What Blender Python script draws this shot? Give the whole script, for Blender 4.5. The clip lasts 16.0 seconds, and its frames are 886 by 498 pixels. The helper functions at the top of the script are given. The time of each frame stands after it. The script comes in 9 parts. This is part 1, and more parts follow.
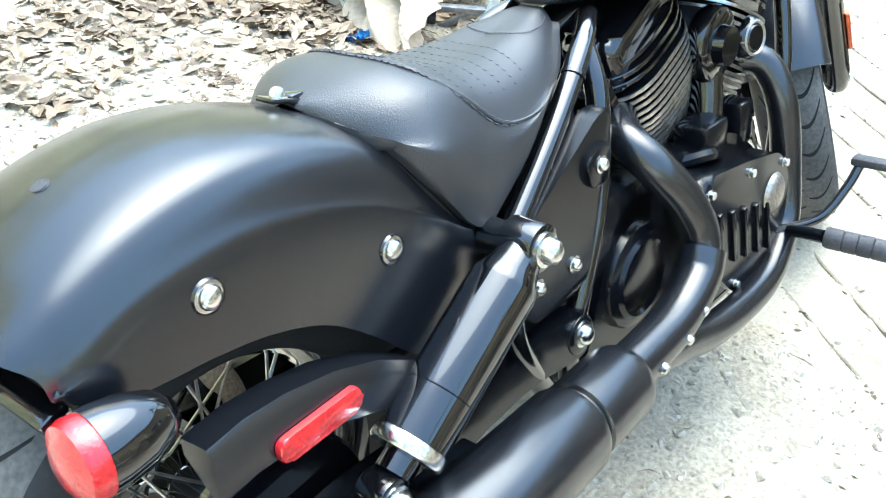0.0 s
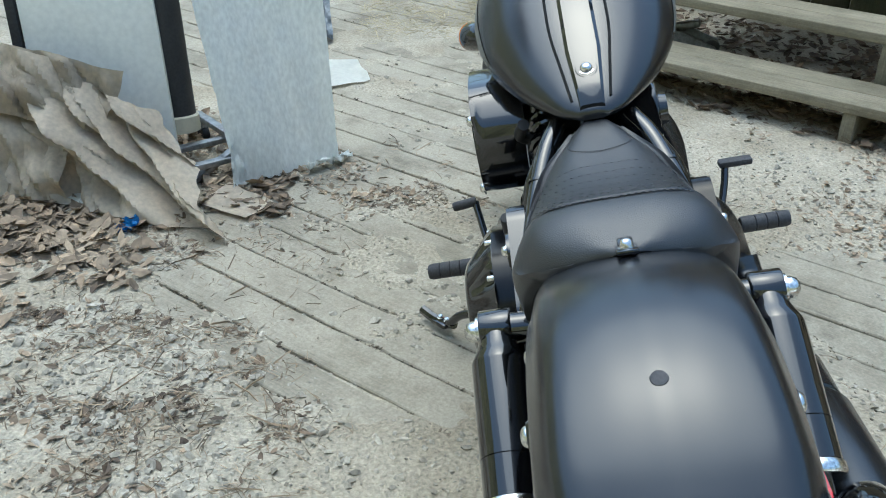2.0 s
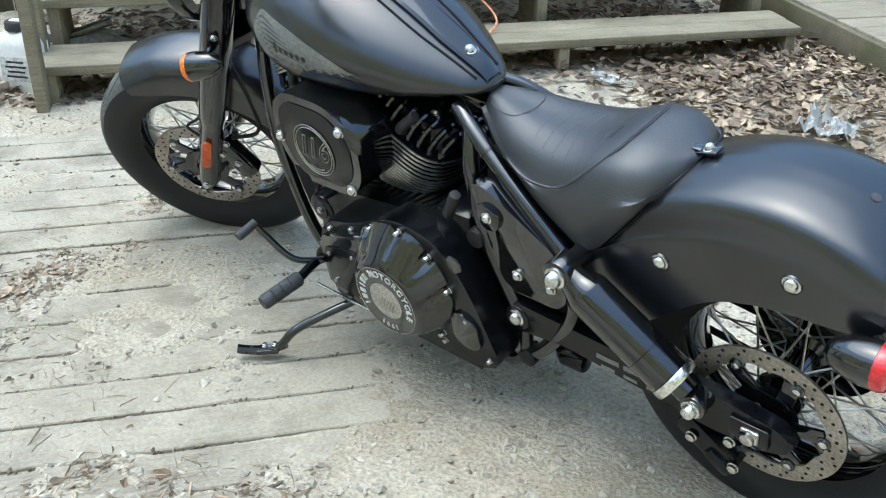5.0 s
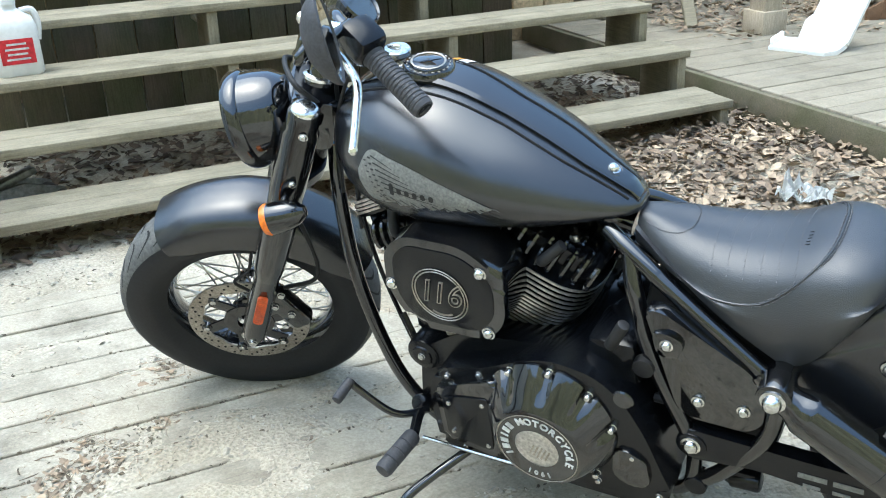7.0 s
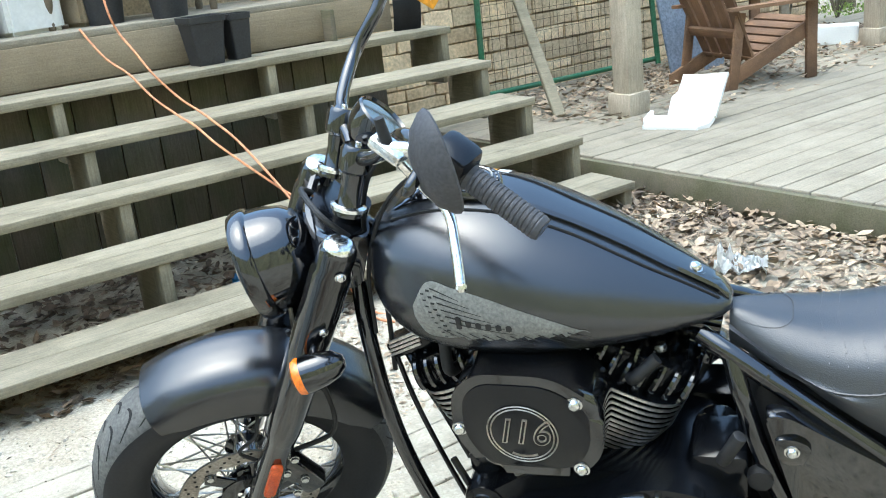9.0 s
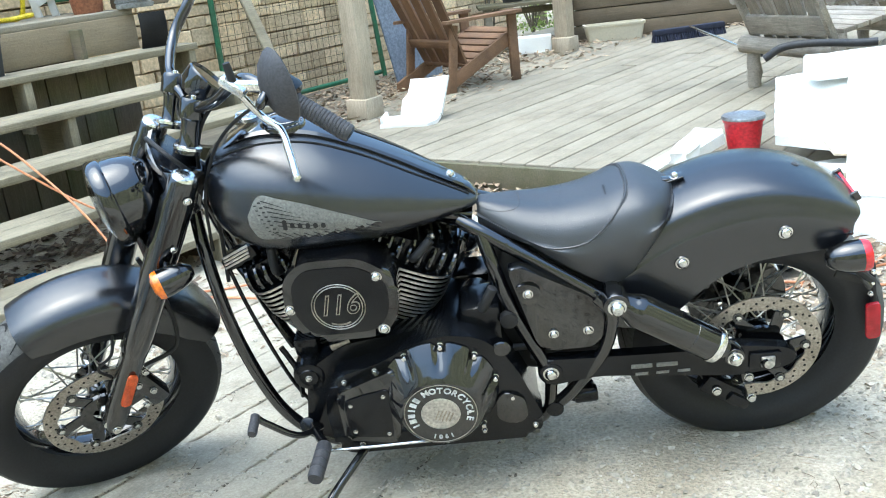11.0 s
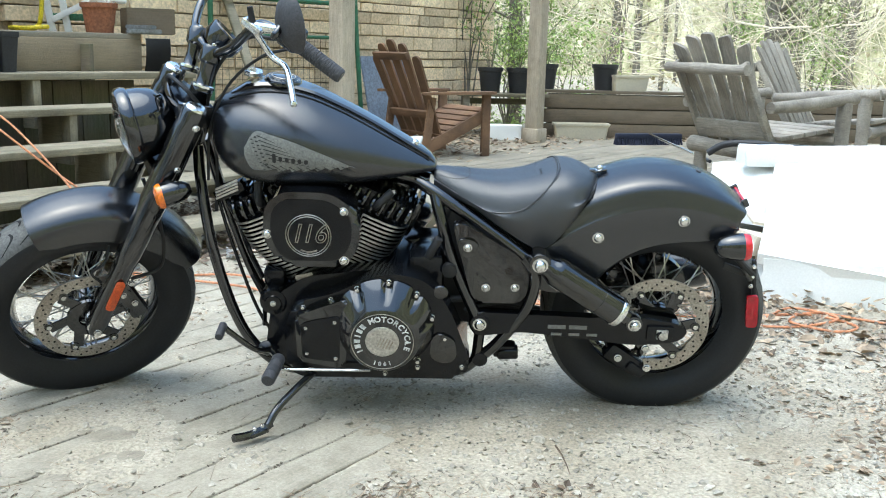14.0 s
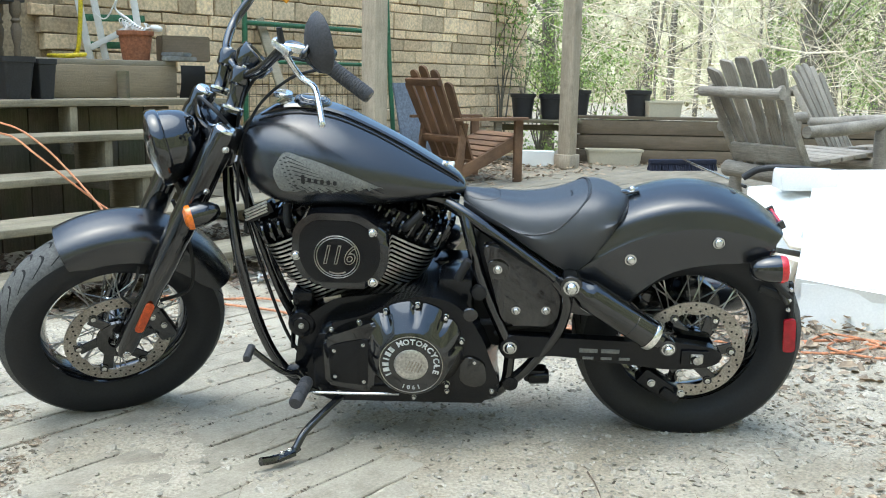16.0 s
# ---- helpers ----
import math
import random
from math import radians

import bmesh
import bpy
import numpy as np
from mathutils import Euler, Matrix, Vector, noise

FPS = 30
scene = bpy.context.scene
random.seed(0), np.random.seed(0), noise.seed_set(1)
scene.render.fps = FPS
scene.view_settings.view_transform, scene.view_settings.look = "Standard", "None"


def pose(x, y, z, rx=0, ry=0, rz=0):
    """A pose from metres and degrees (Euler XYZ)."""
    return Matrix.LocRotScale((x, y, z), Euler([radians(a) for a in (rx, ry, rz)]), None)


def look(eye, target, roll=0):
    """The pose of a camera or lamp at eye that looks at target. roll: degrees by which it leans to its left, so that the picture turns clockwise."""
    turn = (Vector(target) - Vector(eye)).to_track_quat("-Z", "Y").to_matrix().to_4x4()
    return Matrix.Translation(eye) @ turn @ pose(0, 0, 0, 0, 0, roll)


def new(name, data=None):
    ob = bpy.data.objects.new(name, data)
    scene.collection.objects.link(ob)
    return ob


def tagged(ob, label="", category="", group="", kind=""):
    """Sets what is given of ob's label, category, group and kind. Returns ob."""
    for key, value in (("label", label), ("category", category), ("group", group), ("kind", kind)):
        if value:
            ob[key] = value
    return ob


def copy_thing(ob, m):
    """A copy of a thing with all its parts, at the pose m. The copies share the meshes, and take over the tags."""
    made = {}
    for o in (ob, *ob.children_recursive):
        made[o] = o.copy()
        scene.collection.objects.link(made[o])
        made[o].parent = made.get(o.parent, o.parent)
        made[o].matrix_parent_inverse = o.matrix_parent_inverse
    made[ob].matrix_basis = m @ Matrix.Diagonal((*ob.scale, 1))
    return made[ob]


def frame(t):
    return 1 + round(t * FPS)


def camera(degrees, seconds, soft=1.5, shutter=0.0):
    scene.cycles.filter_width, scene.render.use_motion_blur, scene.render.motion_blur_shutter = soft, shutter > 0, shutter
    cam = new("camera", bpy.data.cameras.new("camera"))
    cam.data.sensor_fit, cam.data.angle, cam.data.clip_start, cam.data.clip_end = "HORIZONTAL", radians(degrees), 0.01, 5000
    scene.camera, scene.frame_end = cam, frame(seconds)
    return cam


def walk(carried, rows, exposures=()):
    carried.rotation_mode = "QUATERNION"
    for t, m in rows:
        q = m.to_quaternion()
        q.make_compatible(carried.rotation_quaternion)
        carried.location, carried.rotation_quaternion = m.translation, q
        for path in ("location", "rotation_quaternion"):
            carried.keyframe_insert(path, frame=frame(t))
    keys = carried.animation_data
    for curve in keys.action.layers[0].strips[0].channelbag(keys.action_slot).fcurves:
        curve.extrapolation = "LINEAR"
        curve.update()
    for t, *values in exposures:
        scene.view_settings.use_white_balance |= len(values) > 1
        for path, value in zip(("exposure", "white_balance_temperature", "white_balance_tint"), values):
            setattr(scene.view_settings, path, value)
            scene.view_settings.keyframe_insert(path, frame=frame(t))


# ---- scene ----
cam = camera(49.3, 16.0, 1.05)
PATH = [
    (0, (1.237, 0.692, 1.214), (-0.09, -0.247, 0.049), 6.8),
    (0.5, (1.326, 0.532, 1.252), (-0.251, -0.161, 0.236), 5.0),
    (1, (1.43, 0.324, 1.285), (-0.328, -0.042, 0.404), 3.1),
    (1.5, (1.63, 0.098, 1.328), (-0.166, -0.054, 0.462), 1.8),
    (2, (1.645, -0.203, 1.276), (-0.118, -0.23, 0.332), 1.7),
    (2.5, (1.655, -0.474, 1.275), (-0.081, -0.168, 0.331), 2.8),
    (3, (1.702, -0.704, 1.363), (0.069, -0.015, 0.437), 3.0),
    (3.2, (1.658, -0.768, 1.344), (0.074, 0.024, 0.414), 2.2),
    (5.3, (1.129, -1.451, 1.341), (0.009, -0.087, 0.399), 0.7),
    (5.5, (1.048, -1.46, 1.308), (-0.076, -0.088, 0.385), 0.2),
    (6, (0.889, -1.481, 1.319), (-0.184, -0.048, 0.428), 0.2),
    (6.5, (0.754, -1.538, 1.327), (-0.23, -0.024, 0.468), 0.1),
    (7, (0.641, -1.583, 1.36), (-0.277, 0.006, 0.565), -2.3),
    (7.5, (0.493, -1.508, 1.332), (-0.384, 0.152, 0.644), -5.0),
    (8, (0.368, -1.492, 1.373), (-0.412, 0.238, 0.741), -6.4),
    (8.2, (0.307, -1.487, 1.371), (-0.402, 0.273, 0.74), -6.8),
    (10.3, (0.144, -1.913, 1.344), (-0.348, -0.067, 0.751), -4.7),
    (10.5, (0.168, -1.996, 1.348), (-0.207, -0.123, 0.756), -5.6),
    (11, (0.145, -2.17, 1.316), (0.063, -0.27, 0.699), -6.5),
    (11.5, (0.205, -2.228, 1.237), (0.163, -0.314, 0.657), -5.2),
    (12, (0.171, -2.342, 1.192), (0.119, -0.409, 0.682), -3.0),
    (12.5, (0.119, -2.448, 1.146), (0.063, -0.503, 0.684), -1.0),
    (13, (0.159, -2.583, 1.118), (0.041, -0.632, 0.692), -0.0),
    (13.5, (0.164, -2.668, 1.106), (0.101, -0.708, 0.716), 0.7),
    (14, (0.151, -2.675, 1.047), (0.165, -0.717, 0.641), 1.4),
    (14.5, (0.154, -2.664, 1.024), (0.144, -0.705, 0.621), 1.5),
    (15, (0.162, -2.662, 1.028), (0.124, -0.696, 0.666), 1.2),
    (15.5, (0.164, -2.656, 1.023), (0.108, -0.688, 0.671), 1.2),
    (16, (0.161, -2.65, 1.026), (0.105, -0.682, 0.675), 1.1),
]
EXPO = [(0.0, 2.36, 5680, -2), (0.5, 1.66, 5650, -2), (1.0, 1.22, 5500, -2), (1.5, 0.90, 5500, -2), (2.5, 0.58, 5500, -2), (3.0, 0.68, 5500, -1), (5.5, 1.30, 5600, 0), (7.0, 1.50, 5600, 0), (8.0, 1.66, 5600, 0), (11.0, 1.66, 5560, 0), (14.0, 1.26, 5650, 0), (16.0, 1.16, 5650, 0)]
walk(cam, [(t, look(e, g, r)) for t, e, g, r in PATH], EXPO)

# ---- light ----
SUN_EL, SUN_AZ = 75.0, 215.0
world = bpy.data.worlds.new("sky")
scene.world = world
world.use_nodes = True
wn, wl = world.node_tree.nodes, world.node_tree.links
sky = wn.new("ShaderNodeTexSky")
sky.sky_type = "NISHITA"
sky.sun_disc = False
sky.sun_elevation = radians(SUN_EL)
sky.sun_rotation = radians(90 - SUN_AZ)
sky.air_density, sky.dust_density, sky.ozone_density = 1.6, 4.0, 2.2
wn["Background"].inputs["Strength"].default_value = 0.15
wl.new(sky.outputs[0], wn["Background"].inputs[0])
sun = new("sun", bpy.data.lights.new("sun", "SUN"))
sun.data.energy, sun.data.angle, sun.data.color = 0.8, radians(70), (1.0, 0.96, 0.90)
sun.matrix_world = look((10 * math.cos(radians(SUN_AZ)) * math.cos(radians(SUN_EL)), 10 * math.sin(radians(SUN_AZ)) * math.cos(radians(SUN_EL)), 10 * math.sin(radians(SUN_EL))), (0, 0, 0))

# ---- materials ----


def material(name, colour, rough=0.6, metal=0.0, second=None, scale=6.0, fine=80.0, bump=0.15, depth=0.003, stretch=(1, 1, 1), vary=0.0, island=0.0, coat=0.0, rough2=None, alpha_glow=0.0, fine_mix=0.3, contrast=(0.35, 0.65), spec=0.5):
    """A two-scale procedural surface: patches and grain in colour, roughness and relief."""
    m = bpy.data.materials.new(name)
    m.use_nodes = True
    n, l = m.node_tree.nodes, m.node_tree.links
    p = n["Principled BSDF"]
    p.inputs["Metallic"].default_value = metal
    p.inputs["Coat Weight"].default_value = coat
    p.inputs["Coat Roughness"].default_value = 0.04
    p.inputs["Specular IOR Level"].default_value = spec
    second = second or tuple(c * 0.75 for c in colour)
    co = n.new("ShaderNodeTexCoord")
    mp = n.new("ShaderNodeMapping")
    mp.inputs["Scale"].default_value = stretch
    l.new(co.outputs["Object"], mp.inputs[0])
    vec = mp.outputs[0]
    if vary:
        oi = n.new("ShaderNodeObjectInfo")
        add = n.new("ShaderNodeVectorMath")
        add.operation = "MULTIPLY_ADD"
        add.inputs[1].default_value = (37, 53, 71)
        l.new(oi.outputs["Random"], add.inputs[0])
        l.new(vec, add.inputs[2])
        vec = add.outputs[0]
    big = n.new("ShaderNodeTexNoise")
    big.inputs["Scale"].default_value = scale
    big.inputs["Detail"].default_value = 5
    small = n.new("ShaderNodeTexNoise")
    small.inputs["Scale"].default_value = fine
    small.inputs["Detail"].default_value = 4
    l.new(vec, big.inputs["Vector"])
    l.new(vec, small.inputs["Vector"])
    ramp = n.new("ShaderNodeMapRange")
    ramp.inputs["From Min"].default_value, ramp.inputs["From Max"].default_value = contrast
    l.new(big.outputs[0], ramp.inputs[0])
    mix = n.new("ShaderNodeMix")
    mix.data_type = "RGBA"
    mix.inputs["A"].default_value, mix.inputs["B"].default_value = (*colour, 1), (*second, 1)
    l.new(ramp.outputs[0], mix.inputs["Factor"])
    out = mix.outputs["Result"]
    grain = n.new("ShaderNodeMapRange")
    grain.inputs["From Min"].default_value, grain.inputs["From Max"].default_value = 0.3, 0.7
    grain.inputs["To Min"].default_value, grain.inputs["To Max"].default_value = 1 - fine_mix, 1 + fine_mix
    l.new(small.outputs[0], grain.inputs[0])
    val = grain.outputs[0]
    if vary or island:
        src = n.new("ShaderNodeNewGeometry").outputs["Random Per Island"] if island else n.new("ShaderNodeObjectInfo").outputs["Random"]
        amount = island or vary
        r = n.new("ShaderNodeMapRange")
        r.inputs["To Min"].default_value, r.inputs["To Max"].default_value = 1 - amount, 1 + amount
        l.new(src, r.inputs[0])
        times = n.new("ShaderNodeMath")
        times.operation = "MULTIPLY"
        l.new(val, times.inputs[0])
        l.new(r.outputs[0], times.inputs[1])
        val = times.outputs[0]
    shade = n.new("ShaderNodeVectorMath")
    shade.operation = "SCALE"
    l.new(out, shade.inputs[0])
    l.new(val, shade.inputs["Scale"])
    l.new(shade.outputs[0], p.inputs["Base Color"])
    rr = n.new("ShaderNodeMapRange")
    rr.inputs["To Min"].default_value, rr.inputs["To Max"].default_value = rough, rough if rough2 is None else rough2
    l.new(small.outputs[0] if rough2 is None else big.outputs[0], rr.inputs[0])
    l.new(rr.outputs[0], p.inputs["Roughness"])
    if bump:
        b = n.new("ShaderNodeBump")
        b.inputs["Strength"].default_value, b.inputs["Distance"].default_value = bump, depth
        l.new(small.outputs[0], b.inputs["Height"])
        l.new(b.outputs[0], p.inputs["Normal"])
    return m


def wood(name, colour, second, rough=0.88, axis=0, vary=0.12, dust=None, dust_amount=0.0, grain=0.22, stain=0.55, depth=0.003):
    """Sawn timber: long fine grain, darker stains and, where given, a coat of dust that drifts across the boards."""
    m = bpy.data.materials.new(name)
    m.use_nodes = True
    n, l = m.node_tree.nodes, m.node_tree.links
    p = n["Principled BSDF"]
    co, oi, geo = n.new("ShaderNodeTexCoord"), n.new("ShaderNodeObjectInfo"), n.new("ShaderNodeNewGeometry")
    shift = n.new("ShaderNodeVectorMath")
    shift.operation = "MULTIPLY_ADD"
    shift.inputs[1].default_value = (31, 47, 59)
    l.new(oi.outputs["Random"], shift.inputs[0])
    l.new(co.outputs["Object"], shift.inputs[2])

    def noisy(vec, scale, stretch, detail=5, rough_tex=0.6):
        mp = n.new("ShaderNodeMapping")
        mp.inputs["Scale"].default_value = stretch
        l.new(vec, mp.inputs[0])
        t = n.new("ShaderNodeTexNoise")
        t.inputs["Scale"].default_value, t.inputs["Detail"].default_value, t.inputs["Roughness"].default_value = scale, detail, rough_tex
        l.new(mp.outputs[0], t.inputs["Vector"])
        return t.outputs[0]

    def ranged(src, a, b, lo, hi):
        r = n.new("ShaderNodeMapRange")
        r.inputs["From Min"].default_value, r.inputs["From Max"].default_value = a, b
        r.inputs["To Min"].default_value, r.inputs["To Max"].default_value = lo, hi
        l.new(src, r.inputs[0])
        return r.outputs[0]

    def mixed(fac, a, b):
        x = n.new("ShaderNodeMix")
        x.data_type = "RGBA"
        for key, v in (("A", a), ("B", b)):
            if isinstance(v, tuple):
                x.inputs[key].default_value = (*v, 1)
            else:
                l.new(v, x.inputs[key])
        l.new(fac, x.inputs["Factor"])
        return x.outputs["Result"]

    def times(a, b):
        x = n.new("ShaderNodeMath")
        x.operation = "MULTIPLY"
        l.new(a, x.inputs[0])
        l.new(b, x.inputs[1])
        return x.outputs[0]

    long = [9.0, 9.0, 9.0]
    long[axis] = 0.45
    fine = noisy(shift.outputs[0], 16, tuple(long), 6, 0.7)
    broad = noisy(shift.outputs[0], 2.2, tuple(1 + 0.12 * v for v in long), 4)
    spots = noisy(geo.outputs["Position"], 3.6, (1, 1, 1), 9, 0.74)
    grit = noisy(geo.outputs["Position"], 120, (1, 1, 1), 3, 0.7)
    body = mixed(ranged(broad, 0.35, 0.65, 0, 1), colour, second)
    body = mixed(ranged(spots, 0.50, 0.72, 0, stain), body, tuple(c * 0.55 for c in second))
    value = times(ranged(fine, 0.28, 0.72, 1 - grain, 1 + grain), ranged(oi.outputs["Random"], 0, 1, 1 - vary, 1 + vary))
    value = times(value, ranged(grit, 0.3, 0.7, 0.88, 1.12))
    tone = n.new("ShaderNodeVectorMath")
    tone.operation = "SCALE"
    l.new(body, tone.inputs[0])
    l.new(value, tone.inputs["Scale"])
    out = tone.outputs[0]
    if dust:
        drift = noisy(geo.outputs["Position"], 2.0, (1, 1, 1), 10, 0.76)
        cover = ranged(drift, 0.41, 0.55, dust_amount * 0.15, dust_amount)
        speck = n.new("ShaderNodeVectorMath")
        speck.operation = "SCALE"
        speck.inputs[0].default_value = dust
        l.new(ranged(grit, 0.3, 0.7, 0.80, 1.20), speck.inputs["Scale"])
        out = mixed(cover, out, speck.outputs[0])
    l.new(out, p.inputs["Base Color"])
    p.inputs["Roughness"].default_value = rough
    p.inputs["Specular IOR Level"].default_value = 0.3
    b = n.new("ShaderNodeBump")
    b.inputs["Strength"].default_value, b.inputs["Distance"].default_value = 0.75, depth
    hsum = n.new("ShaderNodeMath")
    hsum.operation = "MULTIPLY_ADD"
    hsum.inputs[1].default_value = 0.5
    l.new(grit, hsum.inputs[0])
    l.new(fine, hsum.inputs[2])
    l.new(hsum.outputs[0], b.inputs["Height"])
    l.new(b.outputs[0], p.inputs["Normal"])
    return m


WOOD_GREY = wood("weathered_wood", (0.28, 0.248, 0.19), (0.21, 0.185, 0.138), vary=0.14, dust=(0.33, 0.295, 0.225), dust_amount=0.4, grain=0.24, stain=0.6)
WOOD_STEP = wood("old_step_wood", (0.305, 0.27, 0.193), (0.21, 0.185, 0.127), vary=0.12, grain=0.25, stain=0.7)
WOOD_DUSTY = wood("dusty_ground_board", (0.30, 0.27, 0.21), (0.23, 0.205, 0.155), rough=0.95, vary=0.08, dust=(0.41, 0.37, 0.29), dust_amount=0.9, grain=0.30, stain=0.9)
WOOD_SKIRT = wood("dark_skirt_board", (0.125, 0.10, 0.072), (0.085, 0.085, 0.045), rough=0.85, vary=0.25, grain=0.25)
# Darker, greener board for the deck edge and the bench.
WOOD_RIM = wood("dark_olive_board", (0.15, 0.13, 0.09), (0.10, 0.10, 0.055), vary=0.1, grain=0.25)
WOOD_PAINT = wood("brown_stained_board", (0.31, 0.25, 0.165), (0.25, 0.20, 0.13), rough=0.8, vary=0.08, grain=0.12, stain=0.3)
WOOD_WALNUT = wood("dark_planter_board", (0.17, 0.135, 0.095), (0.13, 0.105, 0.07), rough=0.8, vary=0.08, grain=0.15, stain=0.3)
WOOD_CEDAR = wood("cedar_wood", (0.24, 0.14, 0.08), (0.15, 0.092, 0.058), rough=0.75, axis=1, vary=0.18)
WOOD_POST = wood("pressure_treated_post", (0.50, 0.435, 0.335), (0.37, 0.315, 0.235), rough=0.85, axis=2, vary=0.08)
WOOD_SILVER = wood("silvered_log", (0.37, 0.335, 0.28), (0.23, 0.205, 0.17), rough=0.9, axis=1, vary=0.15, grain=0.3, stain=0.7, depth=0.005)
SOIL = material("dry_sandy_soil", (0.475, 0.43, 0.34), 0.95, second=(0.345, 0.30, 0.222), scale=2.6, fine=110, bump=0.9, depth=0.009, fine_mix=0.26, contrast=(0.36, 0.64), spec=0.2)
LEAF_DRY = material("dry_leaf", (0.36, 0.28, 0.19), 0.75, second=(0.20, 0.145, 0.095), scale=3, fine=40, bump=0.2, island=0.5)
# A darker brown than LEAF_DRY.
LEAF_DARK = material("dark_leaf", (0.155, 0.11, 0.07), 0.7, second=(0.085, 0.06, 0.04), scale=3, fine=40, bump=0.2, island=0.5)
GRAVEL = material("pale_pebble", (0.43, 0.395, 0.325), 0.9, second=(0.31, 0.28, 0.22), scale=5, fine=90, bump=0.4, island=0.25)
STONE = material("sandstone_block", (0.74, 0.60, 0.40), 0.9, second=(0.62, 0.48, 0.305), scale=4.0, fine=45, bump=0.4, depth=0.006, vary=0.3, fine_mix=0.25)
MORTAR = material("mortar", (0.40, 0.32, 0.21), 0.95, scale=6, fine=60, bump=0.6)
FOAM = material("white_foam", (0.86, 0.86, 0.83), 0.85, second=(0.79, 0.79, 0.755), scale=3, fine=120, bump=0.15, fine_mix=0.04)


# ---- shapes ----
def ready(bm, mat, name, smooth=True, angle=40):
    me = bpy.data.meshes.new(name)
    bmesh.ops.recalc_face_normals(bm, faces=bm.faces)
    bm.to_mesh(me)
    bm.free()
    me.materials.append(mat)
    if smooth:
        me.shade_smooth()
        me.set_sharp_from_angle(angle=radians(angle))
    return me


def part(name, bm, mat, parent, label="", smooth=True, angle=40):
    ob = new(name, ready(bm, mat, name, smooth, angle))
    ob.parent = parent
    if label:
        tagged(ob, label)
    return ob


def empty(name, m=None):
    ob = new(name)
    ob.empty_display_size = 0.1
    if m is not None:
        ob.matrix_world = m
    return ob


def box(sx, sy, sz, bevel=0.0, m=None, segments=2):
    bm = bmesh.new()
    bmesh.ops.create_cube(bm, size=1, matrix=Matrix.Diagonal((sx, sy, sz, 1)))
    if bevel:
        bmesh.ops.bevel(bm, geom=bm.edges[:], offset=bevel, segments=segments, affect="EDGES", profile=0.5)
    if m is not None:
        bm.transform(m)
    return bm


def rod(a, b, r, r2=None, sides=16, bevel=0.0):
    """A round bar from a to b."""
    a, b = Vector(a), Vector(b)
    bm = bmesh.new()
    d = b - a
    bmesh.ops.create_cone(bm, cap_ends=True, segments=sides, radius1=r, radius2=r if r2 is None else r2, depth=d.length)
    if bevel:
        rim = [e for e in bm.edges if abs(e.verts[0].co.z - e.verts[1].co.z) < 1e-6]
        bmesh.ops.bevel(bm, geom=rim, offset=bevel, segments=2, affect="EDGES", profile=0.5)
    bm.transform(Matrix.Translation((a + b) / 2) @ d.to_track_quat("Z", "Y").to_matrix().to_4x4())
    return bm


def spline(points, steps=6):
    """Catmull-Rom points through the given ones."""
    pts = [Vector(p) for p in points]
    if len(pts) < 3:
        return pts
    ext = [pts[0] * 2 - pts[1], *pts, pts[-1] * 2 - pts[-2]]
    out = []
    for i in range(1, len(ext) - 2):
        p0, p1, p2, p3 = ext[i - 1 : i + 3]
        for k in range(steps):
            t = k / steps
            out.append(0.5 * ((2 * p1) + (p2 - p0) * t + (2 * p0 - 5 * p1 + 4 * p2 - p3) * t * t + (3 * p1 - p0 - 3 * p2 + p3) * t ** 3))
    out.append(pts[-1])
    return out


def tube(points, r, sides=10, steps=6, caps=True, taper=None, closed=False):
    """A bent round bar through points; taper: the radius at the end."""
    pts = spline(points, steps) if not closed else [Vector(p) for p in points]
    bm = bmesh.new()
    rings = []
    up = Vector((0.123, 0.456, 0.88))
    for i, p in enumerate(pts):
        a, b = pts[i - 1 if i or closed else 0], pts[(i + 1) % len(pts) if closed else min(i + 1, len(pts) - 1)]
        d = (b - a).normalized()
        u = (up - d * up.dot(d))
        if u.length < 1e-3:
            u = d.orthogonal()
        u.normalize()
        up = u
        v = d.cross(u)
        k = i / max(1, len(pts) - 1)
        rad = r if taper is None else r + (taper - r) * k
        if callable(r):
            rad = r(k)
        rings.append([bm.verts.new(p + (u * math.cos(2 * math.pi * j / sides) + v * math.sin(2 * math.pi * j / sides)) * rad) for j in range(sides)])
    count = len(rings)
    for i in range(count if closed else count - 1):
        p, q = rings[i], rings[(i + 1) % count]
        for j in range(sides):
            bm.faces.new((p[j], p[(j + 1) % sides], q[(j + 1) % sides], q[j]))
    if caps and not closed:
        bm.faces.new(rings[0])
        bm.faces.new(rings[-1])
    return bm


def lathe(profile, sides=48, m=None, closed=False):
    """Turns (radius, height) pairs about z."""
    bm = bmesh.new()
    rings = []
    for r, z in profile:
        if r < 1e-6:
            rings.append([bm.verts.new((0, 0, z))] * sides)
        else:
            rings.append([bm.verts.new((r * math.cos(2 * math.pi * j / sides), r * math.sin(2 * math.pi * j / sides), z)) for j in range(sides)])
    pairs = list(zip(rings, rings[1:])) + ([(rings[-1], rings[0])] if closed else [])
    for p, q in pairs:
        for j in range(sides):
            k = (j + 1) % sides
            vs = []
            for w in (p[j], p[k], q[k], q[j]):
                if w not in vs:
                    vs.append(w)
            if len(vs) > 2:
                bm.faces.new(vs)
    if m is not None:
        bm.transform(m)
    return bm


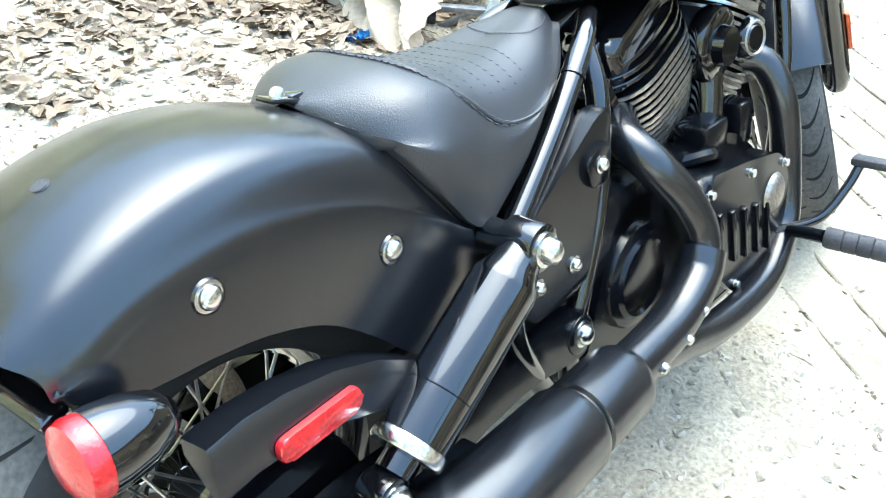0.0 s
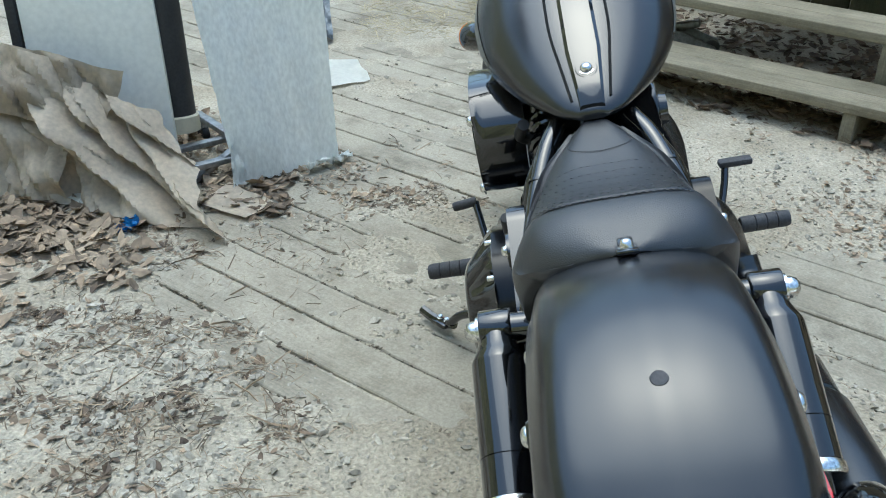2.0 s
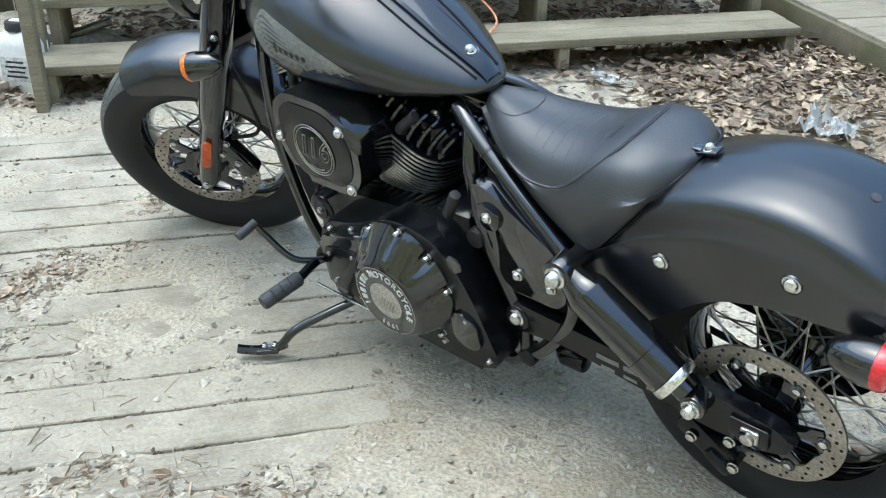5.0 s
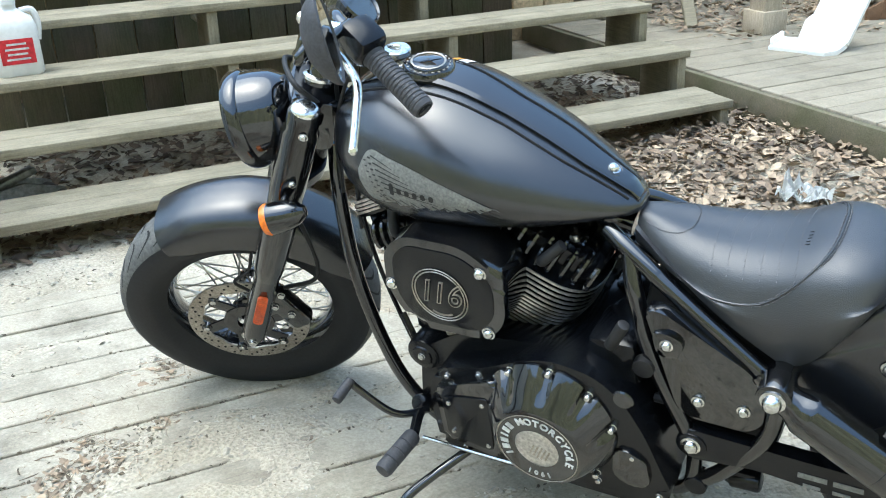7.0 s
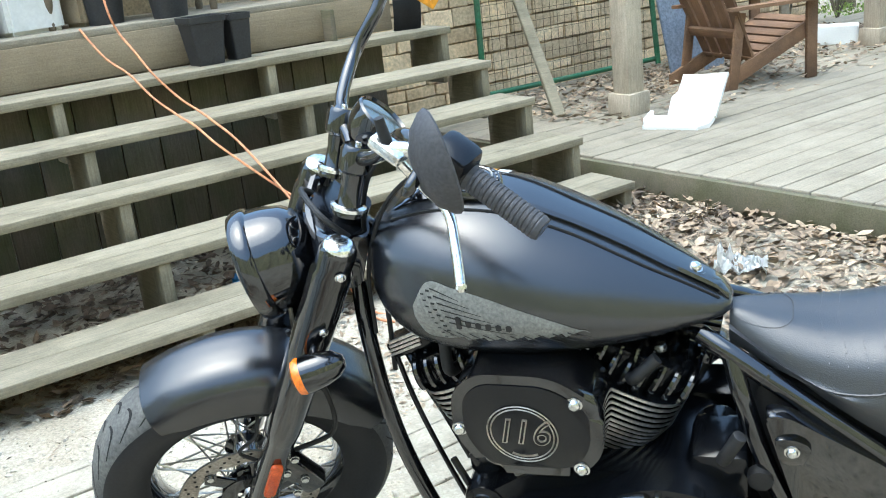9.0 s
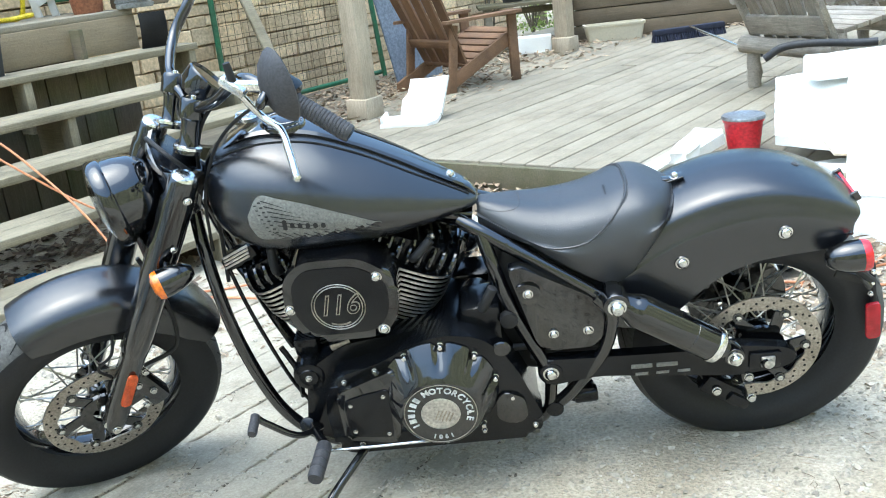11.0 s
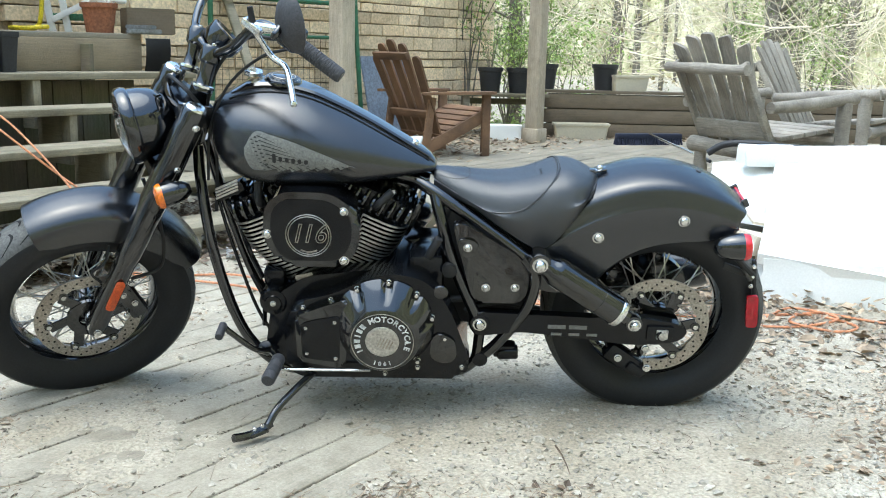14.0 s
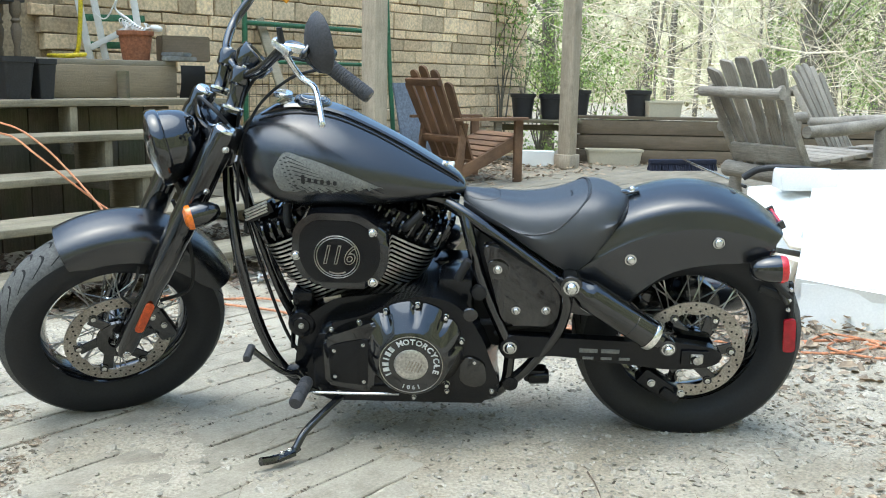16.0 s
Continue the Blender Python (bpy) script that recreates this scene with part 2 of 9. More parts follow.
def loft(sections, closed_ring=True, caps=True):
    """Skins a list of equal-length rings of points."""
    bm = bmesh.new()
    rings = [[bm.verts.new(p) for p in s] for s in sections]
    n = len(rings[0])
    for p, q in zip(rings, rings[1:]):
        for j in range(n if closed_ring else n - 1):
            k = (j + 1) % n
            bm.faces.new((p[j], p[k], q[k], q[j]))
    if caps and closed_ring:
        bm.faces.new(rings[0])
        bm.faces.new(rings[-1])
    return bm


def join(*parts):
    """One bmesh out of several."""
    out = bmesh.new()
    for b in parts:
        me = bpy.data.meshes.new("tmp")
        b.to_mesh(me)
        b.free()
        out.from_mesh(me)
        bpy.data.meshes.remove(me)
    return out


def plate(outline, thick, bevel=0.0, m=None, segments=2):
    """A flat plate: the outline (x, y) drawn up by thick along z."""
    bm = bmesh.new()
    lo = [bm.verts.new((x, y, 0)) for x, y in outline]
    hi = [bm.verts.new((x, y, thick)) for x, y in outline]
    n = len(lo)
    bm.faces.new(lo[::-1])
    top = bm.faces.new(hi)
    for j in range(n):
        bm.faces.new((lo[j], lo[(j + 1) % n], hi[(j + 1) % n], hi[j]))
    if bevel:
        bmesh.ops.bevel(bm, geom=top.edges[:], offset=bevel, segments=segments, affect="EDGES", profile=0.5)
    if m is not None:
        bm.transform(m)
    return bm


def rounded(points, r, steps=5):
    """A closed outline with its corners rounded."""
    out = []
    n = len(points)
    for i in range(n):
        p, a, b = Vector(points[i]), Vector(points[i - 1]), Vector(points[(i + 1) % n])
        ra = min(r, (a - p).length * 0.45, (b - p).length * 0.45)
        s, e = p + (a - p).normalized() * ra, p + (b - p).normalized() * ra
        for k in range(steps + 1):
            t = k / steps
            out.append(tuple(s * (1 - t) ** 2 + p * 2 * t * (1 - t) + e * t * t))
    return out


# The boards, the stairs and the raised deck share one bearing: u runs along the boards, n across.
UX, UY = 0.593, 0.805
BEARING = math.degrees(math.atan2(UY, UX))


def un(u, n, z=0.0):
    return Vector((UX * u - UY * n, UY * u + UX * n, z))


def aligned(u, n, z=0.0, rx=0, ry=0, rz=0):
    p = un(u, n, z)
    return pose(p.x, p.y, p.z, 0, 0, BEARING) @ pose(0, 0, 0, rx, ry, rz)

# ---- ground ----


def bare(x, y):
    """How much soil covers the ground boards, 0 to 1."""
    v = noise.noise((x * 1.1, y * 1.1, 3.1)) * 0.5 + noise.noise((x * 3.3, y * 3.3, 7.7)) * 0.28 + noise.noise((x * 9.5, y * 9.5, 1.7)) * 0.13 + noise.noise((x * 24, y * 24, 6.1)) * 0.08
    u, n = UX * x + UY * y, -UY * x + UX * y
    a = (x + 0.1 - 0.25 * y) * 1.3 + v * 0.9
    b = (n - 1.62) * 3.0 + v * 1.0 if u > -1.4 else -1.0 + v
    c = (-0.95 - y) * 2.6 + v if x > -1.7 else -1 + v
    d = (-5.2 - x) * 2 + v
    e = 0.42 - 0.75 * abs(y - 1.05) - 0.25 * max(0.0, -1.6 - x) + v * 1.3 if x > -3 else -1.0
    return max(a, b, c, d, e, v * 1.9 - 0.02)


def soil_height(x, y):
    k = bare(x, y)
    s = min(1.0, max(0.0, k * 2.2 + 0.45))
    rough = noise.noise((x * 9, y * 9, 1.0)) * 0.004 + noise.noise((x * 28, y * 28, 5.0)) * 0.002
    fill = 0.017 * max(0.0, noise.noise((x * 5.1, y * 5.1, 9.0)) + 0.6 * noise.noise((x * 17, y * 17, 4.0)))
    d = math.hypot(x + 0.66, (y + 0.36) * 1.25) + 0.03 * noise.noise((x * 8, y * 8, 2.0))
    ring = 0.024 * math.exp(-((d - 0.115) / 0.032) ** 2) + 0.016 * math.exp(-((d - 0.30) / 0.05) ** 2) * max(0.0, noise.noise((x * 4, y * 4, 8.0)) + 0.25)
    return min(0.006, -0.0115 + fill + ring + 0.0165 * s * s * (3 - 2 * s)) + rough


def sheet_of_ground():
    bm = bmesh.new()
    fine, far = 0.022, 420.0
    xs = [-4.8 + fine * i for i in range(int(7.8 / fine) + 1)]
    ys = [-2.4 + fine * i for i in range(int(6.0 / fine) + 1)]
    xs = [-far, -60, -15, -7] + xs + [6, 15, 60, far]
    ys = [-far, -60, -15, -5] + ys + [6, 15, 60, far]
    grid = [[bm.verts.new((x, y, soil_height(x, y) if -4.9 < x < 3.1 and -2.5 < y < 3.7 else -0.02)) for y in ys] for x in xs]
    for i in range(len(xs) - 1):
        for j in range(len(ys) - 1):
            bm.faces.new((grid[i][j], grid[i + 1][j], grid[i + 1][j + 1], grid[i][j + 1]))
    ob = new("ground", ready(bm, SOIL, "ground", True, 180))
    return tagged(ob, "pale dry sandy soil with scattered dust and grit", "ground", kind="structure")


sheet_of_ground()


def scattered(name, count, spot, make, mat, label, category, seed, kind="stuff"):
    """Many small pieces in one mesh: spot() gives a place or None, make() the corners and faces of a piece."""
    rnd = random.Random(seed)
    verts, faces = [], []
    for _ in range(count):
        p = spot(rnd)
        if p is None:
            continue
        vs, fs = make(rnd)
        turn = Euler((rnd.uniform(-0.5, 0.5), rnd.uniform(-0.5, 0.5), rnd.uniform(0, 6.283))).to_matrix()
        base = len(verts)
        verts += [tuple(turn @ Vector(v) + Vector(p)) for v in vs]
        faces += [tuple(base + i for i in f) for f in fs]
    me = bpy.data.meshes.new(name)
    me.from_pydata(verts, [], faces)
    me.materials.append(mat)
    ob = new(name, me)
    return tagged(ob, label, category, kind=kind)


def leaf_piece(rnd):
    """A curled leaf with a lobed, torn outline."""
    l, c = rnd.uniform(0.012, 0.042), rnd.uniform(-0.5, 0.7)
    w = l * rnd.uniform(0.28, 0.62)
    bend = rnd.uniform(-0.35, 0.35)
    rim = [(-1.0, 0.0), (-0.45, -0.75), (0.05, -1.0), (0.55, -0.7), (1.0, 0.05), (0.5, 0.8), (0.0, 0.95), (-0.5, 0.7)]
    vs = []
    for x, y in rim:
        x, y = x * rnd.uniform(0.75, 1.1), y * rnd.uniform(0.6, 1.15)
        vs.append((x * l, y * w + bend * x * x * w, c * w * y * y + 0.25 * c * l * x * x))
    return vs + [(-0.35 * l, 0, 0), (0.4 * l, bend * 0.2 * w, 0)], [(0, 1, 8), (1, 2, 8), (2, 9, 8), (2, 3, 9), (3, 4, 9), (4, 5, 9), (5, 6, 9), (6, 8, 9), (6, 7, 8), (7, 0, 8)]


def chip_piece(rnd):
    vs, fs = leaf_piece(rnd)
    k = rnd.uniform(0.25, 0.6)
    return [(x * k, y * k, z * k) for x, y, z in vs], fs


def pebble_piece(rnd):
    s = rnd.uniform(0.3, 1.0) ** 2.6 * 0.010 + 0.0016
    phi = 1.2
    vs = [(s * phi, 0, 0), (-s * phi, 0, 0), (0, s, 0), (0, -s, 0), (0, 0, s * 0.7), (0, 0, -s * 0.7), (s * 0.8, s * 0.7, s * 0.4), (-s * 0.7, -s * 0.7, s * 0.45)]
    vs = [tuple(c * rnd.uniform(0.75, 1.2) for c in v) for v in vs]
    return vs, [(0, 6, 4), (6, 2, 4), (2, 1, 4), (1, 7, 4), (7, 3, 4), (3, 0, 4), (0, 2, 6), (0, 5, 2), (2, 5, 1), (1, 5, 3), (1, 3, 7), (3, 5, 0)]


def stone_piece(rnd):
    """A broken stone, one to four centimetres across."""
    s = 0.005 + 0.014 * rnd.random() ** 2.2
    vs = []
    for k in range(6):
        a = 2 * math.pi * k / 6 + rnd.uniform(-0.3, 0.3)
        vs.append((s * rnd.uniform(0.75, 1.3) * math.cos(a), s * rnd.uniform(0.6, 1.0) * math.sin(a), rnd.uniform(-0.1, 0.25) * s))
    vs += [(s * rnd.uniform(-0.5, 0), s * rnd.uniform(-0.4, 0.1), s * rnd.uniform(0.45, 0.8)), (s * rnd.uniform(0.1, 0.5), s * rnd.uniform(0, 0.4), s * rnd.uniform(0.4, 0.75)), (0, 0, -0.5 * s)]
    return vs, [(0, 1, 7), (1, 2, 7), (2, 6, 7), (2, 3, 6), (3, 4, 6), (4, 5, 6), (5, 7, 6), (5, 0, 7)] + [((k + 1) % 6, k, 8) for k in range(6)]


def stick_piece(rnd):
    """A thin bent stick, up to fifteen centimetres long."""
    l, w = rnd.uniform(0.02, 0.075), rnd.uniform(0.0011, 0.0026)
    vs, fs = [], []
    bend, kink = rnd.uniform(-0.3, 0.3), rnd.uniform(-0.2, 0.2)
    for k in range(4):
        x = -l + 2 * l * k / 3
        y = bend * l * math.sin(k * 1.05) + kink * l * (k == 2)
        r = w * (1 - 0.18 * k)
        vs += [(x, y - r, 0.001), (x, y + r, 0.001), (x, y, 0.001 + 1.8 * r)]
        if k:
            b = 3 * k
            for i in range(3):
                j = (i + 1) % 3
                fs.append((b - 3 + i, b - 3 + j, b + j, b + i))
    return vs, fs


def twig_piece(rnd):
    l, w, c = rnd.uniform(0.010, 0.05), rnd.uniform(0.0006, 0.0014), rnd.uniform(-0.008, 0.008)
    return [(-l, 0, 0), (0, c - w, w), (l, 0, 0), (0, c + w, w), (0, c, 2.4 * w)], [(0, 1, 4), (1, 2, 4), (2, 3, 4), (3, 0, 4)]


def in_patches(boxes, lift=0.012):
    """A spot picker over rough patches (x0, x1, y0, y1, weight)."""
    weights = [b[4] for b in boxes]

    def pick(rnd):
        x0, x1, y0, y1, _ = rnd.choices(boxes, weights)[0]
        x, y = rnd.uniform(x0, x1), rnd.uniform(y0, y1)
        edge = min(x - x0, x1 - x, y - y0, y1 - y) / max(0.05, 0.22 * min(x1 - x0, y1 - y0))
        if edge + noise.noise((x * 5, y * 5, 2)) * 1.2 < rnd.uniform(-0.2, 0.9):
            return None
        return x, y, soil_height(x, y) + rnd.uniform(0.0, lift)

    return pick


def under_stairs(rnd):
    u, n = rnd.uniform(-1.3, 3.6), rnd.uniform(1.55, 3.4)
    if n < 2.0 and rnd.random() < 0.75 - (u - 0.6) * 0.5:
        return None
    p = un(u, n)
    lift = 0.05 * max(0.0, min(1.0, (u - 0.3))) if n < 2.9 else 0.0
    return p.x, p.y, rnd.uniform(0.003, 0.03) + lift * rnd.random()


def beyond_stairs(rnd):
    u, n = rnd.uniform(1.2, 2.95), rnd.uniform(-1.3, 2.1)
    if n < 0.9 and rnd.random() < (0.9 - n) * 0.45:
        return None
    p = un(u + 0.25 * noise.noise((n * 2, u, 0)), n)
    return p.x, p.y, 0.003 + 0.06 * max(0.0, min(1.0, (u - 1.2) / 0.8)) * rnd.random()


def clumped(boxes, scale, cut, lift=0.004, seed=0.0):
    """Patches broken up by drifts, so that pieces lie in clumps."""
    inner = in_patches(boxes, lift)

    def pick(rnd):
        p = inner(rnd)
        if p is None or noise.noise((p[0] * scale, p[1] * scale, seed)) + 0.4 * noise.noise((p[0] * scale * 3, p[1] * scale * 3, seed)) < cut + rnd.uniform(-0.15, 0.15):
            return None
        return p

    return pick


def crumb_piece(rnd):
    vs, fs = pebble_piece(rnd)
    k = rnd.uniform(0.25, 0.6)
    return [(x * k * 1.5, y * k, z * k) for x, y, z in vs], fs


def in_joints(rnd):
    """Along the joints of the ground boards, in broken runs."""
    k, u = rnd.randrange(2, 29), rnd.uniform(-2.6, 1.2)
    n = -1.83 + 0.138 * k
    if noise.noise((u * 2.2, k * 3.7, 0.5)) + 0.5 * noise.noise((u * 9, k * 3.7, 4.5)) < rnd.uniform(-0.25, 0.15):
        return None
    p = un(u, n + rnd.gauss(0, 0.0035))
    if bare(p.x, p.y) > 0.25 and rnd.random() < 0.8:
        return None
    return p.x, p.y, rnd.uniform(-0.006, 0.001)


CRUMB = material("dark_soil_crumb", (0.19, 0.16, 0.115), 0.95, second=(0.105, 0.085, 0.06), scale=5, fine=90, bump=0.2, island=0.4)
scattered("soil_crumbs", 9000, in_joints, crumb_piece, CRUMB, "dark crumbs of soil lying in the joints of the boards", "soil", 41)
scattered("soil_crumbs", 5200, clumped([(-1.5, -0.95, -0.55, 0.2, 5), (-2.4, 0.3, -0.6, 0.9, 4), (-0.2, 1.2, -0.9, -0.2, 2), (-1.0, 0.4, -1.2, -0.5, 2)], 2.6, 0.08, 0.001, 4.4), crumb_piece, CRUMB, "dark crumbs of soil strewn over the dusty boards", "soil", 42)
scattered("grit", 12000, clumped([(-2.6, 0.4, -0.9, 1.1, 5), (-1.2, 1.4, -1.1, 0.4, 4)], 3.4, -0.15, 0.001, 7.4), crumb_piece, GRAVEL, "pale grit strewn over the dusty boards", "grit", 43)
scattered("leaf_litter", 6500, under_stairs, leaf_piece, LEAF_DARK, "dark brown leaves lying under the wooden steps", "leaves", 11)
scattered("leaf_litter", 12500, beyond_stairs, leaf_piece, LEAF_DRY, "thick bed of curled dry leaves beside the deck", "leaves", 12)
scattered("leaf_mulch", 6000, in_patches([(-1.75, -0.45, -1.9, -0.98, 8), (-1.5, -0.9, -1.0, -0.72, 1), (-0.9, 0.2, -2.1, -1.25, 3)], 0.02), leaf_piece, LEAF_DRY, "brown leaf mulch with torn scraps on the soil", "leaves", 13)
scattered("leaf_scraps", 20000, clumped([(0.95, 2.2, -0.7, 0.9, 6), (-0.9, 1.6, 0.85, 1.75, 6), (1.0, 2.4, 0.3, 1.5, 5), (-2.4, -0.6, 0.75, 1.7, 6), (-1.1, 0.4, -1.7, -0.7, 2.5), (-1.5, -0.9, -0.9, -0.4, 2), (-1.55, -0.95, -0.45, 0.15, 3)], 2.4, -0.02, 0.006, 2.0), chip_piece, LEAF_DRY, "torn dry leaf scraps scattered on the soil", "leaves", 31)
scattered("gravel", 16000, clumped([(-0.6, 2.6, -1.4, 1.0, 6), (0.2, 2.4, -0.9, 1.5, 3), (-1.3, 0.5, -1.6, -0.5, 2.5), (-2.5, 0.6, 0.7, 1.6, 1.5), (-2.6, 0.2, -0.6, 0.9, 1.6)], 1.9, -0.12, 0.002, 5.0), pebble_piece, GRAVEL, "small pale stones scattered over the dusty ground", "gravel", 14)
scattered("stones", 2800, clumped([(-0.4, 1.4, -1.5, -0.55, 6), (0.3, 2.3, -0.8, 0.9, 4), (-1.2, 0.3, -1.0, -0.2, 1.2), (-2.3, 0.0, -0.4, 0.8, 0.6), (-1.5, 1.2, 0.7, 1.5, 1.5)], 2.2, 0.0, 0.001, 8.0), stone_piece, GRAVEL, "broken pale stones lying on the dry ground", "stones", 16)
scattered("twigs", 5200, clumped([(-1.2, 0.6, -1.5, -0.4, 5), (0.6, 2.4, -0.9, 1.0, 3), (-2.6, 0.4, -0.4, 1.2, 2), (-1.6, 1.0, 0.5, 1.6, 3), (-1.5, -0.9, -0.75, 0.2, 2)], 2.6, -0.05, 0.006, 3.0), twig_piece, LEAF_DRY, "thin dry twigs and straw on the dusty ground", "twigs", 15)
scattered("bark_mulch", 5200, clumped([(-0.85, 0.15, -1.3, -0.5, 4), (-0.2, 0.6, -1.0, -0.45, 1.5), (-1.45, -1.0, -0.3, 0.15, 0.7)], 2.8, 0.03, 0.008, 1.0), twig_piece, LEAF_DRY, "brown shredded bark drifting over the dry soil", "mulch", 22)
scattered("bark_chips", 2600, clumped([(-0.85, 0.15, -1.3, -0.5, 4), (-0.2, 0.6, -1.0, -0.45, 1.5)], 2.8, 0.03, 0.006, 1.0), chip_piece, LEAF_DARK, "dark bark chips drifting over the dry soil", "mulch", 23)
scattered("sticks", 420, clumped([(-1.1, 0.5, -1.5, -0.45, 6), (0.4, 2.2, -0.9, 0.8, 2), (-1.6, -0.9, -0.8, -0.3, 2)], 2.0, -0.05, 0.004, 6.0), stick_piece, LEAF_DRY, "thin broken sticks lying on the dry ground", "sticks", 20)


# ---- stairs ----
def board(l, w, t, name, mat, parent, m, bevel=0.004):
    ob = part(name, box(l, w, t, bevel), mat, parent, angle=60)
    ob.matrix_world = m
    return ob


RISE, RUN, FIRST_N, FIRST_Z = 0.176, 0.335, 2.02, 0.155
STAIR_U0, STAIR_U1 = -1.13, 2.14


def build_stairs():
    st = empty("staircase", aligned((STAIR_U0 + STAIR_U1) / 2, FIRST_N + 0.8))
    tagged(st, "wide weathered wooden outdoor steps with open risers", "stairs", kind="structure")
    length, mid = STAIR_U1 - STAIR_U0, (STAIR_U0 + STAIR_U1) / 2
    for i in range(5):
        z, n = FIRST_Z + RISE * i, FIRST_N + RUN * i
        for k in range(2):
            board(length + (0.02 if k else 0), 0.148, 0.038, "tread", WOOD_STEP, st, aligned(mid, n + 0.076 + 0.153 * k, z - 0.019, rx=random.uniform(-0.6, 0.6)))
        for u in (STAIR_U0 + 0.04, STAIR_U0 + 1.1, STAIR_U0 + 2.15, STAIR_U1 - 0.04):
            lo = z - 0.036 - RISE if i else -0.03
            board(z - 0.038 - lo, 0.048, 0.085, "riser_post", WOOD_STEP, st, aligned(u, n + 0.055, (lo + z - 0.038) / 2, ry=90, rx=90))
            if u < STAIR_U1:
                board(0.3, 0.04, z - 0.04 - max(-0.02, lo - 0.1), "bearer", WOOD_STEP, st, aligned(u + 0.005, n + 0.19, (z - 0.04 + max(-0.02, lo - 0.1)) / 2, rz=90))
    # plank wall behind the treads
    w = 0.19
    k = 0
    u = STAIR_U0 - 0.9
    while u < STAIR_U1 - 0.55:
        h = FIRST_Z + RISE * 4 - 0.05
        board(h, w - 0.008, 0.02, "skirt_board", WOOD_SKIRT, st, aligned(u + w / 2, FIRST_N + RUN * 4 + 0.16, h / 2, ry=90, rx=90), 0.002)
        u += w
        k += 1
    return st


build_stairs()


def build_landing():
    """The brown box step above the treads."""
    st = empty("landing", aligned(0.3, FIRST_N + RUN * 5 + 0.5))
    tagged(st, "brown stained wooden landing above the steps", "landing", kind="structure")
    z0 = FIRST_Z + RISE * 4
    length = STAIR_U1 - STAIR_U0 - 0.25
    board(length + 0.9, 0.03, 0.2, "fascia", WOOD_PAINT, st, aligned(0.02, FIRST_N + RUN * 4 + 0.36, z0 + 0.1))
    for k in range(7):
        board(length + 0.9, 0.14, 0.035, "plank", WOOD_GREY, st, aligned(0.02, FIRST_N + RUN * 4 + 0.42 + 0.145 * k, z0 + 0.2175))
    board(0.03, 1.0, 0.2, "end_board", WOOD_PAINT, st, aligned(0.02 + length / 2 + 0.45 - 0.017, FIRST_N + RUN * 4 + 0.88, z0 + 0.1 - 0.001))
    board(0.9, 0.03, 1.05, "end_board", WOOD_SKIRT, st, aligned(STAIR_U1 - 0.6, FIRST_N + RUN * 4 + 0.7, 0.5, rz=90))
    return st


build_landing()


# ---- house wall ----
WALL_N, WALL_U0, WALL_U1 = 4.5, -3.0, 7.35


def build_house():
    wall = new("wall_house", ready(box(WALL_U1 - WALL_U0 - 0.06, 0.3, 2.9, 0, aligned((WALL_U0 + WALL_U1) / 2, WALL_N + 0.19, 1.45)), MORTAR, "wall_house", False))
    tagged(wall, "house wall of tan sandstone blocks in rough courses", "wall", kind="structure")
    far = new("wall_house_end", ready(box(0.3, 5.0, 2.9, 0, aligned(WALL_U1 - 0.19, WALL_N + 2.84, 1.45)), MORTAR, "wall_house_end", False))
    tagged(far, "end wall of the sandstone house", "wall", kind="structure")
    roof = new("roof_house", ready(box(WALL_U1 - WALL_U0 + 0.5, 5.6, 0.12, 0.01, aligned((WALL_U0 + WALL_U1) / 2, WALL_N + 2.6, 3.42, rx=10)), WOOD_SKIRT, "roof_house", False))
    tagged(roof, "low dark roof of the sandstone house", "roof", kind="structure")
    return wall


HOUSE = build_house()


# ---- posts ----
def build_post(name, x, y, label, turn=0.0):
    top = empty(name, pose(x, y, 0.16, 0, 0, BEARING + turn))
    tagged(top, label, "post", "porch posts")
    part("shaft", box(0.135, 0.135, 2.7, 0.006, pose(0, 0, 1.35)), WOOD_POST, top)
    part("skirt", box(0.185, 0.185, 0.14, 0.006, pose(0, 0, 0.07)), WOOD_POST, top)
    return top


build_post("porch_post", -0.57, 4.52, "square pressure-treated post with a skirted foot, near the steps")
build_post("porch_post", 1.09, 6.90, "square pressure-treated post with a skirted foot, beside the planter")

# ---- motorcycle ----
SATIN = material("satin_black_paint", (0.0055, 0.0065, 0.009), 0.225, second=(0.007, 0.008, 0.011), scale=3, fine=400, bump=0.02, depth=0.0004, fine_mix=0.12, rough2=0.28, spec=0.95)
GLOSS = material("gloss_black_paint", (0.0025, 0.0028, 0.0036), 0.07, second=(0.0035, 0.0038, 0.005), scale=5, fine=200, bump=0.0, coat=0.8, rough2=0.11, fine_mix=0.1, spec=0.6)
CAST = material("black_cast_metal", (0.0035, 0.004, 0.0055), 0.15, second=(0.005, 0.0058, 0.0075), scale=12, fine=500, bump=0.08, depth=0.0004, rough2=0.22, spec=0.34)
DARK = material("dull_black_part", (0.012, 0.012, 0.013), 0.6, scale=15, fine=200, bump=0.1)
TYRE = material("tyre_rubber", (0.007, 0.008, 0.0105), 0.6, second=(0.013, 0.0135, 0.015), scale=5, fine=160, bump=0.2, depth=0.001, contrast=(0.45, 0.8))
TREAD = material("worn_tread_rubber", (0.055, 0.056, 0.056), 0.8, second=(0.11, 0.108, 0.10), scale=6, fine=140, bump=0.4, depth=0.001)
GROOVE = material("tread_groove", (0.006, 0.006, 0.006), 0.9, bump=0.0)
GRIP = material("grip_rubber", (0.05, 0.05, 0.056), 0.6, scale=10, fine=200, bump=0.15)
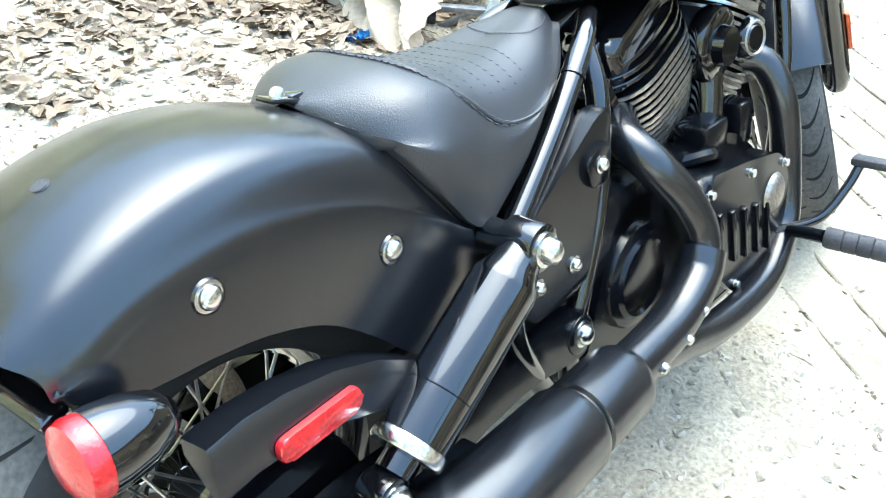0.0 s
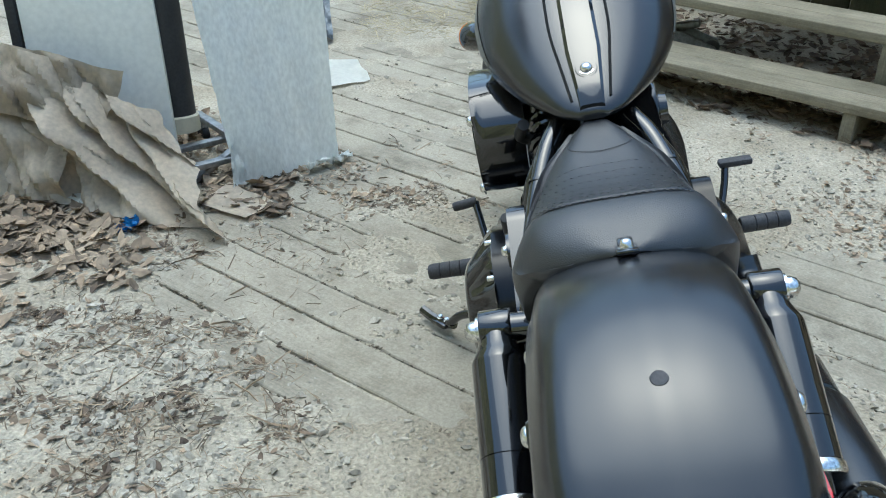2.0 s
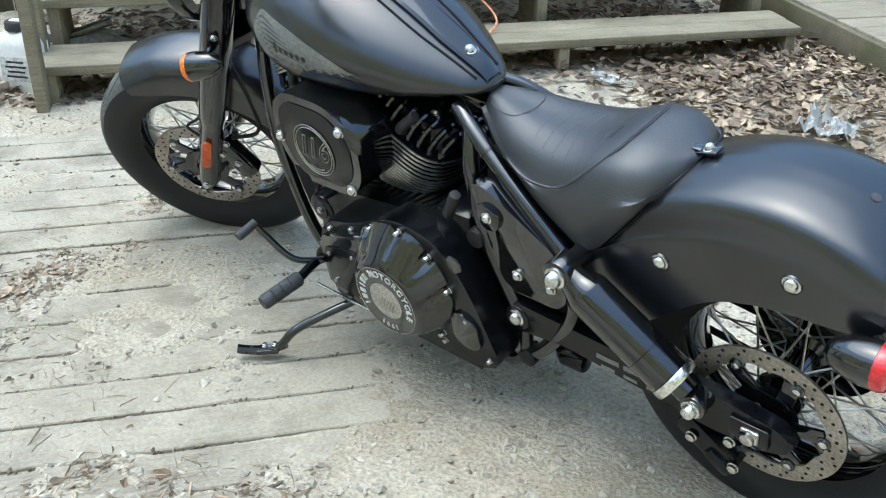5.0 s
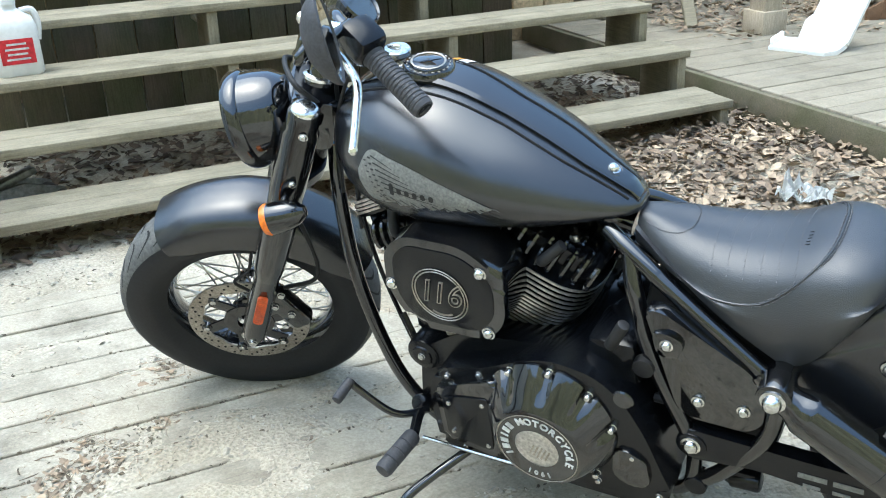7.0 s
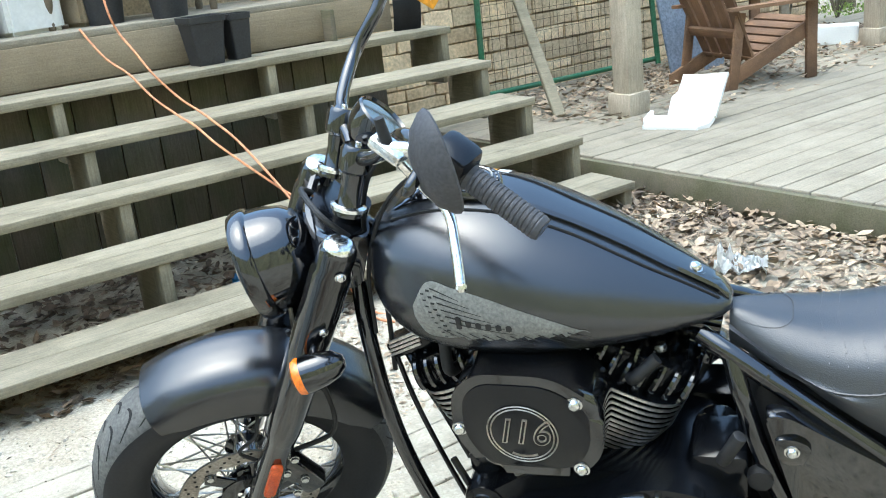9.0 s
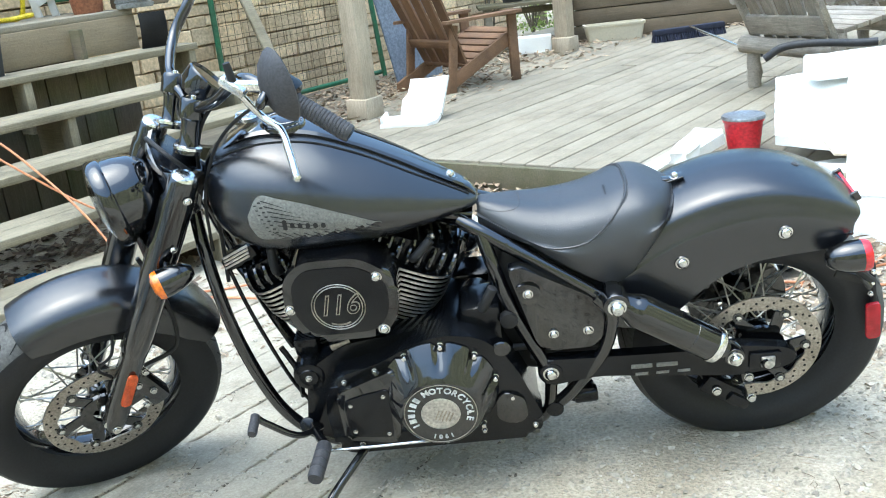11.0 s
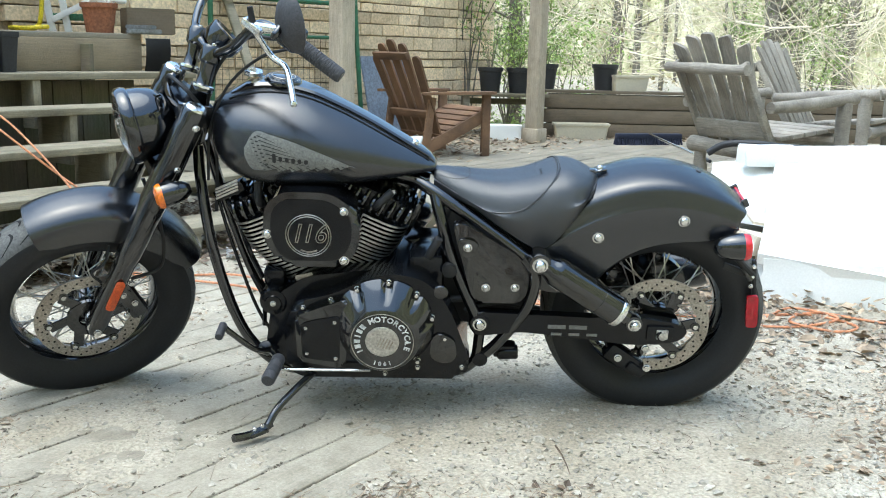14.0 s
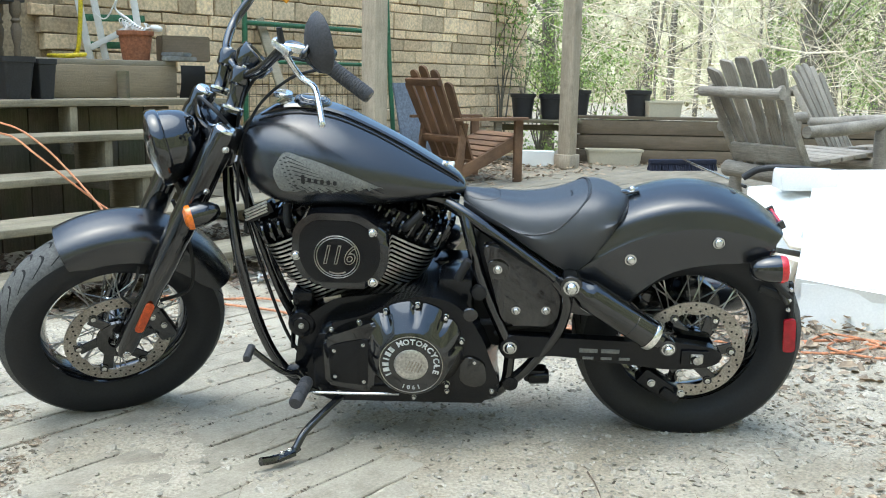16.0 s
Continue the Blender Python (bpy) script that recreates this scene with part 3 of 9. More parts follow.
LEATHER = material("black_seat_vinyl", (0.016, 0.0175, 0.021), 0.36, second=(0.021, 0.0225, 0.026), scale=8, fine=520, bump=0.5, depth=0.0012, fine_mix=0.15, rough2=0.46, spec=0.9)
THREAD = material("grey_thread", (0.10, 0.10, 0.105), 0.7, bump=0.0)
CHROME = material("bright_steel", (0.72, 0.72, 0.70), 0.16, metal=1.0, second=(0.6, 0.6, 0.58), scale=30, fine=200, bump=0.0, rough2=0.3)
FINEDGE = material("machined_fin_edge", (0.62, 0.61, 0.58), 0.35, metal=1.0, second=(0.5, 0.49, 0.47), scale=20, fine=150, bump=0.05)
DISC = material("brushed_steel_disc", (0.46, 0.43, 0.38), 0.42, metal=1.0, second=(0.34, 0.31, 0.27), scale=14, fine=180, bump=0.1, rough2=0.55)
SPOKE = material("stainless_spoke", (0.62, 0.60, 0.56), 0.3, metal=1.0, bump=0.0)
ALLOY = material("polished_alloy", (0.78, 0.78, 0.77), 0.22, metal=1.0, second=(0.7, 0.7, 0.68), scale=20, fine=200, bump=0.0)
AMBER = material("amber_lens", (0.85, 0.22, 0.01), 0.2, second=(0.7, 0.16, 0.01), scale=30, fine=150, bump=0.3, coat=0.6)
AMBER_DULL = material("orange_reflector", (0.72, 0.12, 0.02), 0.3, second=(0.45, 0.06, 0.01), scale=40, fine=300, bump=0.4)
RED = material("red_lens", (0.62, 0.012, 0.018), 0.18, second=(0.45, 0.008, 0.012), scale=40, fine=250, bump=0.35, coat=0.7)
RED_DEEP = material("red_reflector", (0.42, 0.01, 0.02), 0.25, second=(0.3, 0.008, 0.014), scale=60, fine=400, bump=0.4)
DECAL = material("grey_tank_decal", (0.19, 0.19, 0.175), 0.42, second=(0.16, 0.16, 0.15), scale=20, fine=200, bump=0.0)
DECAL_DARK = material("dark_decal_line", (0.012, 0.012, 0.013), 0.42, bump=0.0)
WHITE_INK = material("white_ink", (0.62, 0.62, 0.60), 0.5, bump=0.0)
GLASS = bpy.data.materials.new("lamp_glass")
GLASS.use_nodes = True
GLASS.node_tree.nodes["Principled BSDF"].inputs["Transmission Weight"].default_value = 1.0
GLASS.node_tree.nodes["Principled BSDF"].inputs["Roughness"].default_value = 0.02
MIRROR = material("mirror_glass", (0.8, 0.82, 0.82), 0.02, metal=1.0, bump=0.0, fine_mix=0.0)
LABEL_Y = material("orange_sticker", (0.75, 0.33, 0.02), 0.5, bump=0.0)
LABEL_W = material("white_sticker", (0.6, 0.6, 0.58), 0.5, bump=0.0)

BIKE_POSE = Matrix.Translation((0, 0.186, 0)) @ pose(0, 0, 0, 0, 0, -1.27) @ pose(0, 0, 0, 13.0)
BIKE = empty("motorcycle", BIKE_POSE)
tagged(BIKE, "satin black cruiser motorcycle leaning on its side stand on dusty boards", "motorcycle")

# The steering is turned to the left about the raked head axis.
AXIS_AT, AXIS_DIR = Vector((-0.460, 0, 0.944)), Vector((0.469, 0, 0.883))
STEER = Matrix.Translation(AXIS_AT) @ Matrix.Rotation(radians(31), 4, AXIS_DIR) @ Matrix.Translation(-AXIS_AT)
FLIP = Matrix.Diagonal((1, -1, 1, 1))
ACROSS = pose(0, 0, 0, 90)  # turns z onto -y


def P(name, bm, mat, parent=None, label="", angle=40):
    ob = part(name, bm, mat, parent or BIKE, label, True, angle)
    ob.matrix_parent_inverse = Matrix.Identity(4)
    return ob


def F(name, bm, mat, parent=None, label="", angle=40):
    bm.transform(STEER)
    return P(name, bm, mat, parent, label, angle)


def mirrored(bm):
    c = bm.copy()
    c.transform(FLIP)
    bmesh.ops.reverse_faces(c, faces=c.faces)
    return c


def shelled(rows, thick):
    """A sheet lofted through open rows, given a real thickness on its inner side."""
    bm = loft(rows, closed_ring=False, caps=False)
    bmesh.ops.recalc_face_normals(bm, faces=bm.faces)
    bm.normal_update()
    mid = sum((v.co for v in bm.verts), Vector()) / len(bm.verts)
    out = sum((f.normal.dot(f.calc_center_median() - mid) for f in bm.faces))
    sign = -1 if out > 0 else 1
    rim = [e for e in bm.edges if len(e.link_faces) == 1]
    inner = {v: bm.verts.new(v.co + v.normal * thick * sign) for v in list(bm.verts)}
    for f in list(bm.faces):
        bm.faces.new([inner[v] for v in reversed(f.verts)])
    for e in rim:
        a, b = e.verts
        bm.faces.new((b, a, inner[a], inner[b]))
    bmesh.ops.recalc_face_normals(bm, faces=bm.faces)
    return bm


def bolt(at, r, h, out=(0, -1, 0), acorn=False):
    """A hexagon bolt head with a washer, standing out from a surface."""
    prof = [(0, 0), (r * 1.25, 0), (r * 1.25, h * 0.25), (r * 1.05, h * 0.3), (r, h * 0.9), (r * 0.85, h), (0, h * (1.0 if not acorn else 1.0))]
    if acorn:
        prof = [(0, 0), (r * 1.3, 0), (r * 1.3, h * 0.2), (r, h * 0.25), (r * 0.98, h * 0.5), (r * 0.8, h * 0.8), (r * 0.45, h * 0.97), (0, h)]
    return lathe(prof, 14, Matrix.Translation(at) @ Vector(out).to_track_quat("Z", "Y").to_matrix().to_4x4())


# -- wheels --
def wheel(name, centre, r, half, rim_r, disc_side, disc_r, steered):
    put = F if steered else P
    c = Vector(centre)
    at = Matrix.Translation(c) @ ACROSS
    rim_half = half * 0.62
    rim = lathe([(rim_r - 0.016, -rim_half * 0.6), (rim_r - 0.004, -rim_half * 0.95), (rim_r + 0.010, -rim_half), (rim_r + 0.012, -rim_half * 0.9), (rim_r + 0.004, -rim_half * 0.75), (rim_r - 0.012, -rim_half * 0.35), (rim_r - 0.014, rim_half * 0.35), (rim_r + 0.004, rim_half * 0.75), (rim_r + 0.012, rim_half * 0.9), (rim_r + 0.010, rim_half), (rim_r - 0.004, rim_half * 0.95), (rim_r - 0.016, rim_half * 0.6), (rim_r - 0.024, 0)], 72, at, closed=True)
    wh = put(name, rim, GLOSS, None, "black laced wheel")
    prof = []
    crown = [(-0.66, 0.0), (-0.9, 0.16), (-1.0, 0.42), (-0.985, 0.62), (-0.92, 0.78), (-0.80, 0.885), (-0.55, 0.96), (-0.28, 0.992), (0, 1.0)]
    crown += [(-a, b) for a, b in crown[-2::-1]]
    for a, b in crown:
        prof.append((rim_r + 0.006 + (r - rim_r - 0.006) * b, half * a))
    prof += [(rim_r - 0.004, half * 0.6), (rim_r - 0.004, -half * 0.6)]
    tyre = put("tyre", lathe(prof, 96, at, closed=True), TYRE, wh, angle=60)
    tread_prof = [(rim_r + 0.0066 + (r + 0.0008 - rim_r - 0.006) * b, half * a) for a, b in crown if b > 0.77]
    put("tread", lathe(tread_prof, 96, at), TREAD, wh)
    # curved grooves across the crown: black strips laid on, their shade in the colour
    groove = bmesh.new()

    def on_tread(ang, s):
        a = abs(s)
        b = 1.0 - 0.118 * (a / 0.8) ** 2.6 - 0.05 * max(0.0, a - 0.8) / 0.12 * 2
        rr = rim_r + 0.006 + (r + 0.0022 - rim_r - 0.006) * b
        return at @ Vector((rr * math.cos(ang), rr * math.sin(ang), half * s))

    count = 32
    for i in range(count):
        for side in (-1, 1):
            base = 2 * math.pi * (i + (0.5 if side > 0 else 0)) / count
            rows = []
            for k in range(9):
                t = k / 8
                s = side * (0.06 + 0.84 * t)
                ang = base + 0.20 * t - 0.10 * math.sin(t * 3.1)
                w = (0.0026 + 0.0022 * math.sin(t * 3.14)) / r
                rows.append((groove.verts.new(on_tread(ang - w, s)), groove.verts.new(on_tread(ang + w, s))))
            for p, q in zip(rows, rows[1:]):
                groove.faces.new((p[0], p[1], q[1], q[0]))
    put("tread_groove", groove, GROOVE, wh)
    hub = lathe([(0, -half * 1.0), (0.022, -half), (0.024, -half * 0.78), (0.045, -half * 0.75), (0.047, -half * 0.62), (0.03, -half * 0.5), (0.026, 0), (0.03, half * 0.5), (0.047, half * 0.62), (0.045, half * 0.75), (0.024, half * 0.78), (0.022, half), (0, half)], 28, at)
    put("hub", hub, GLOSS, wh)
    # laced spokes
    n = 40
    for i in range(n):
        side = -1 if i % 2 else 1
        lead = 1 if (i // 2) % 2 else -1
        a0 = 2 * math.pi * i / n
        a1 = a0 + lead * 0.42
        p = at @ Vector((0.043 * math.cos(a0 + lead * 1.2), 0.043 * math.sin(a0 + lead * 1.2), side * half * 0.66))
        q = at @ Vector(((rim_r - 0.014) * math.cos(a1), (rim_r - 0.014) * math.sin(a1), side * half * 0.12))
        put("spoke", rod(p, q, 0.0022, sides=6), SPOKE, wh)
    # brake disc with holes round it
    y = disc_side
    disc = bmesh.new()
    seg, rings = 96, (disc_r, disc_r - 0.036)
    wave = lambda ang: 0.0025 * math.cos(12 * ang)  # noqa: E731
    layers = []
    for z in (y - 0.0025, y + 0.0025):
        layers.append([[disc.verts.new(at @ Vector(((rr - (wave(2 * math.pi * j / seg) if k else 0)) * math.cos(2 * math.pi * j / seg), (rr - (wave(2 * math.pi * j / seg) if k else 0)) * math.sin(2 * math.pi * j / seg), z))) for j in range(seg)] for k, rr in enumerate(rings)])
    for j in range(seg):
        k = (j + 1) % seg
        disc.faces.new((layers[0][0][j], layers[0][0][k], layers[0][1][k], layers[0][1][j]))
        disc.faces.new((layers[1][0][k], layers[1][0][j], layers[1][1][j], layers[1][1][k]))
        disc.faces.new((layers[0][0][k], layers[0][0][j], layers[1][0][j], layers[1][0][k]))
        disc.faces.new((layers[0][1][j], layers[0][1][k], layers[1][1][k], layers[1][1][j]))
    dk = put("brake_disc", disc, DISC, wh, "drilled steel brake disc")
    # Holes are black dots on the face, their shade put in by colour.
    holes = []
    face = y + 0.0026 if y > 0 else y - 0.0026
    for i in range(60):
        a = 2 * math.pi * i / 60
        rr = disc_r - (0.008, 0.017, 0.027)[i % 3]
        holes.append(lathe([(0, face), (0.0034, face + (0.0004 if y > 0 else -0.0004)), (0.0034, face)], 8, at @ Matrix.Translation((rr * math.cos(a), rr * math.sin(a), 0))))
    put("drill_hole", join(*holes), GROOVE, wh)
    carrier = []
    for i in range(6):
        a = 2 * math.pi * i / 6
        m = at @ Matrix.Rotation(a, 4, "Z")
        carrier.append(box(disc_r * 0.52, 0.03, 0.008, 0.003, m @ Matrix.Translation((disc_r * 0.50, 0, y)) @ Matrix.Rotation(0.3, 4, "Z")))
        carrier.append(lathe([(0, -0.006), (0.013, -0.006), (0.013, 0.006), (0, 0.006)], 12, m @ Matrix.Translation((disc_r - 0.038, 0, y))))
    carrier.append(lathe([(0.03, y - 0.006), (0.062, y - 0.006), (0.062, y + 0.006), (0.03, y + 0.006)], 28, at, closed=True))
    put("disc_carrier", join(*carrier), GLOSS, wh)
    for i in range(6):
        a = 2 * math.pi * (i + 0.0) / 6
        s = 1 if y > 0 else -1
        bt = lathe([(0, 0), (0.0075, 0), (0.0075, 0.004), (0.004, 0.006), (0, 0.006)], 10, at @ Matrix.Rotation(a, 4, "Z") @ Matrix.Translation((disc_r - 0.038, 0, y + s * 0.006)) @ (Matrix.Identity(4) if s > 0 else pose(0, 0, 0, 180)))
        put("disc_bolt", bt, CHROME, wh)
    return wh


REAR_C, FRONT_C = (0.79, 0, 0.322), (-0.894, 0, 0.324)
# z of the turned frame runs towards -y, so the left side is positive there
wheel("rear_wheel", REAR_C, 0.322, 0.090, 0.205, 0.115, 0.148, False)
wheel("front_wheel", FRONT_C, 0.322, 0.070, 0.210, 0.083, 0.149, True)


# -- tank --
TANK = [(-0.462, 0.905, 0.865, 0.835, 0.03), (-0.452, 0.925, 0.855, 0.805, 0.085), (-0.425, 0.945, 0.848, 0.772, 0.132), (-0.375, 0.962, 0.84, 0.742, 0.165), (-0.30, 0.972, 0.832, 0.728, 0.186), (-0.20, 0.955, 0.822, 0.724, 0.190), (-0.10, 0.91, 0.806, 0.728, 0.174), (-0.02, 0.868, 0.79, 0.732, 0.146), (0.05, 0.826, 0.773, 0.738, 0.112), (0.10, 0.795, 0.762, 0.741, 0.078), (0.135, 0.772, 0.754, 0.742, 0.05), (0.15, 0.758, 0.750, 0.744, 0.022)]


def between(rows, x):
    if x <= rows[0][0]:
        return rows[0][1:]
    for i, (a, b) in enumerate(zip(rows, rows[1:])):
        if x <= b[0]:
            t = (x - a[0]) / (b[0] - a[0])
            p, q = rows[max(0, i - 1)], rows[min(len(rows) - 1, i + 2)]
            out = []
            for k in range(1, len(a)):
                ma = (b[k] - p[k]) / (b[0] - p[0]) if b[0] > p[0] else 0
                mb = (q[k] - a[k]) / (q[0] - a[0])
                h = b[0] - a[0]
                out.append((2 * t ** 3 - 3 * t * t + 1) * a[k] + (t ** 3 - 2 * t * t + t) * h * ma + (3 * t * t - 2 * t ** 3) * b[k] + (t ** 3 - t * t) * h * mb)
            return tuple(out)
    return rows[-1][1:]


def tank_ring(x):
    """Half outline of the tank at x, from the top middle round the left side to the bottom middle."""
    zt, zm, zb, w = between(TANK, x)
    ctrl = [(0, zt), (-0.30 * w, zt - 0.02 * (zt - zm)), (-0.62 * w, zt - 0.20 * (zt - zm)), (-0.88 * w, zt - 0.55 * (zt - zm)), (-w, zm), (-0.93 * w, zm - 0.62 * (zm - zb)), (-0.74 * w, zb + 0.06 * (zm - zb)), (-0.42 * w, zb), (0, zb)]
    pts = spline([(x, y, z) for y, z in ctrl], 4)
    return pts


def tank_y(x, z):
    ring = tank_ring(x)
    for a, b in zip(ring[4:26], ring[5:27]):
        if (a.z - z) * (b.z - z) <= 0 and abs(a.z - b.z) > 1e-6:
            t = (z - a.z) / (b.z - a.z)
            return a.y + (b.y - a.y) * t
    return -between(TANK, x)[3]


def build_tank():
    xs = [-0.462, -0.459, -0.452, -0.44] + [-0.425 + 0.0225 * i for i in range(25)] + [0.135, 0.145, 0.15]
    sections = []
    for x in xs:
        half = tank_ring(min(x, 0.15))
        sections.append([tuple(p) for p in half] + [(p.x, -p.y, p.z) for p in half[-2:0:-1]])
    tk = P("fuel_tank", loft(sections), SATIN, None, "satin black teardrop fuel tank", 60)
    # glossy console down the middle
    strip = []
    for i in range(41):
        x = -0.40 + 0.545 * i / 40
        zt = between(TANK, min(x, 0.15))[0]
        w = 0.030 + 0.018 * max(0, min(1, (-0.1 - x) / 0.2)) - 0.010 * max(0, (x - 0.05) / 0.1)
        lift = 0.011 * min(1, (x + 0.41) / 0.05, (0.16 - x) / 0.03)
        drop = 0.02 * (w / 0.15) ** 2
        strip.append([(x, -w, zt - 0.006 - drop), (x, -w, zt + lift * 0.6 - drop), (x, -w * 0.8, zt + lift), (x, 0, zt + lift * 1.15), (x, w * 0.8, zt + lift), (x, w, zt + lift * 0.6 - drop), (x, w, zt - 0.006 - drop)])
    con = P("console", loft(strip), GLOSS, tk, "gloss black tank console", 30)
    zc = between(TANK, -0.268)[0] + 0.012
    P("fuel_cap", lathe([(0, 0.016), (0.030, 0.016), (0.034, 0.014), (0.036, 0.010), (0.046, 0.012), (0.050, 0.008), (0.052, 0), (0, 0)], 40, pose(-0.268, 0, zc - 0.006, 0, 8)), GLOSS, con, "round black fuel cap")
    for i in range(22):
        a = 2 * math.pi * i / 22
        P("cap_mark", box(0.005, 0.0028, 0.001, 0, pose(-0.268, 0, zc - 0.006, 0, 8) @ pose(0.041 * math.cos(a), 0.041 * math.sin(a), 0.0118, 0, 0, math.degrees(a) + 90)), DISC, con)
    P("cap_ring", lathe([(0.030, 0.0165), (0.032, 0.0175), (0.034, 0.0165)], 36, pose(-0.268, 0, zc - 0.006, 0, 8)), DISC, con)
    P("ignition_key", join(lathe([(0, 0.012), (0.024, 0.012), (0.027, 0.009), (0.027, 0), (0, 0)], 28, pose(-0.355, 0.03, zc + 0.004, 0, 6)), box(0.03, 0.008, 0.008, 0.003, pose(-0.36, 0.03, zc + 0.018))), ALLOY, con, "bright ignition switch")
    P("console_bolt", bolt((0.090, 0, 0.809), 0.0105, 0.012, (0.35, 0, 0.93), True), CHROME, con)
    P("bolt_bezel", lathe([(0.013, 0), (0.018, 0.003), (0.021, 0)], 24, Matrix.Translation((0.090, 0, 0.8095)) @ Vector((0.5, 0, 0.86)).to_track_quat("Z", "Y").to_matrix().to_4x4()), GLOSS, con)
    for mat, x0, w in ((LABEL_Y, -0.262, 0.012), (LABEL_W, -0.246, 0.02)):
        bm = bmesh.new()
        rows = []
        for k in range(6):
            y = 0.062 + 0.012 * k
            row = []
            for x in (x0, x0 + w):
                ring = tank_ring(x)
                z = next(a.z + (b.z - a.z) * (-y - a.y) / (b.y - a.y) for a, b in zip(ring, ring[1:]) if a.y >= -y >= b.y)
                row.append(bm.verts.new((x, y, z + 0.0012)))
            rows.append(row)
        for p, q in zip(rows, rows[1:]):
            bm.faces.new((p[0], p[1], q[1], q[0]))
        P("warning_sticker", bm, mat, tk, "small warning sticker")
    # seam where the two halves meet the console
    for s in (-1, 1):
        line = []
        for i in range(15):
            x = -0.40 + 0.53 * i / 14
            w = 0.052 + 0.02 * max(0, min(1, (-0.1 - x) / 0.2)) - 0.02 * max(0, (x - 0.0) / 0.13)
            ring = tank_ring(x)
            z = next((a.z + (b.z - a.z) * (-w - a.y) / (b.y - a.y) for a, b in zip(ring, ring[1:]) if a.y >= -w >= b.y), ring[0].z)
            line.append((x, s * w, z + 0.0005))
        P("tank_seam", tube(line, 0.0026, 6, 2), GROOVE, tk)
    # wing-shaped decal of plain feather bars
    for s in (-1, 1):
        bars = bmesh.new()

        def quad_strip(points):
            rows = []
            for x, z, w in points:
                rows.append((bars.verts.new((x, s * -(tank_y(x, z + w) - 0.0014), z + w)), bars.verts.new((x, s * -(tank_y(x, z) - 0.0014), z)), bars.verts.new((x, s * -(tank_y(x, z - w) - 0.0014), z - w))))
            for p, q in zip(rows, rows[1:]):
                bars.faces.new((p[0], q[0], q[1], p[1]))
                bars.faces.new((p[1], q[1], q[2], p[2]))

        top = [(-0.347, 0.843), (-0.319, 0.885), (-0.275, 0.880), (-0.217, 0.864), (-0.174, 0.847), (-0.116, 0.821), (-0.061, 0.792)]
        low = [(-0.347, 0.825), (-0.332, 0.790), (-0.295, 0.786), (-0.236, 0.784), (-0.176, 0.785), (-0.117, 0.788), (-0.061, 0.790)]
        pts = []
        for k in range(49):
            x = -0.346 + 0.285 * k / 48
            hi, lo = between(top, x)[0], between(low, x)[0]
            if x > -0.29:
                lo += 0.010 * ((x * 31) % 1.0)
            pts.append((x, (hi + lo) / 2, max(0.0006, (hi - lo) / 2)))
        cols = []
        for x, z, w in pts:
            cols.append([bars.verts.new((x, s * -(tank_y(x, z + w * (1 - r / 5)) - 0.0012), z + w * (1 - r / 5))) for r in range(11)])
        for p, q in zip(cols, cols[1:]):
            for r in range(10):
                bars.faces.new((p[r], q[r], q[r + 1], p[r + 1]))
        P("tank_decal", bars, DECAL, tk, "pale grey wing-shaped decal")
        word = bmesh.new()
        bars = word
        for k in range(6):
            quad_strip([(-0.266 + 0.0165 * k + d, 0.823 - 0.0018 * k, (0.013 if k == 0 else 0.0068) - abs(d) * 0.5) for d in (-0.0048, 0, 0.0048)])
        for k in range(10):
            x0 = -0.296 + 0.0225 * k
            z0 = between(low, x0)[0] + 0.020 - 0.0012 * k
            quad_strip([(x0 + 0.036 * t, z0 - 0.021 * t, 0.0012 * (1.3 - t)) for t in (0, 0.33, 0.66, 1.0)])
        for k in range(6):
            x0, z0 = -0.312 + 0.006 * k, 0.878 - 0.011 * k
            quad_strip([(x0 + (0.05 + 0.012 * k) * t, z0 - (0.014 + 0.001 * k) * t - 0.003 * t * t, 0.0011 * (1.2 - 0.8 * t)) for t in (0, 0.25, 0.5, 0.75, 1.0)])
        for k in range(9):
            quad_strip([(-0.316 + 0.0042 * k + d, 0.874 - 0.0098 * k, 0.0017) for d in (-0.0035, 0, 0.0035)])
            quad_strip([(-0.326 + 0.0040 * k + d, 0.868 - 0.0098 * k, 0.0012) for d in (-0.003, 0, 0.003)])
        for v in word.verts:
            v.co.y += s * 0.0012
        P("decal_bar", word, DECAL_DARK, tk)
    return tk


build_tank()


# -- seat --
SEAT = [(0.145, 0.740, 0.045, 0.722), (0.17, 0.740, 0.062, 0.71), (0.22, 0.730, 0.096, 0.690), (0.28, 0.722, 0.119, 0.650), (0.34, 0.722, 0.134, 0.612), (0.40, 0.732, 0.140, 0.575), (0.44, 0.746, 0.147, 0.562), (0.475, 0.759, 0.150, 0.582), (0.507, 0.764, 0.149, 0.622), (0.532, 0.761, 0.143, 0.654), (0.556, 0.754, 0.128, 0.688), (0.574, 0.747, 0.104, 0.711), (0.588, 0.742, 0.072, 0.726), (0.596, 0.737, 0.034, 0.732)]


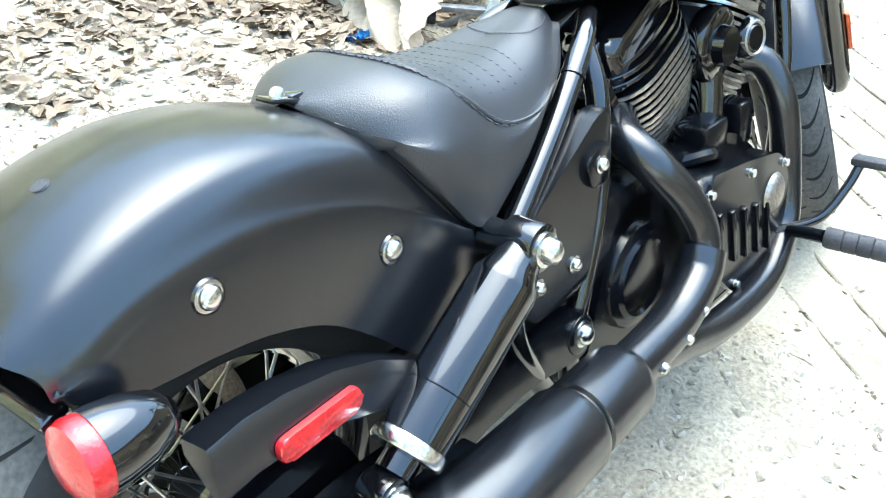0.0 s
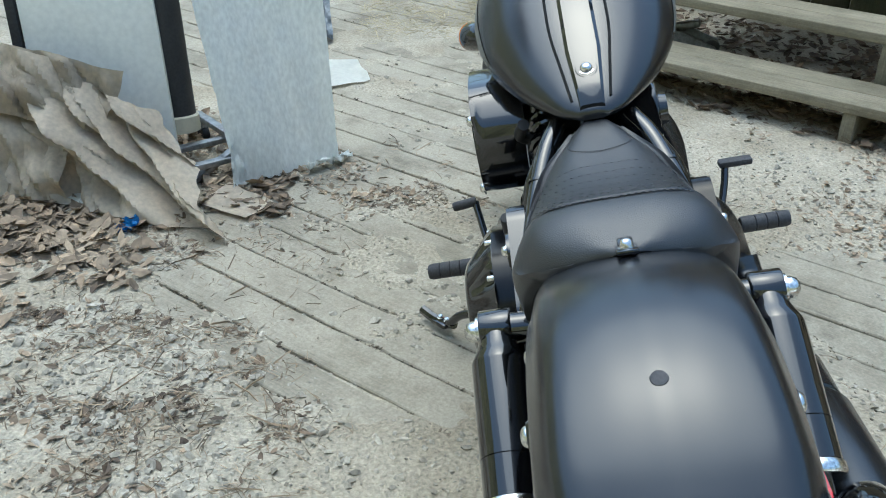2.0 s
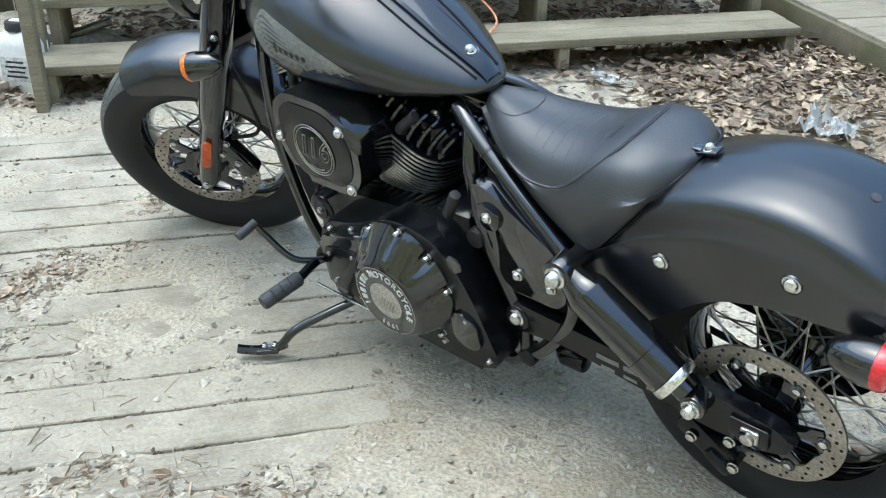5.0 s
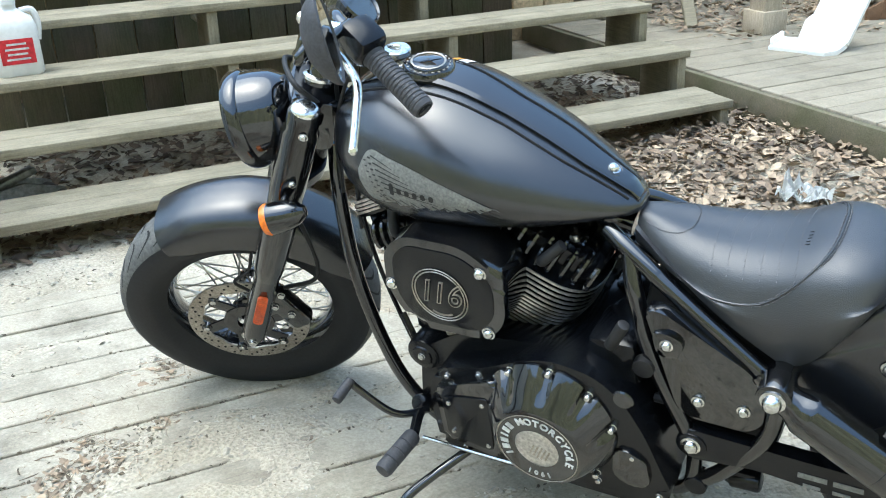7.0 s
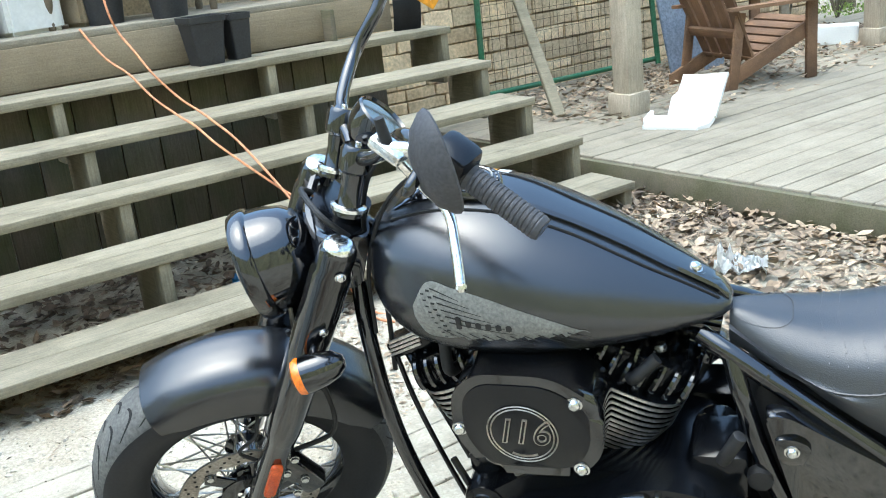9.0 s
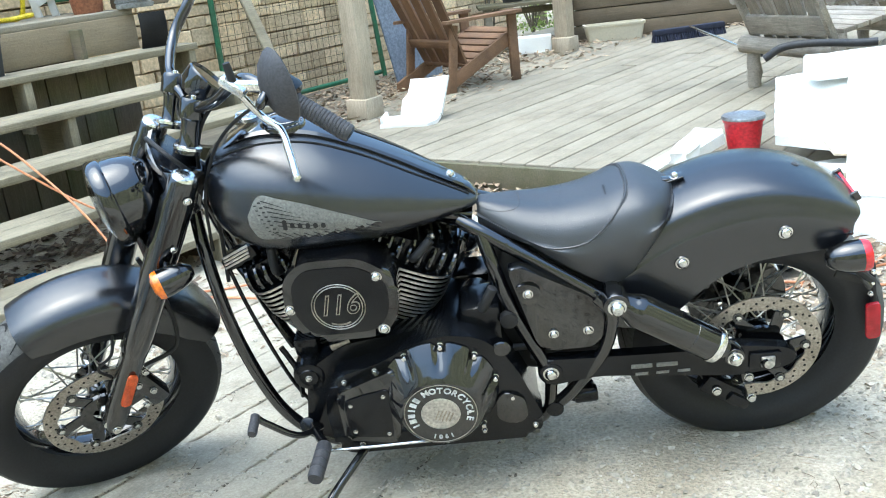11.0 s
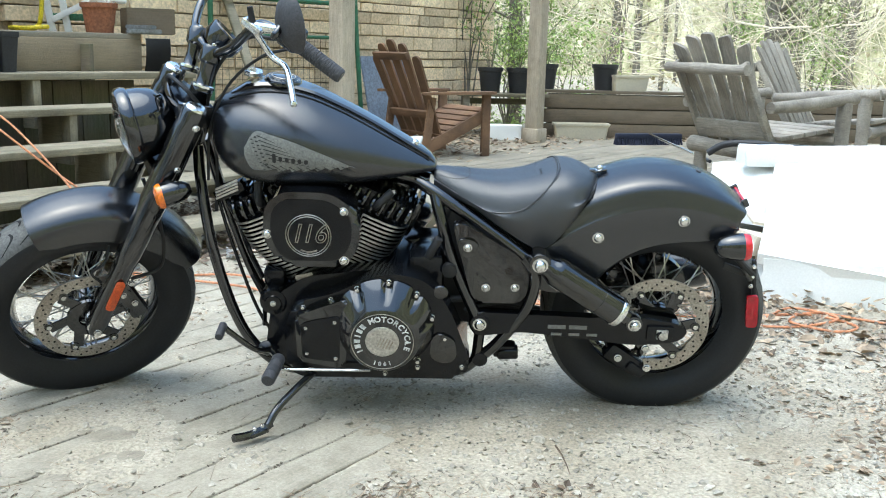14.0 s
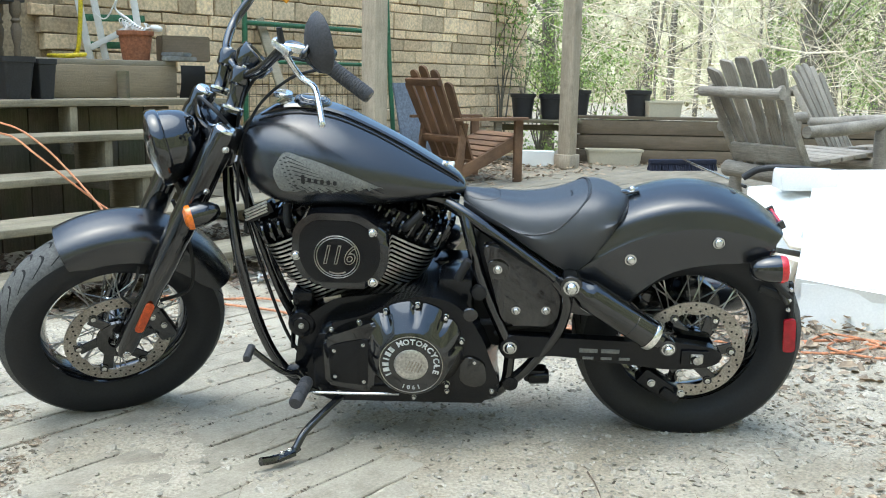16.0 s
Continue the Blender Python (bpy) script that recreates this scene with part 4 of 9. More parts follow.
def seat_point(x, s):
    """On the seat: s runs from 0 at the middle to 1 at the lower edge of the left skirt."""
    zt, w, zb = between(SEAT, x)
    dish = 0.004 * max(0, min(1, (0.46 - x) / 0.2)) * (1 if x > 0.2 else 0.4)
    ctrl = [(0, zt), (-0.42 * w, zt - 0.003 + dish), (-0.76 * w, zt - 0.022 + dish * 0.6), (-0.96 * w, zt - 0.048 - 0.12 * (zt - zb)), (-1.02 * w, zt - 0.57 * (zt - zb) - 0.012), (-0.97 * w, zb)]
    pts = spline([(x, y, z) for y, z in ctrl], 5)
    k = s * (len(pts) - 1)
    i = min(int(k), len(pts) - 2)
    return pts[i].lerp(pts[i + 1], k - i)


def build_seat():
    xs = [0.145, 0.15] + [0.16 + 0.02 * i for i in range(20)] + [0.55, 0.56, 0.568, 0.576, 0.583, 0.589, 0.593, 0.596]
    rings = []
    for x in xs:
        half = [seat_point(x, i / 20) for i in range(21)]
        rings.append([tuple(p) for p in half] + [(p.x, -p.y, p.z) for p in half[::-1][:-1]])
    seat = P("seat", loft(rings), LEATHER, None, "black stitched solo seat", 60)

    def seam(path, name="stitching", r=0.0012, dash=True):
        for s in (1, -1):
            pts = []
            for x, k in path:
                p = seat_point(x, k)
                pts.append((p.x, s * p.y, p.z + 0.0012))
            line = spline(pts, 10)
            if dash:
                bits = [rod(a, a.lerp(b, 0.62), r, sides=5) for a, b in zip(line[::2], line[2::2])]
                P(name, join(*bits), THREAD, seat)
            else:
                P(name, tube(pts, r * 1.6, 6, 4), LEATHER, seat)

    seam([(0.492, 0.0), (0.49, 0.15), (0.478, 0.30), (0.445, 0.45), (0.39, 0.58), (0.31, 0.66), (0.24, 0.68)])
    seam([(0.484, 0.0), (0.482, 0.15), (0.470, 0.30), (0.437, 0.44), (0.382, 0.565), (0.305, 0.645), (0.24, 0.66)])
    seam([(0.488, 0.0), (0.486, 0.15), (0.474, 0.30), (0.441, 0.445), (0.386, 0.572), (0.308, 0.652), (0.24, 0.67)], "welt", 0.0013, False)
    seam([(0.245, 0.0), (0.243, 0.12), (0.225, 0.24), (0.19, 0.30), (0.16, 0.30)], "nose_stitching", 0.0009)
    # rows of short stitches across the saddle
    for row in range(6):
        bits = []
        for i in range(-9, 10):
            p = seat_point(0.285 + 0.028 * row + 0.012 * abs(i) / 9, abs(i) / 9 * 0.42)
            bits.append(box(0.0011, 0.0062, 0.0008, 0.0, Matrix.Translation((p.x, -p.y if i > 0 else p.y, p.z + 0.0003)) @ pose(0, 0, 0, (9 if i > 0 else -9) * abs(i) / 9 * -1)))
        tagged(P("stitching", join(*bits), THREAD, seat), kind="stuff")
    bars = [box(0.007, 0.002, 0.0012, 0, Matrix.Translation(seat_point(0.44, 0.02 + 0.03 * k)) @ pose(0, 0, 0.0006, 0, -20)) for k in range(5)]
    P("embossed_bars", join(*bars), LEATHER, seat)
    P("seat_strap", join(box(0.05, 0.028, 0.006, 0.002, pose(0.60, 0, 0.744, 0, -16)), box(0.02, 0.02, 0.012, 0.003, pose(0.585, 0, 0.742))), GLOSS, seat)
    P("seat_bolt", bolt((0.606, 0, 0.746), 0.009, 0.014, (-0.2, 0, 1), True), CHROME, seat)
    P("seat_pan", loft([[(x, y, z - 0.006) for x, y, z in [(p.x, p.y * 0.93, max(p.z, 0.555)), (p.x, -p.y * 0.93, max(p.z, 0.555)), (p.x, -p.y * 0.8, p.z - 0.012), (p.x, p.y * 0.8, p.z - 0.012)]] for p in [seat_point(x, 1.0) for x in xs]]), DARK, seat)
    return seat


build_seat()


# -- rear fender --
FENDER = [  # top x, z; shoulder x, z; lower edge x, z
    (0.47, 0.655, 0.45, 0.56, 0.43, 0.44), (0.53, 0.700, 0.515, 0.605, 0.50, 0.43), (0.60, 0.735, 0.585, 0.645, 0.57, 0.452), (0.665, 0.757, 0.652, 0.672, 0.635, 0.512), (0.72, 0.768, 0.71, 0.687, 0.695, 0.558), (0.78, 0.7705, 0.77, 0.694, 0.76, 0.583), (0.84, 0.762, 0.83, 0.69, 0.825, 0.594), (0.895, 0.745, 0.885, 0.680, 0.88, 0.598), (0.945, 0.721, 0.93, 0.664, 0.925, 0.604), (0.985, 0.694, 0.962, 0.648, 0.957, 0.617), (1.003, 0.680, 0.976, 0.641, 0.970, 0.631)]


def build_rear_fender():
    rows = []
    for i in range(45):
        k = i / 44 * (len(FENDER) - 1)
        tx, tz, sx, sz, bx, bz = between([(j, *r) for j, r in enumerate(FENDER)], k)
        w = 0.138 - 0.012 * max(0, (k - 8) / 3)
        ctrl = [(tx, 0, tz), (tx, -0.45 * w, tz - 0.006), (tx * 0.8 + sx * 0.2, -0.80 * w, tz - 0.3 * (tz - sz)), (sx + 0.004, -0.955 * w, sz + 0.010), (sx, -1.0 * w, sz - 0.010), (sx * 0.55 + bx * 0.45, -w * 1.01, sz - 0.45 * (sz - bz)), (bx, -w * 1.01, bz)]
        pts = spline(ctrl, 5)
        rows.append([tuple(p) for p in pts[::-1]] + [(p.x, -p.y, p.z) for p in pts[1:]])
    bm = shelled(rows, 0.004)
    fd = P("rear_fender", bm, SATIN, None, "wide satin black rear fender", 50)
    for y in (-1, 1):
        for x, z in ((0.597, 0.600), (0.824, 0.655)):
            P("fender_bolt", bolt((x, y * 0.138, z), 0.0125, 0.012, (0, y, 0), True), CHROME, fd)
            P("bolt_rim", lathe([(0.0145, 0), (0.0165, 0.004), (0.0185, 0)], 20, Matrix.Translation((x, y * 0.138, z)) @ Vector((0, y, 0)).to_track_quat("Z", "Y").to_matrix().to_4x4()), GLOSS, fd)
    P("fender_plug", lathe([(0, 0.0035), (0.0085, 0.003), (0.0098, 0.0)], 20, Matrix.Translation((0.879, 0, 0.749)) @ Vector((0.4, 0, 0.9)).to_track_quat("Z", "Y").to_matrix().to_4x4()), GRIP, fd)
    for y in (-1, 1):
        strut = [(0.43, y * 0.118, 0.56), (0.60, y * 0.112, 0.60), (0.82, y * 0.112, 0.655), (0.90, y * 0.108, 0.64)]
        P("fender_strut", tube(strut, 0.012, 8, 5), GLOSS, fd)
    return fd


build_rear_fender()


# -- tail --
def build_tail():
    tl = P("tail_bracket", join(box(0.03, 0.20, 0.016, 0.004, pose(0.972, 0.02, 0.605, 0, 25)), tube([(0.95, -0.10, 0.60), (0.99, -0.12, 0.54), (1.03, -0.13, 0.48)], 0.008, 8), tube([(0.93, 0.10, 0.585), (0.97, 0.13, 0.56), (0.965, 0.17, 0.60)], 0.009, 8), tube([(0.93, -0.10, 0.585), (0.955, -0.13, 0.57), (0.965, -0.17, 0.60)], 0.009, 8)), GLOSS)
    P("reflector_mount", join(box(0.020, 0.118, 0.020, 0.004, pose(1.000, 0.02, 0.666, 0, 60)), *[box(0.025, 0.008, 0.032, 0.003, pose(1.005, 0.02 + q * 0.057, 0.669, 0, 60)) for q in (-1, 1)]), GLOSS, tl)
    P("rear_reflector_bar", plate(rounded([(-0.052, -0.0088), (0.052, -0.0088), (0.052, 0.0088), (-0.052, 0.0088)], 0.008), 0.006, 0.002, pose(1.0092, 0.02, 0.6713, 0, 60) @ pose(0, 0, 0, 0, 0, 90)), RED, tl, "red reflector bar at the fender lip")
    for y in (-1, 1):
        c = Vector((0.966, y * 0.178, 0.602))
        body = lathe([(0, -0.065), (0.014, -0.062), (0.026, -0.048), (0.034, -0.025), (0.037, 0.0), (0.037, 0.012), (0, 0.012)], 28, Matrix.Translation(c) @ Vector((1, 0, 0.05)).to_track_quat("Z", "Y").to_matrix().to_4x4())
        s = P("rear_turn_signal", body, GLOSS, None, "black bullet turn signal with a red lens")
        P("lens", lathe([(0.0365, 0.0), (0.037, 0.010), (0.034, 0.018), (0.02, 0.024), (0, 0.026), (0, 0.005)], 28, Matrix.Translation(c + Vector((0.012, 0, 0))) @ Vector((1, 0, 0.05)).to_track_quat("Z", "Y").to_matrix().to_4x4()), RED, s)
    # side plate holder on the left
    ph = P("plate_holder", join(box(0.012, 0.014, 0.20, 0.003, pose(1.055, -0.10, 0.43, 0, -8)), box(0.10, 0.008, 0.02, 0.003, pose(1.0, -0.115, 0.50, 0, 20)), tube([(0.95, -0.13, 0.58), (1.0, -0.135, 0.53), (1.04, -0.12, 0.49)], 0.009, 8)), DARK)
    P("side_reflector", plate(rounded([(-0.016, -0.05), (0.016, -0.05), (0.016, 0.05), (-0.016, 0.05)], 0.008), 0.01, 0.002, pose(1.05, -0.12, 0.38, 90, -6)), RED_DEEP, ph, "red side reflector")
    for z in (0.50, 0.47, 0.44):
        P("holder_bolt", bolt((1.035, -0.125, z + 0.02), 0.005, 0.007), CHROME, ph)
    rg = P("belt_guard", loft([[(x, 0.125, z), (x, 0.165, z + 0.004), (x, 0.172, z - 0.01), (x, 0.172, z - 0.055), (x, 0.165, z - 0.06), (x, 0.125, z - 0.02)] for x, z in ((0.60, 0.468), (0.66, 0.502), (0.72, 0.522), (0.78, 0.532), (0.83, 0.534), (0.875, 0.527))]), SATIN, None, "black belt guard", 30)
    P("guard_reflector", plate(rounded([(-0.055, -0.014), (0.055, -0.014), (0.055, 0.014), (-0.055, 0.014)], 0.014), 0.009, 0.003, pose(0.755, 0.173, 0.49, -90, 0, 0) @ pose(0, 0, 0, 0, 0, 3)), RED, rg, "red oval reflector")


build_tail()


# -- shocks, swingarm, frame --
def build_rear_suspension():
    for y in (-1, 1):
        a, b = Vector((0.437, y * 0.196, 0.552)), Vector((0.706, y * 0.196, 0.376))
        d = (b - a)
        up = Matrix.Translation(a) @ d.to_track_quat("Z", "Y").to_matrix().to_4x4()
        n = d.length
        sh = P("rear_shock", lathe([(0, 0.01), (0.026, 0.012), (0.030, 0.03), (0.034, 0.04), (0.041, 0.055), (0.0415, 0.06), (0.0415, n * 0.62), (0.0405, n * 0.622), (0.0415, n * 0.625), (0.0415, n * 0.80), (0.036, n * 0.815), (0.0, n * 0.815)], 40, up), GLOSS, None, "gloss black covered shock absorber")
        P("shock_collar", lathe([(0.03, n * 0.80), (0.043, n * 0.805), (0.0445, n * 0.815), (0.0445, n * 0.85), (0.042, n * 0.86), (0.0, n * 0.86)], 32, up), ALLOY, sh, "bright knurled collar")
        P("shock_eye", join(lathe([(0, n * 0.85), (0.022, n * 0.85), (0.022, n * 0.93), (0, n * 0.95)], 20, up), rod(b + Vector((0, -0.02 * 1, 0)), b + Vector((0, 0.02, 0)), 0.024, bevel=0.003)), GLOSS, sh)
        P("shock_eye", rod(a + Vector((0, -0.024, 0)), a + Vector((0, 0.024, 0)), 0.030, bevel=0.003), GLOSS, sh)
        P("shock_bolt", bolt(a + Vector((0, y * 0.024, 0)), 0.0165, 0.024, (0, y, 0), True), CHROME, sh)
        P("shock_bolt", bolt(b + Vector((0, y * 0.02, 0)), 0.014, 0.022, (0, y, 0), True), CHROME, sh)
    outline = rounded([(0.26, 0.375), (0.36, 0.372), (0.60, 0.366), (0.72, 0.372), (0.84, 0.355), (0.875, 0.325), (0.84, 0.295), (0.72, 0.282), (0.60, 0.296), (0.40, 0.315), (0.26, 0.295)], 0.03)
    for y in (-1, 1):
        P("swingarm", plate(outline, 0.03, 0.006, Matrix.Translation((0, y * 0.15 + 0.015, 0)) @ pose(0, 0, 0, 90)), CAST, None, "black swingarm")
        P("axle_plate", join(box(0.075, 0.008, 0.045, 0.004, pose(0.79, y * 0.169, 0.325)), rod((0.79, y * 0.165, 0.325), (0.79, y * 0.188, 0.325), 0.012)), CAST)
        P("axle_nut", join(box(0.034, 0.008, 0.030, 0.004, pose(0.795, y * 0.176, 0.325)), bolt((0.795, y * 0.178, 0.325), 0.012, 0.012, (0, y, 0))), FINEDGE, None)
    bars = [box(0.05, 0.0012, 0.012, 0, pose(0.50 + 0.06 * k, -0.1662, 0.335)) for k in range(2)] + [box(0.03, 0.0012, 0.008, 0, pose(0.50 + 0.05 * k, -0.1662, 0.312)) for k in range(3)]
    P("swingarm_sticker", join(*bars), DECAL, None)
    cal = P("rear_caliper", join(box(0.12, 0.05, 0.055, 0.012, pose(0.70, -0.135, 0.225, 0, 35)), box(0.06, 0.06, 0.03, 0.008, pose(0.735, -0.14, 0.20, 0, 35)), tube([(0.66, -0.14, 0.25), (0.62, -0.13, 0.30), (0.50, -0.13, 0.33)], 0.005, 6)), CAST, None, "black rear brake caliper")
    for x, z in ((0.755, 0.275), (0.765, 0.21), (0.68, 0.24)):
        P("caliper_bolt", bolt((x, -0.165, z), 0.009, 0.01), CHROME, cal)
    P("belt", join(tube([(0.30, 0.11, 0.40), (0.55, 0.11, 0.445), (0.79, 0.11, 0.45)], 0.008, 6), tube([(0.30, 0.11, 0.28), (0.55, 0.11, 0.23), (0.79, 0.11, 0.20)], 0.008, 6)), DARK, None)
    P("rear_pulley", lathe([(0.05, 0.0), (0.126, 0.0), (0.130, 0.005), (0.126, 0.024), (0.05, 0.024)], 60, Matrix.Translation((0.79, 0.122, 0.322)) @ ACROSS, closed=True), GLOSS, None)


build_rear_suspension()


def build_frame():
    fr = P("frame", tube([(-0.50, 0, 0.90), (-0.42, 0, 0.83), (-0.2, 0, 0.75), (0.0, 0, 0.725), (0.13, 0, 0.70)], 0.025, 12), GLOSS, None, "gloss black tubular frame")
    for y in (-1, 1):
        P("seat_rail", tube([(0.10, y * 0.062, 0.722), (0.16, y * 0.090, 0.694), (0.28, y * 0.124, 0.622), (0.42, y * 0.15, 0.527)], 0.0165, 14), GLOSS, fr)
        for k in range(3):
            P("rail_joint", rod(Vector((0.20 + 0.06 * k, y * (0.104 + 0.0135 * k), 0.672 - 0.039 * k)), Vector((0.204 + 0.06 * k, y * (0.105 + 0.0135 * k), 0.669 - 0.039 * k)), 0.0178), GLOSS, fr)
        P("mid_tube", tube([(0.150, y * 0.088, 0.695), (0.17, y * 0.122, 0.63), (0.21, y * 0.145, 0.50), (0.27, y * 0.15, 0.36), (0.282, y * 0.15, 0.33)], 0.0165, 14), GLOSS, fr)
        P("rear_tube", tube([(0.425, y * 0.16, 0.525), (0.432, y * 0.16, 0.47), (0.41, y * 0.155, 0.38), (0.34, y * 0.145, 0.27), (0.29, y * 0.14, 0.215)], 0.0165, 14), GLOSS, fr)
        P("down_tube", tube([(-0.505, y * 0.04, 0.80), (-0.495, y * 0.075, 0.70), (-0.466, y * 0.115, 0.52), (-0.418, y * 0.13, 0.34), (-0.365, y * 0.135, 0.235), (-0.285, y * 0.135, 0.165), (-0.18, y * 0.13, 0.15), (0.05, y * 0.125, 0.148), (0.20, y * 0.13, 0.155), (0.27, y * 0.14, 0.20), (0.285, y * 0.145, 0.30)], 0.0155, 14), GLOSS, fr)
        P("shock_mount", join(rod((0.437, y * 0.14, 0.548), (0.437, y * 0.185, 0.55), 0.024), rod((0.40, y * 0.15, 0.54), (0.43, y * 0.16, 0.51), 0.02)), GLOSS, fr)
        P("pivot_boss", rod((0.283, y * 0.12, 0.335), (0.283, y * 0.168, 0.335), 0.030, bevel=0.004), CAST, fr)
        P("mount_boss", rod((0.288, y * 0.12, 0.215), (0.288, y * 0.16, 0.215), 0.022, bevel=0.003), CAST, fr)
        P("pivot_bolt", bolt((0.283, y * 0.168, 0.338), 0.015, 0.016, (0, y, 0), True), CHROME, fr)
        # side cover
        cov = plate(rounded([(0.20, 0.640), (0.235, 0.640), (0.39, 0.545), (0.415, 0.49), (0.41, 0.43), (0.385, 0.405), (0.275, 0.405), (0.255, 0.43)], 0.022), 0.03, 0.006, Matrix.Translation((0, -0.135, 0)) @ pose(0, 0, 0, 90))
        boss = plate(rounded([(0.215, 0.60), (0.225, 0.545), (0.262, 0.545), (0.275, 0.585), (0.25, 0.60)], 0.014), 0.008, 0.003, Matrix.Translation((0, -0.165, 0)) @ pose(0, 0, 0, 90))
        both = join(cov, boss)
        sc = P("side_cover", both if y < 0 else mirrored(both), GLOSS if y < 0 else CAST, None, "gloss black side cover")
        for x, z, out in ((0.243, 0.576, 0.173), (0.296, 0.452, 0.165), (0.377, 0.455, 0.165)):
            P("cover_bolt", bolt((x, y * out, z), 0.0095, 0.011, (0, y, 0), True), CHROME, sc)
    P("battery_box", box(0.30, 0.20, 0.34, 0.02, pose(0.30, 0, 0.46, 0, 12)), DARK, fr)
    P("breather_hose", tube([(0.20, -0.12, 0.39), (0.30, -0.13, 0.40), (0.40, -0.12, 0.385)], 0.010, 8), DARK, fr)
    P("drain_hose", tube([(0.24, -0.13, 0.36), (0.33, -0.125, 0.385), (0.42, -0.10, 0.36)], 0.007, 8), DARK, fr)
    P("brake_reservoir", join(box(0.07, 0.05, 0.045, 0.014, pose(0.36, -0.09, 0.215)), rod((0.34, -0.10, 0.208), (0.40, -0.10, 0.212), 0.022, bevel=0.006)), CAST, fr, "black cast fitting under the frame")


build_frame()


# -- engine --
def plate_at(outline, y, thick, bevel=0.008, r=0.02, segments=3):
    """A plate in the x, z plane that stands out to the left from y to y - thick."""
    return plate(rounded(outline, r), thick, bevel, Matrix.Translation((0, y, 0)) @ pose(0, 0, 0, 90), segments)


def build_engine():
    en = P("engine", join(plate_at([(-0.33, 0.22), (-0.30, 0.40), (-0.20, 0.47), (0.02, 0.50), (0.16, 0.47), (0.22, 0.34), (0.26, 0.22), (0.20, 0.165), (-0.24, 0.165)], 0.15, 0.31, 0.02, 0.04), box(0.30, 0.20, 0.10, 0.02, pose(-0.05, 0, 0.17))), CAST, None, "black finned V-twin engine")
    crank = Vector((-0.165, 0, 0.33))
    for tilt, name in ((25.0, "rear_cylinder"), (-25.0, "front_cylinder")):
        m = Matrix.Translation(crank) @ pose(0, 0, 0, 0, tilt)
        core = lathe([(0, 0.10), (0.080, 0.10), (0.086, 0.25), (0.092, 0.345), (0, 0.345)], 40, m)
        cy = P(name, core, DARK, en, "cylinder with bright-edged cooling fins")
        for i in range(17):
            z = 0.128 + 0.0128 * i
            w = 0.090 + 0.032 * min(1, i / 11)
            pts = []
            for j in range(44):
                a = 2 * math.pi * j / 44
                c, s = math.cos(a), math.sin(a)
                k = (abs(c) ** 3.2 + abs(s) ** 3.2) ** (-1 / 3.2)
                pts.append((w * 0.94 * k * c, w * 1.02 * k * s))
            f = P("fin", plate(pts, 0.0055, 0.0, m @ Matrix.Translation((0, 0, z))), FINEDGE, cy)
            g = P("fin_face", join(plate([(x * 0.985, y * 0.985) for x, y in pts], 0.0006, 0.0, m @ Matrix.Translation((0, 0, z + 0.0057))), plate([(x * 0.985, y * 0.985) for x, y in pts], 0.0006, 0.0, m @ Matrix.Translation((0, 0, z - 0.0008)))), CAST, cy)
        core = plate(rounded([(-0.098, -0.094), (0.098, -0.094), (0.098, 0.094), (-0.098, 0.094)], 0.045, 6), 0.060, 0.022, m @ Matrix.Translation((0, 0, 0.340)), 4)
        hd = P("cylinder_head", core, CAST, en, "black ribbed cylinder head")
        for i in range(8):
            u = -0.091 + 0.026 * i
            q = 1.0 - 0.10 * abs(i - 3.5) / 3.5
            rib = tube([(u, -0.112 * q, 0.346), (u + 0.001, -0.114 * q, 0.362), (u + 0.004, -0.102 * q, 0.388), (u + 0.006, -0.06 * q, 0.405), (u + 0.006, 0.0, 0.405)], 0.0072, 8, 4)
            rib.transform(m)
            P("head_rib", rib, GLOSS, hd)
        for y in (-0.06, 0.06):
            P("head_bolt", bolt(m @ Vector((0.03, y, 0.405)), 0.009, 0.012, (0, 0, 1)), CHROME, hd)
        P("spark_plug_cap", tube([m @ Vector((0.0, -0.09, 0.36)), m @ Vector((0.0, -0.13, 0.38)), m @ Vector((0.02, -0.12, 0.43))], 0.011, 10), DARK, hd)
    for tilt, top in ((25.0, 0.425), (-25.0, 0.405)):
        m = Matrix.Translation(crank) @ pose(0, 0, 0, 0, tilt)
        hf = P("head_casting", plate(rounded([(-0.098, 0.0), (0.098, 0.0), (0.098, 0.100), (-0.098, 0.100)], 0.035, 6), top - 0.345, 0.02, m @ Matrix.Translation((0, 0, 0.345)), 3), GLOSS, en, "gloss black cylinder head with curved fins")
        for i in range(5):
            w = 0.122 - 0.004 * i * i * 0.5
            pts = []
            for j in range(23):
                a = math.pi * j / 22
                c, q = math.cos(a), math.sin(a)
                e = (abs(c) ** 3.0 + abs(q) ** 3.0) ** (-1 / 3.0)
                pts.append((w * 0.95 * e * c, w * 1.0 * e * q))
            P("head_fin", plate(pts, 0.0065, 0.0015, m @ Matrix.Translation((0, 0, 0.354 + 0.0138 * i)), 1), GLOSS, hf)
    rm = Matrix.Translation(crank) @ pose(0, 0, 0, 0, 25.0)
    fp = P("head_panel", plate(rounded([(-0.062, 0.275), (0.052, 0.275), (0.060, 0.33), (0.050, 0.405), (-0.058, 0.405)], 0.028, 6), 0.016, 0.007, rm @ Matrix.Translation((0.112, 0.045, 0)) @ pose(0, 0, 0, 90, 0, 90), 3), GLOSS, en, "smooth gloss black panel on the cylinder head")
    P("panel_bolt", bolt(rm @ Vector((0.128, 0.062, 0.372)), 0.010, 0.010, tuple((rm.to_3x3() @ Vector((1, 0.1, 0.1)))), True), CHROME, fp)
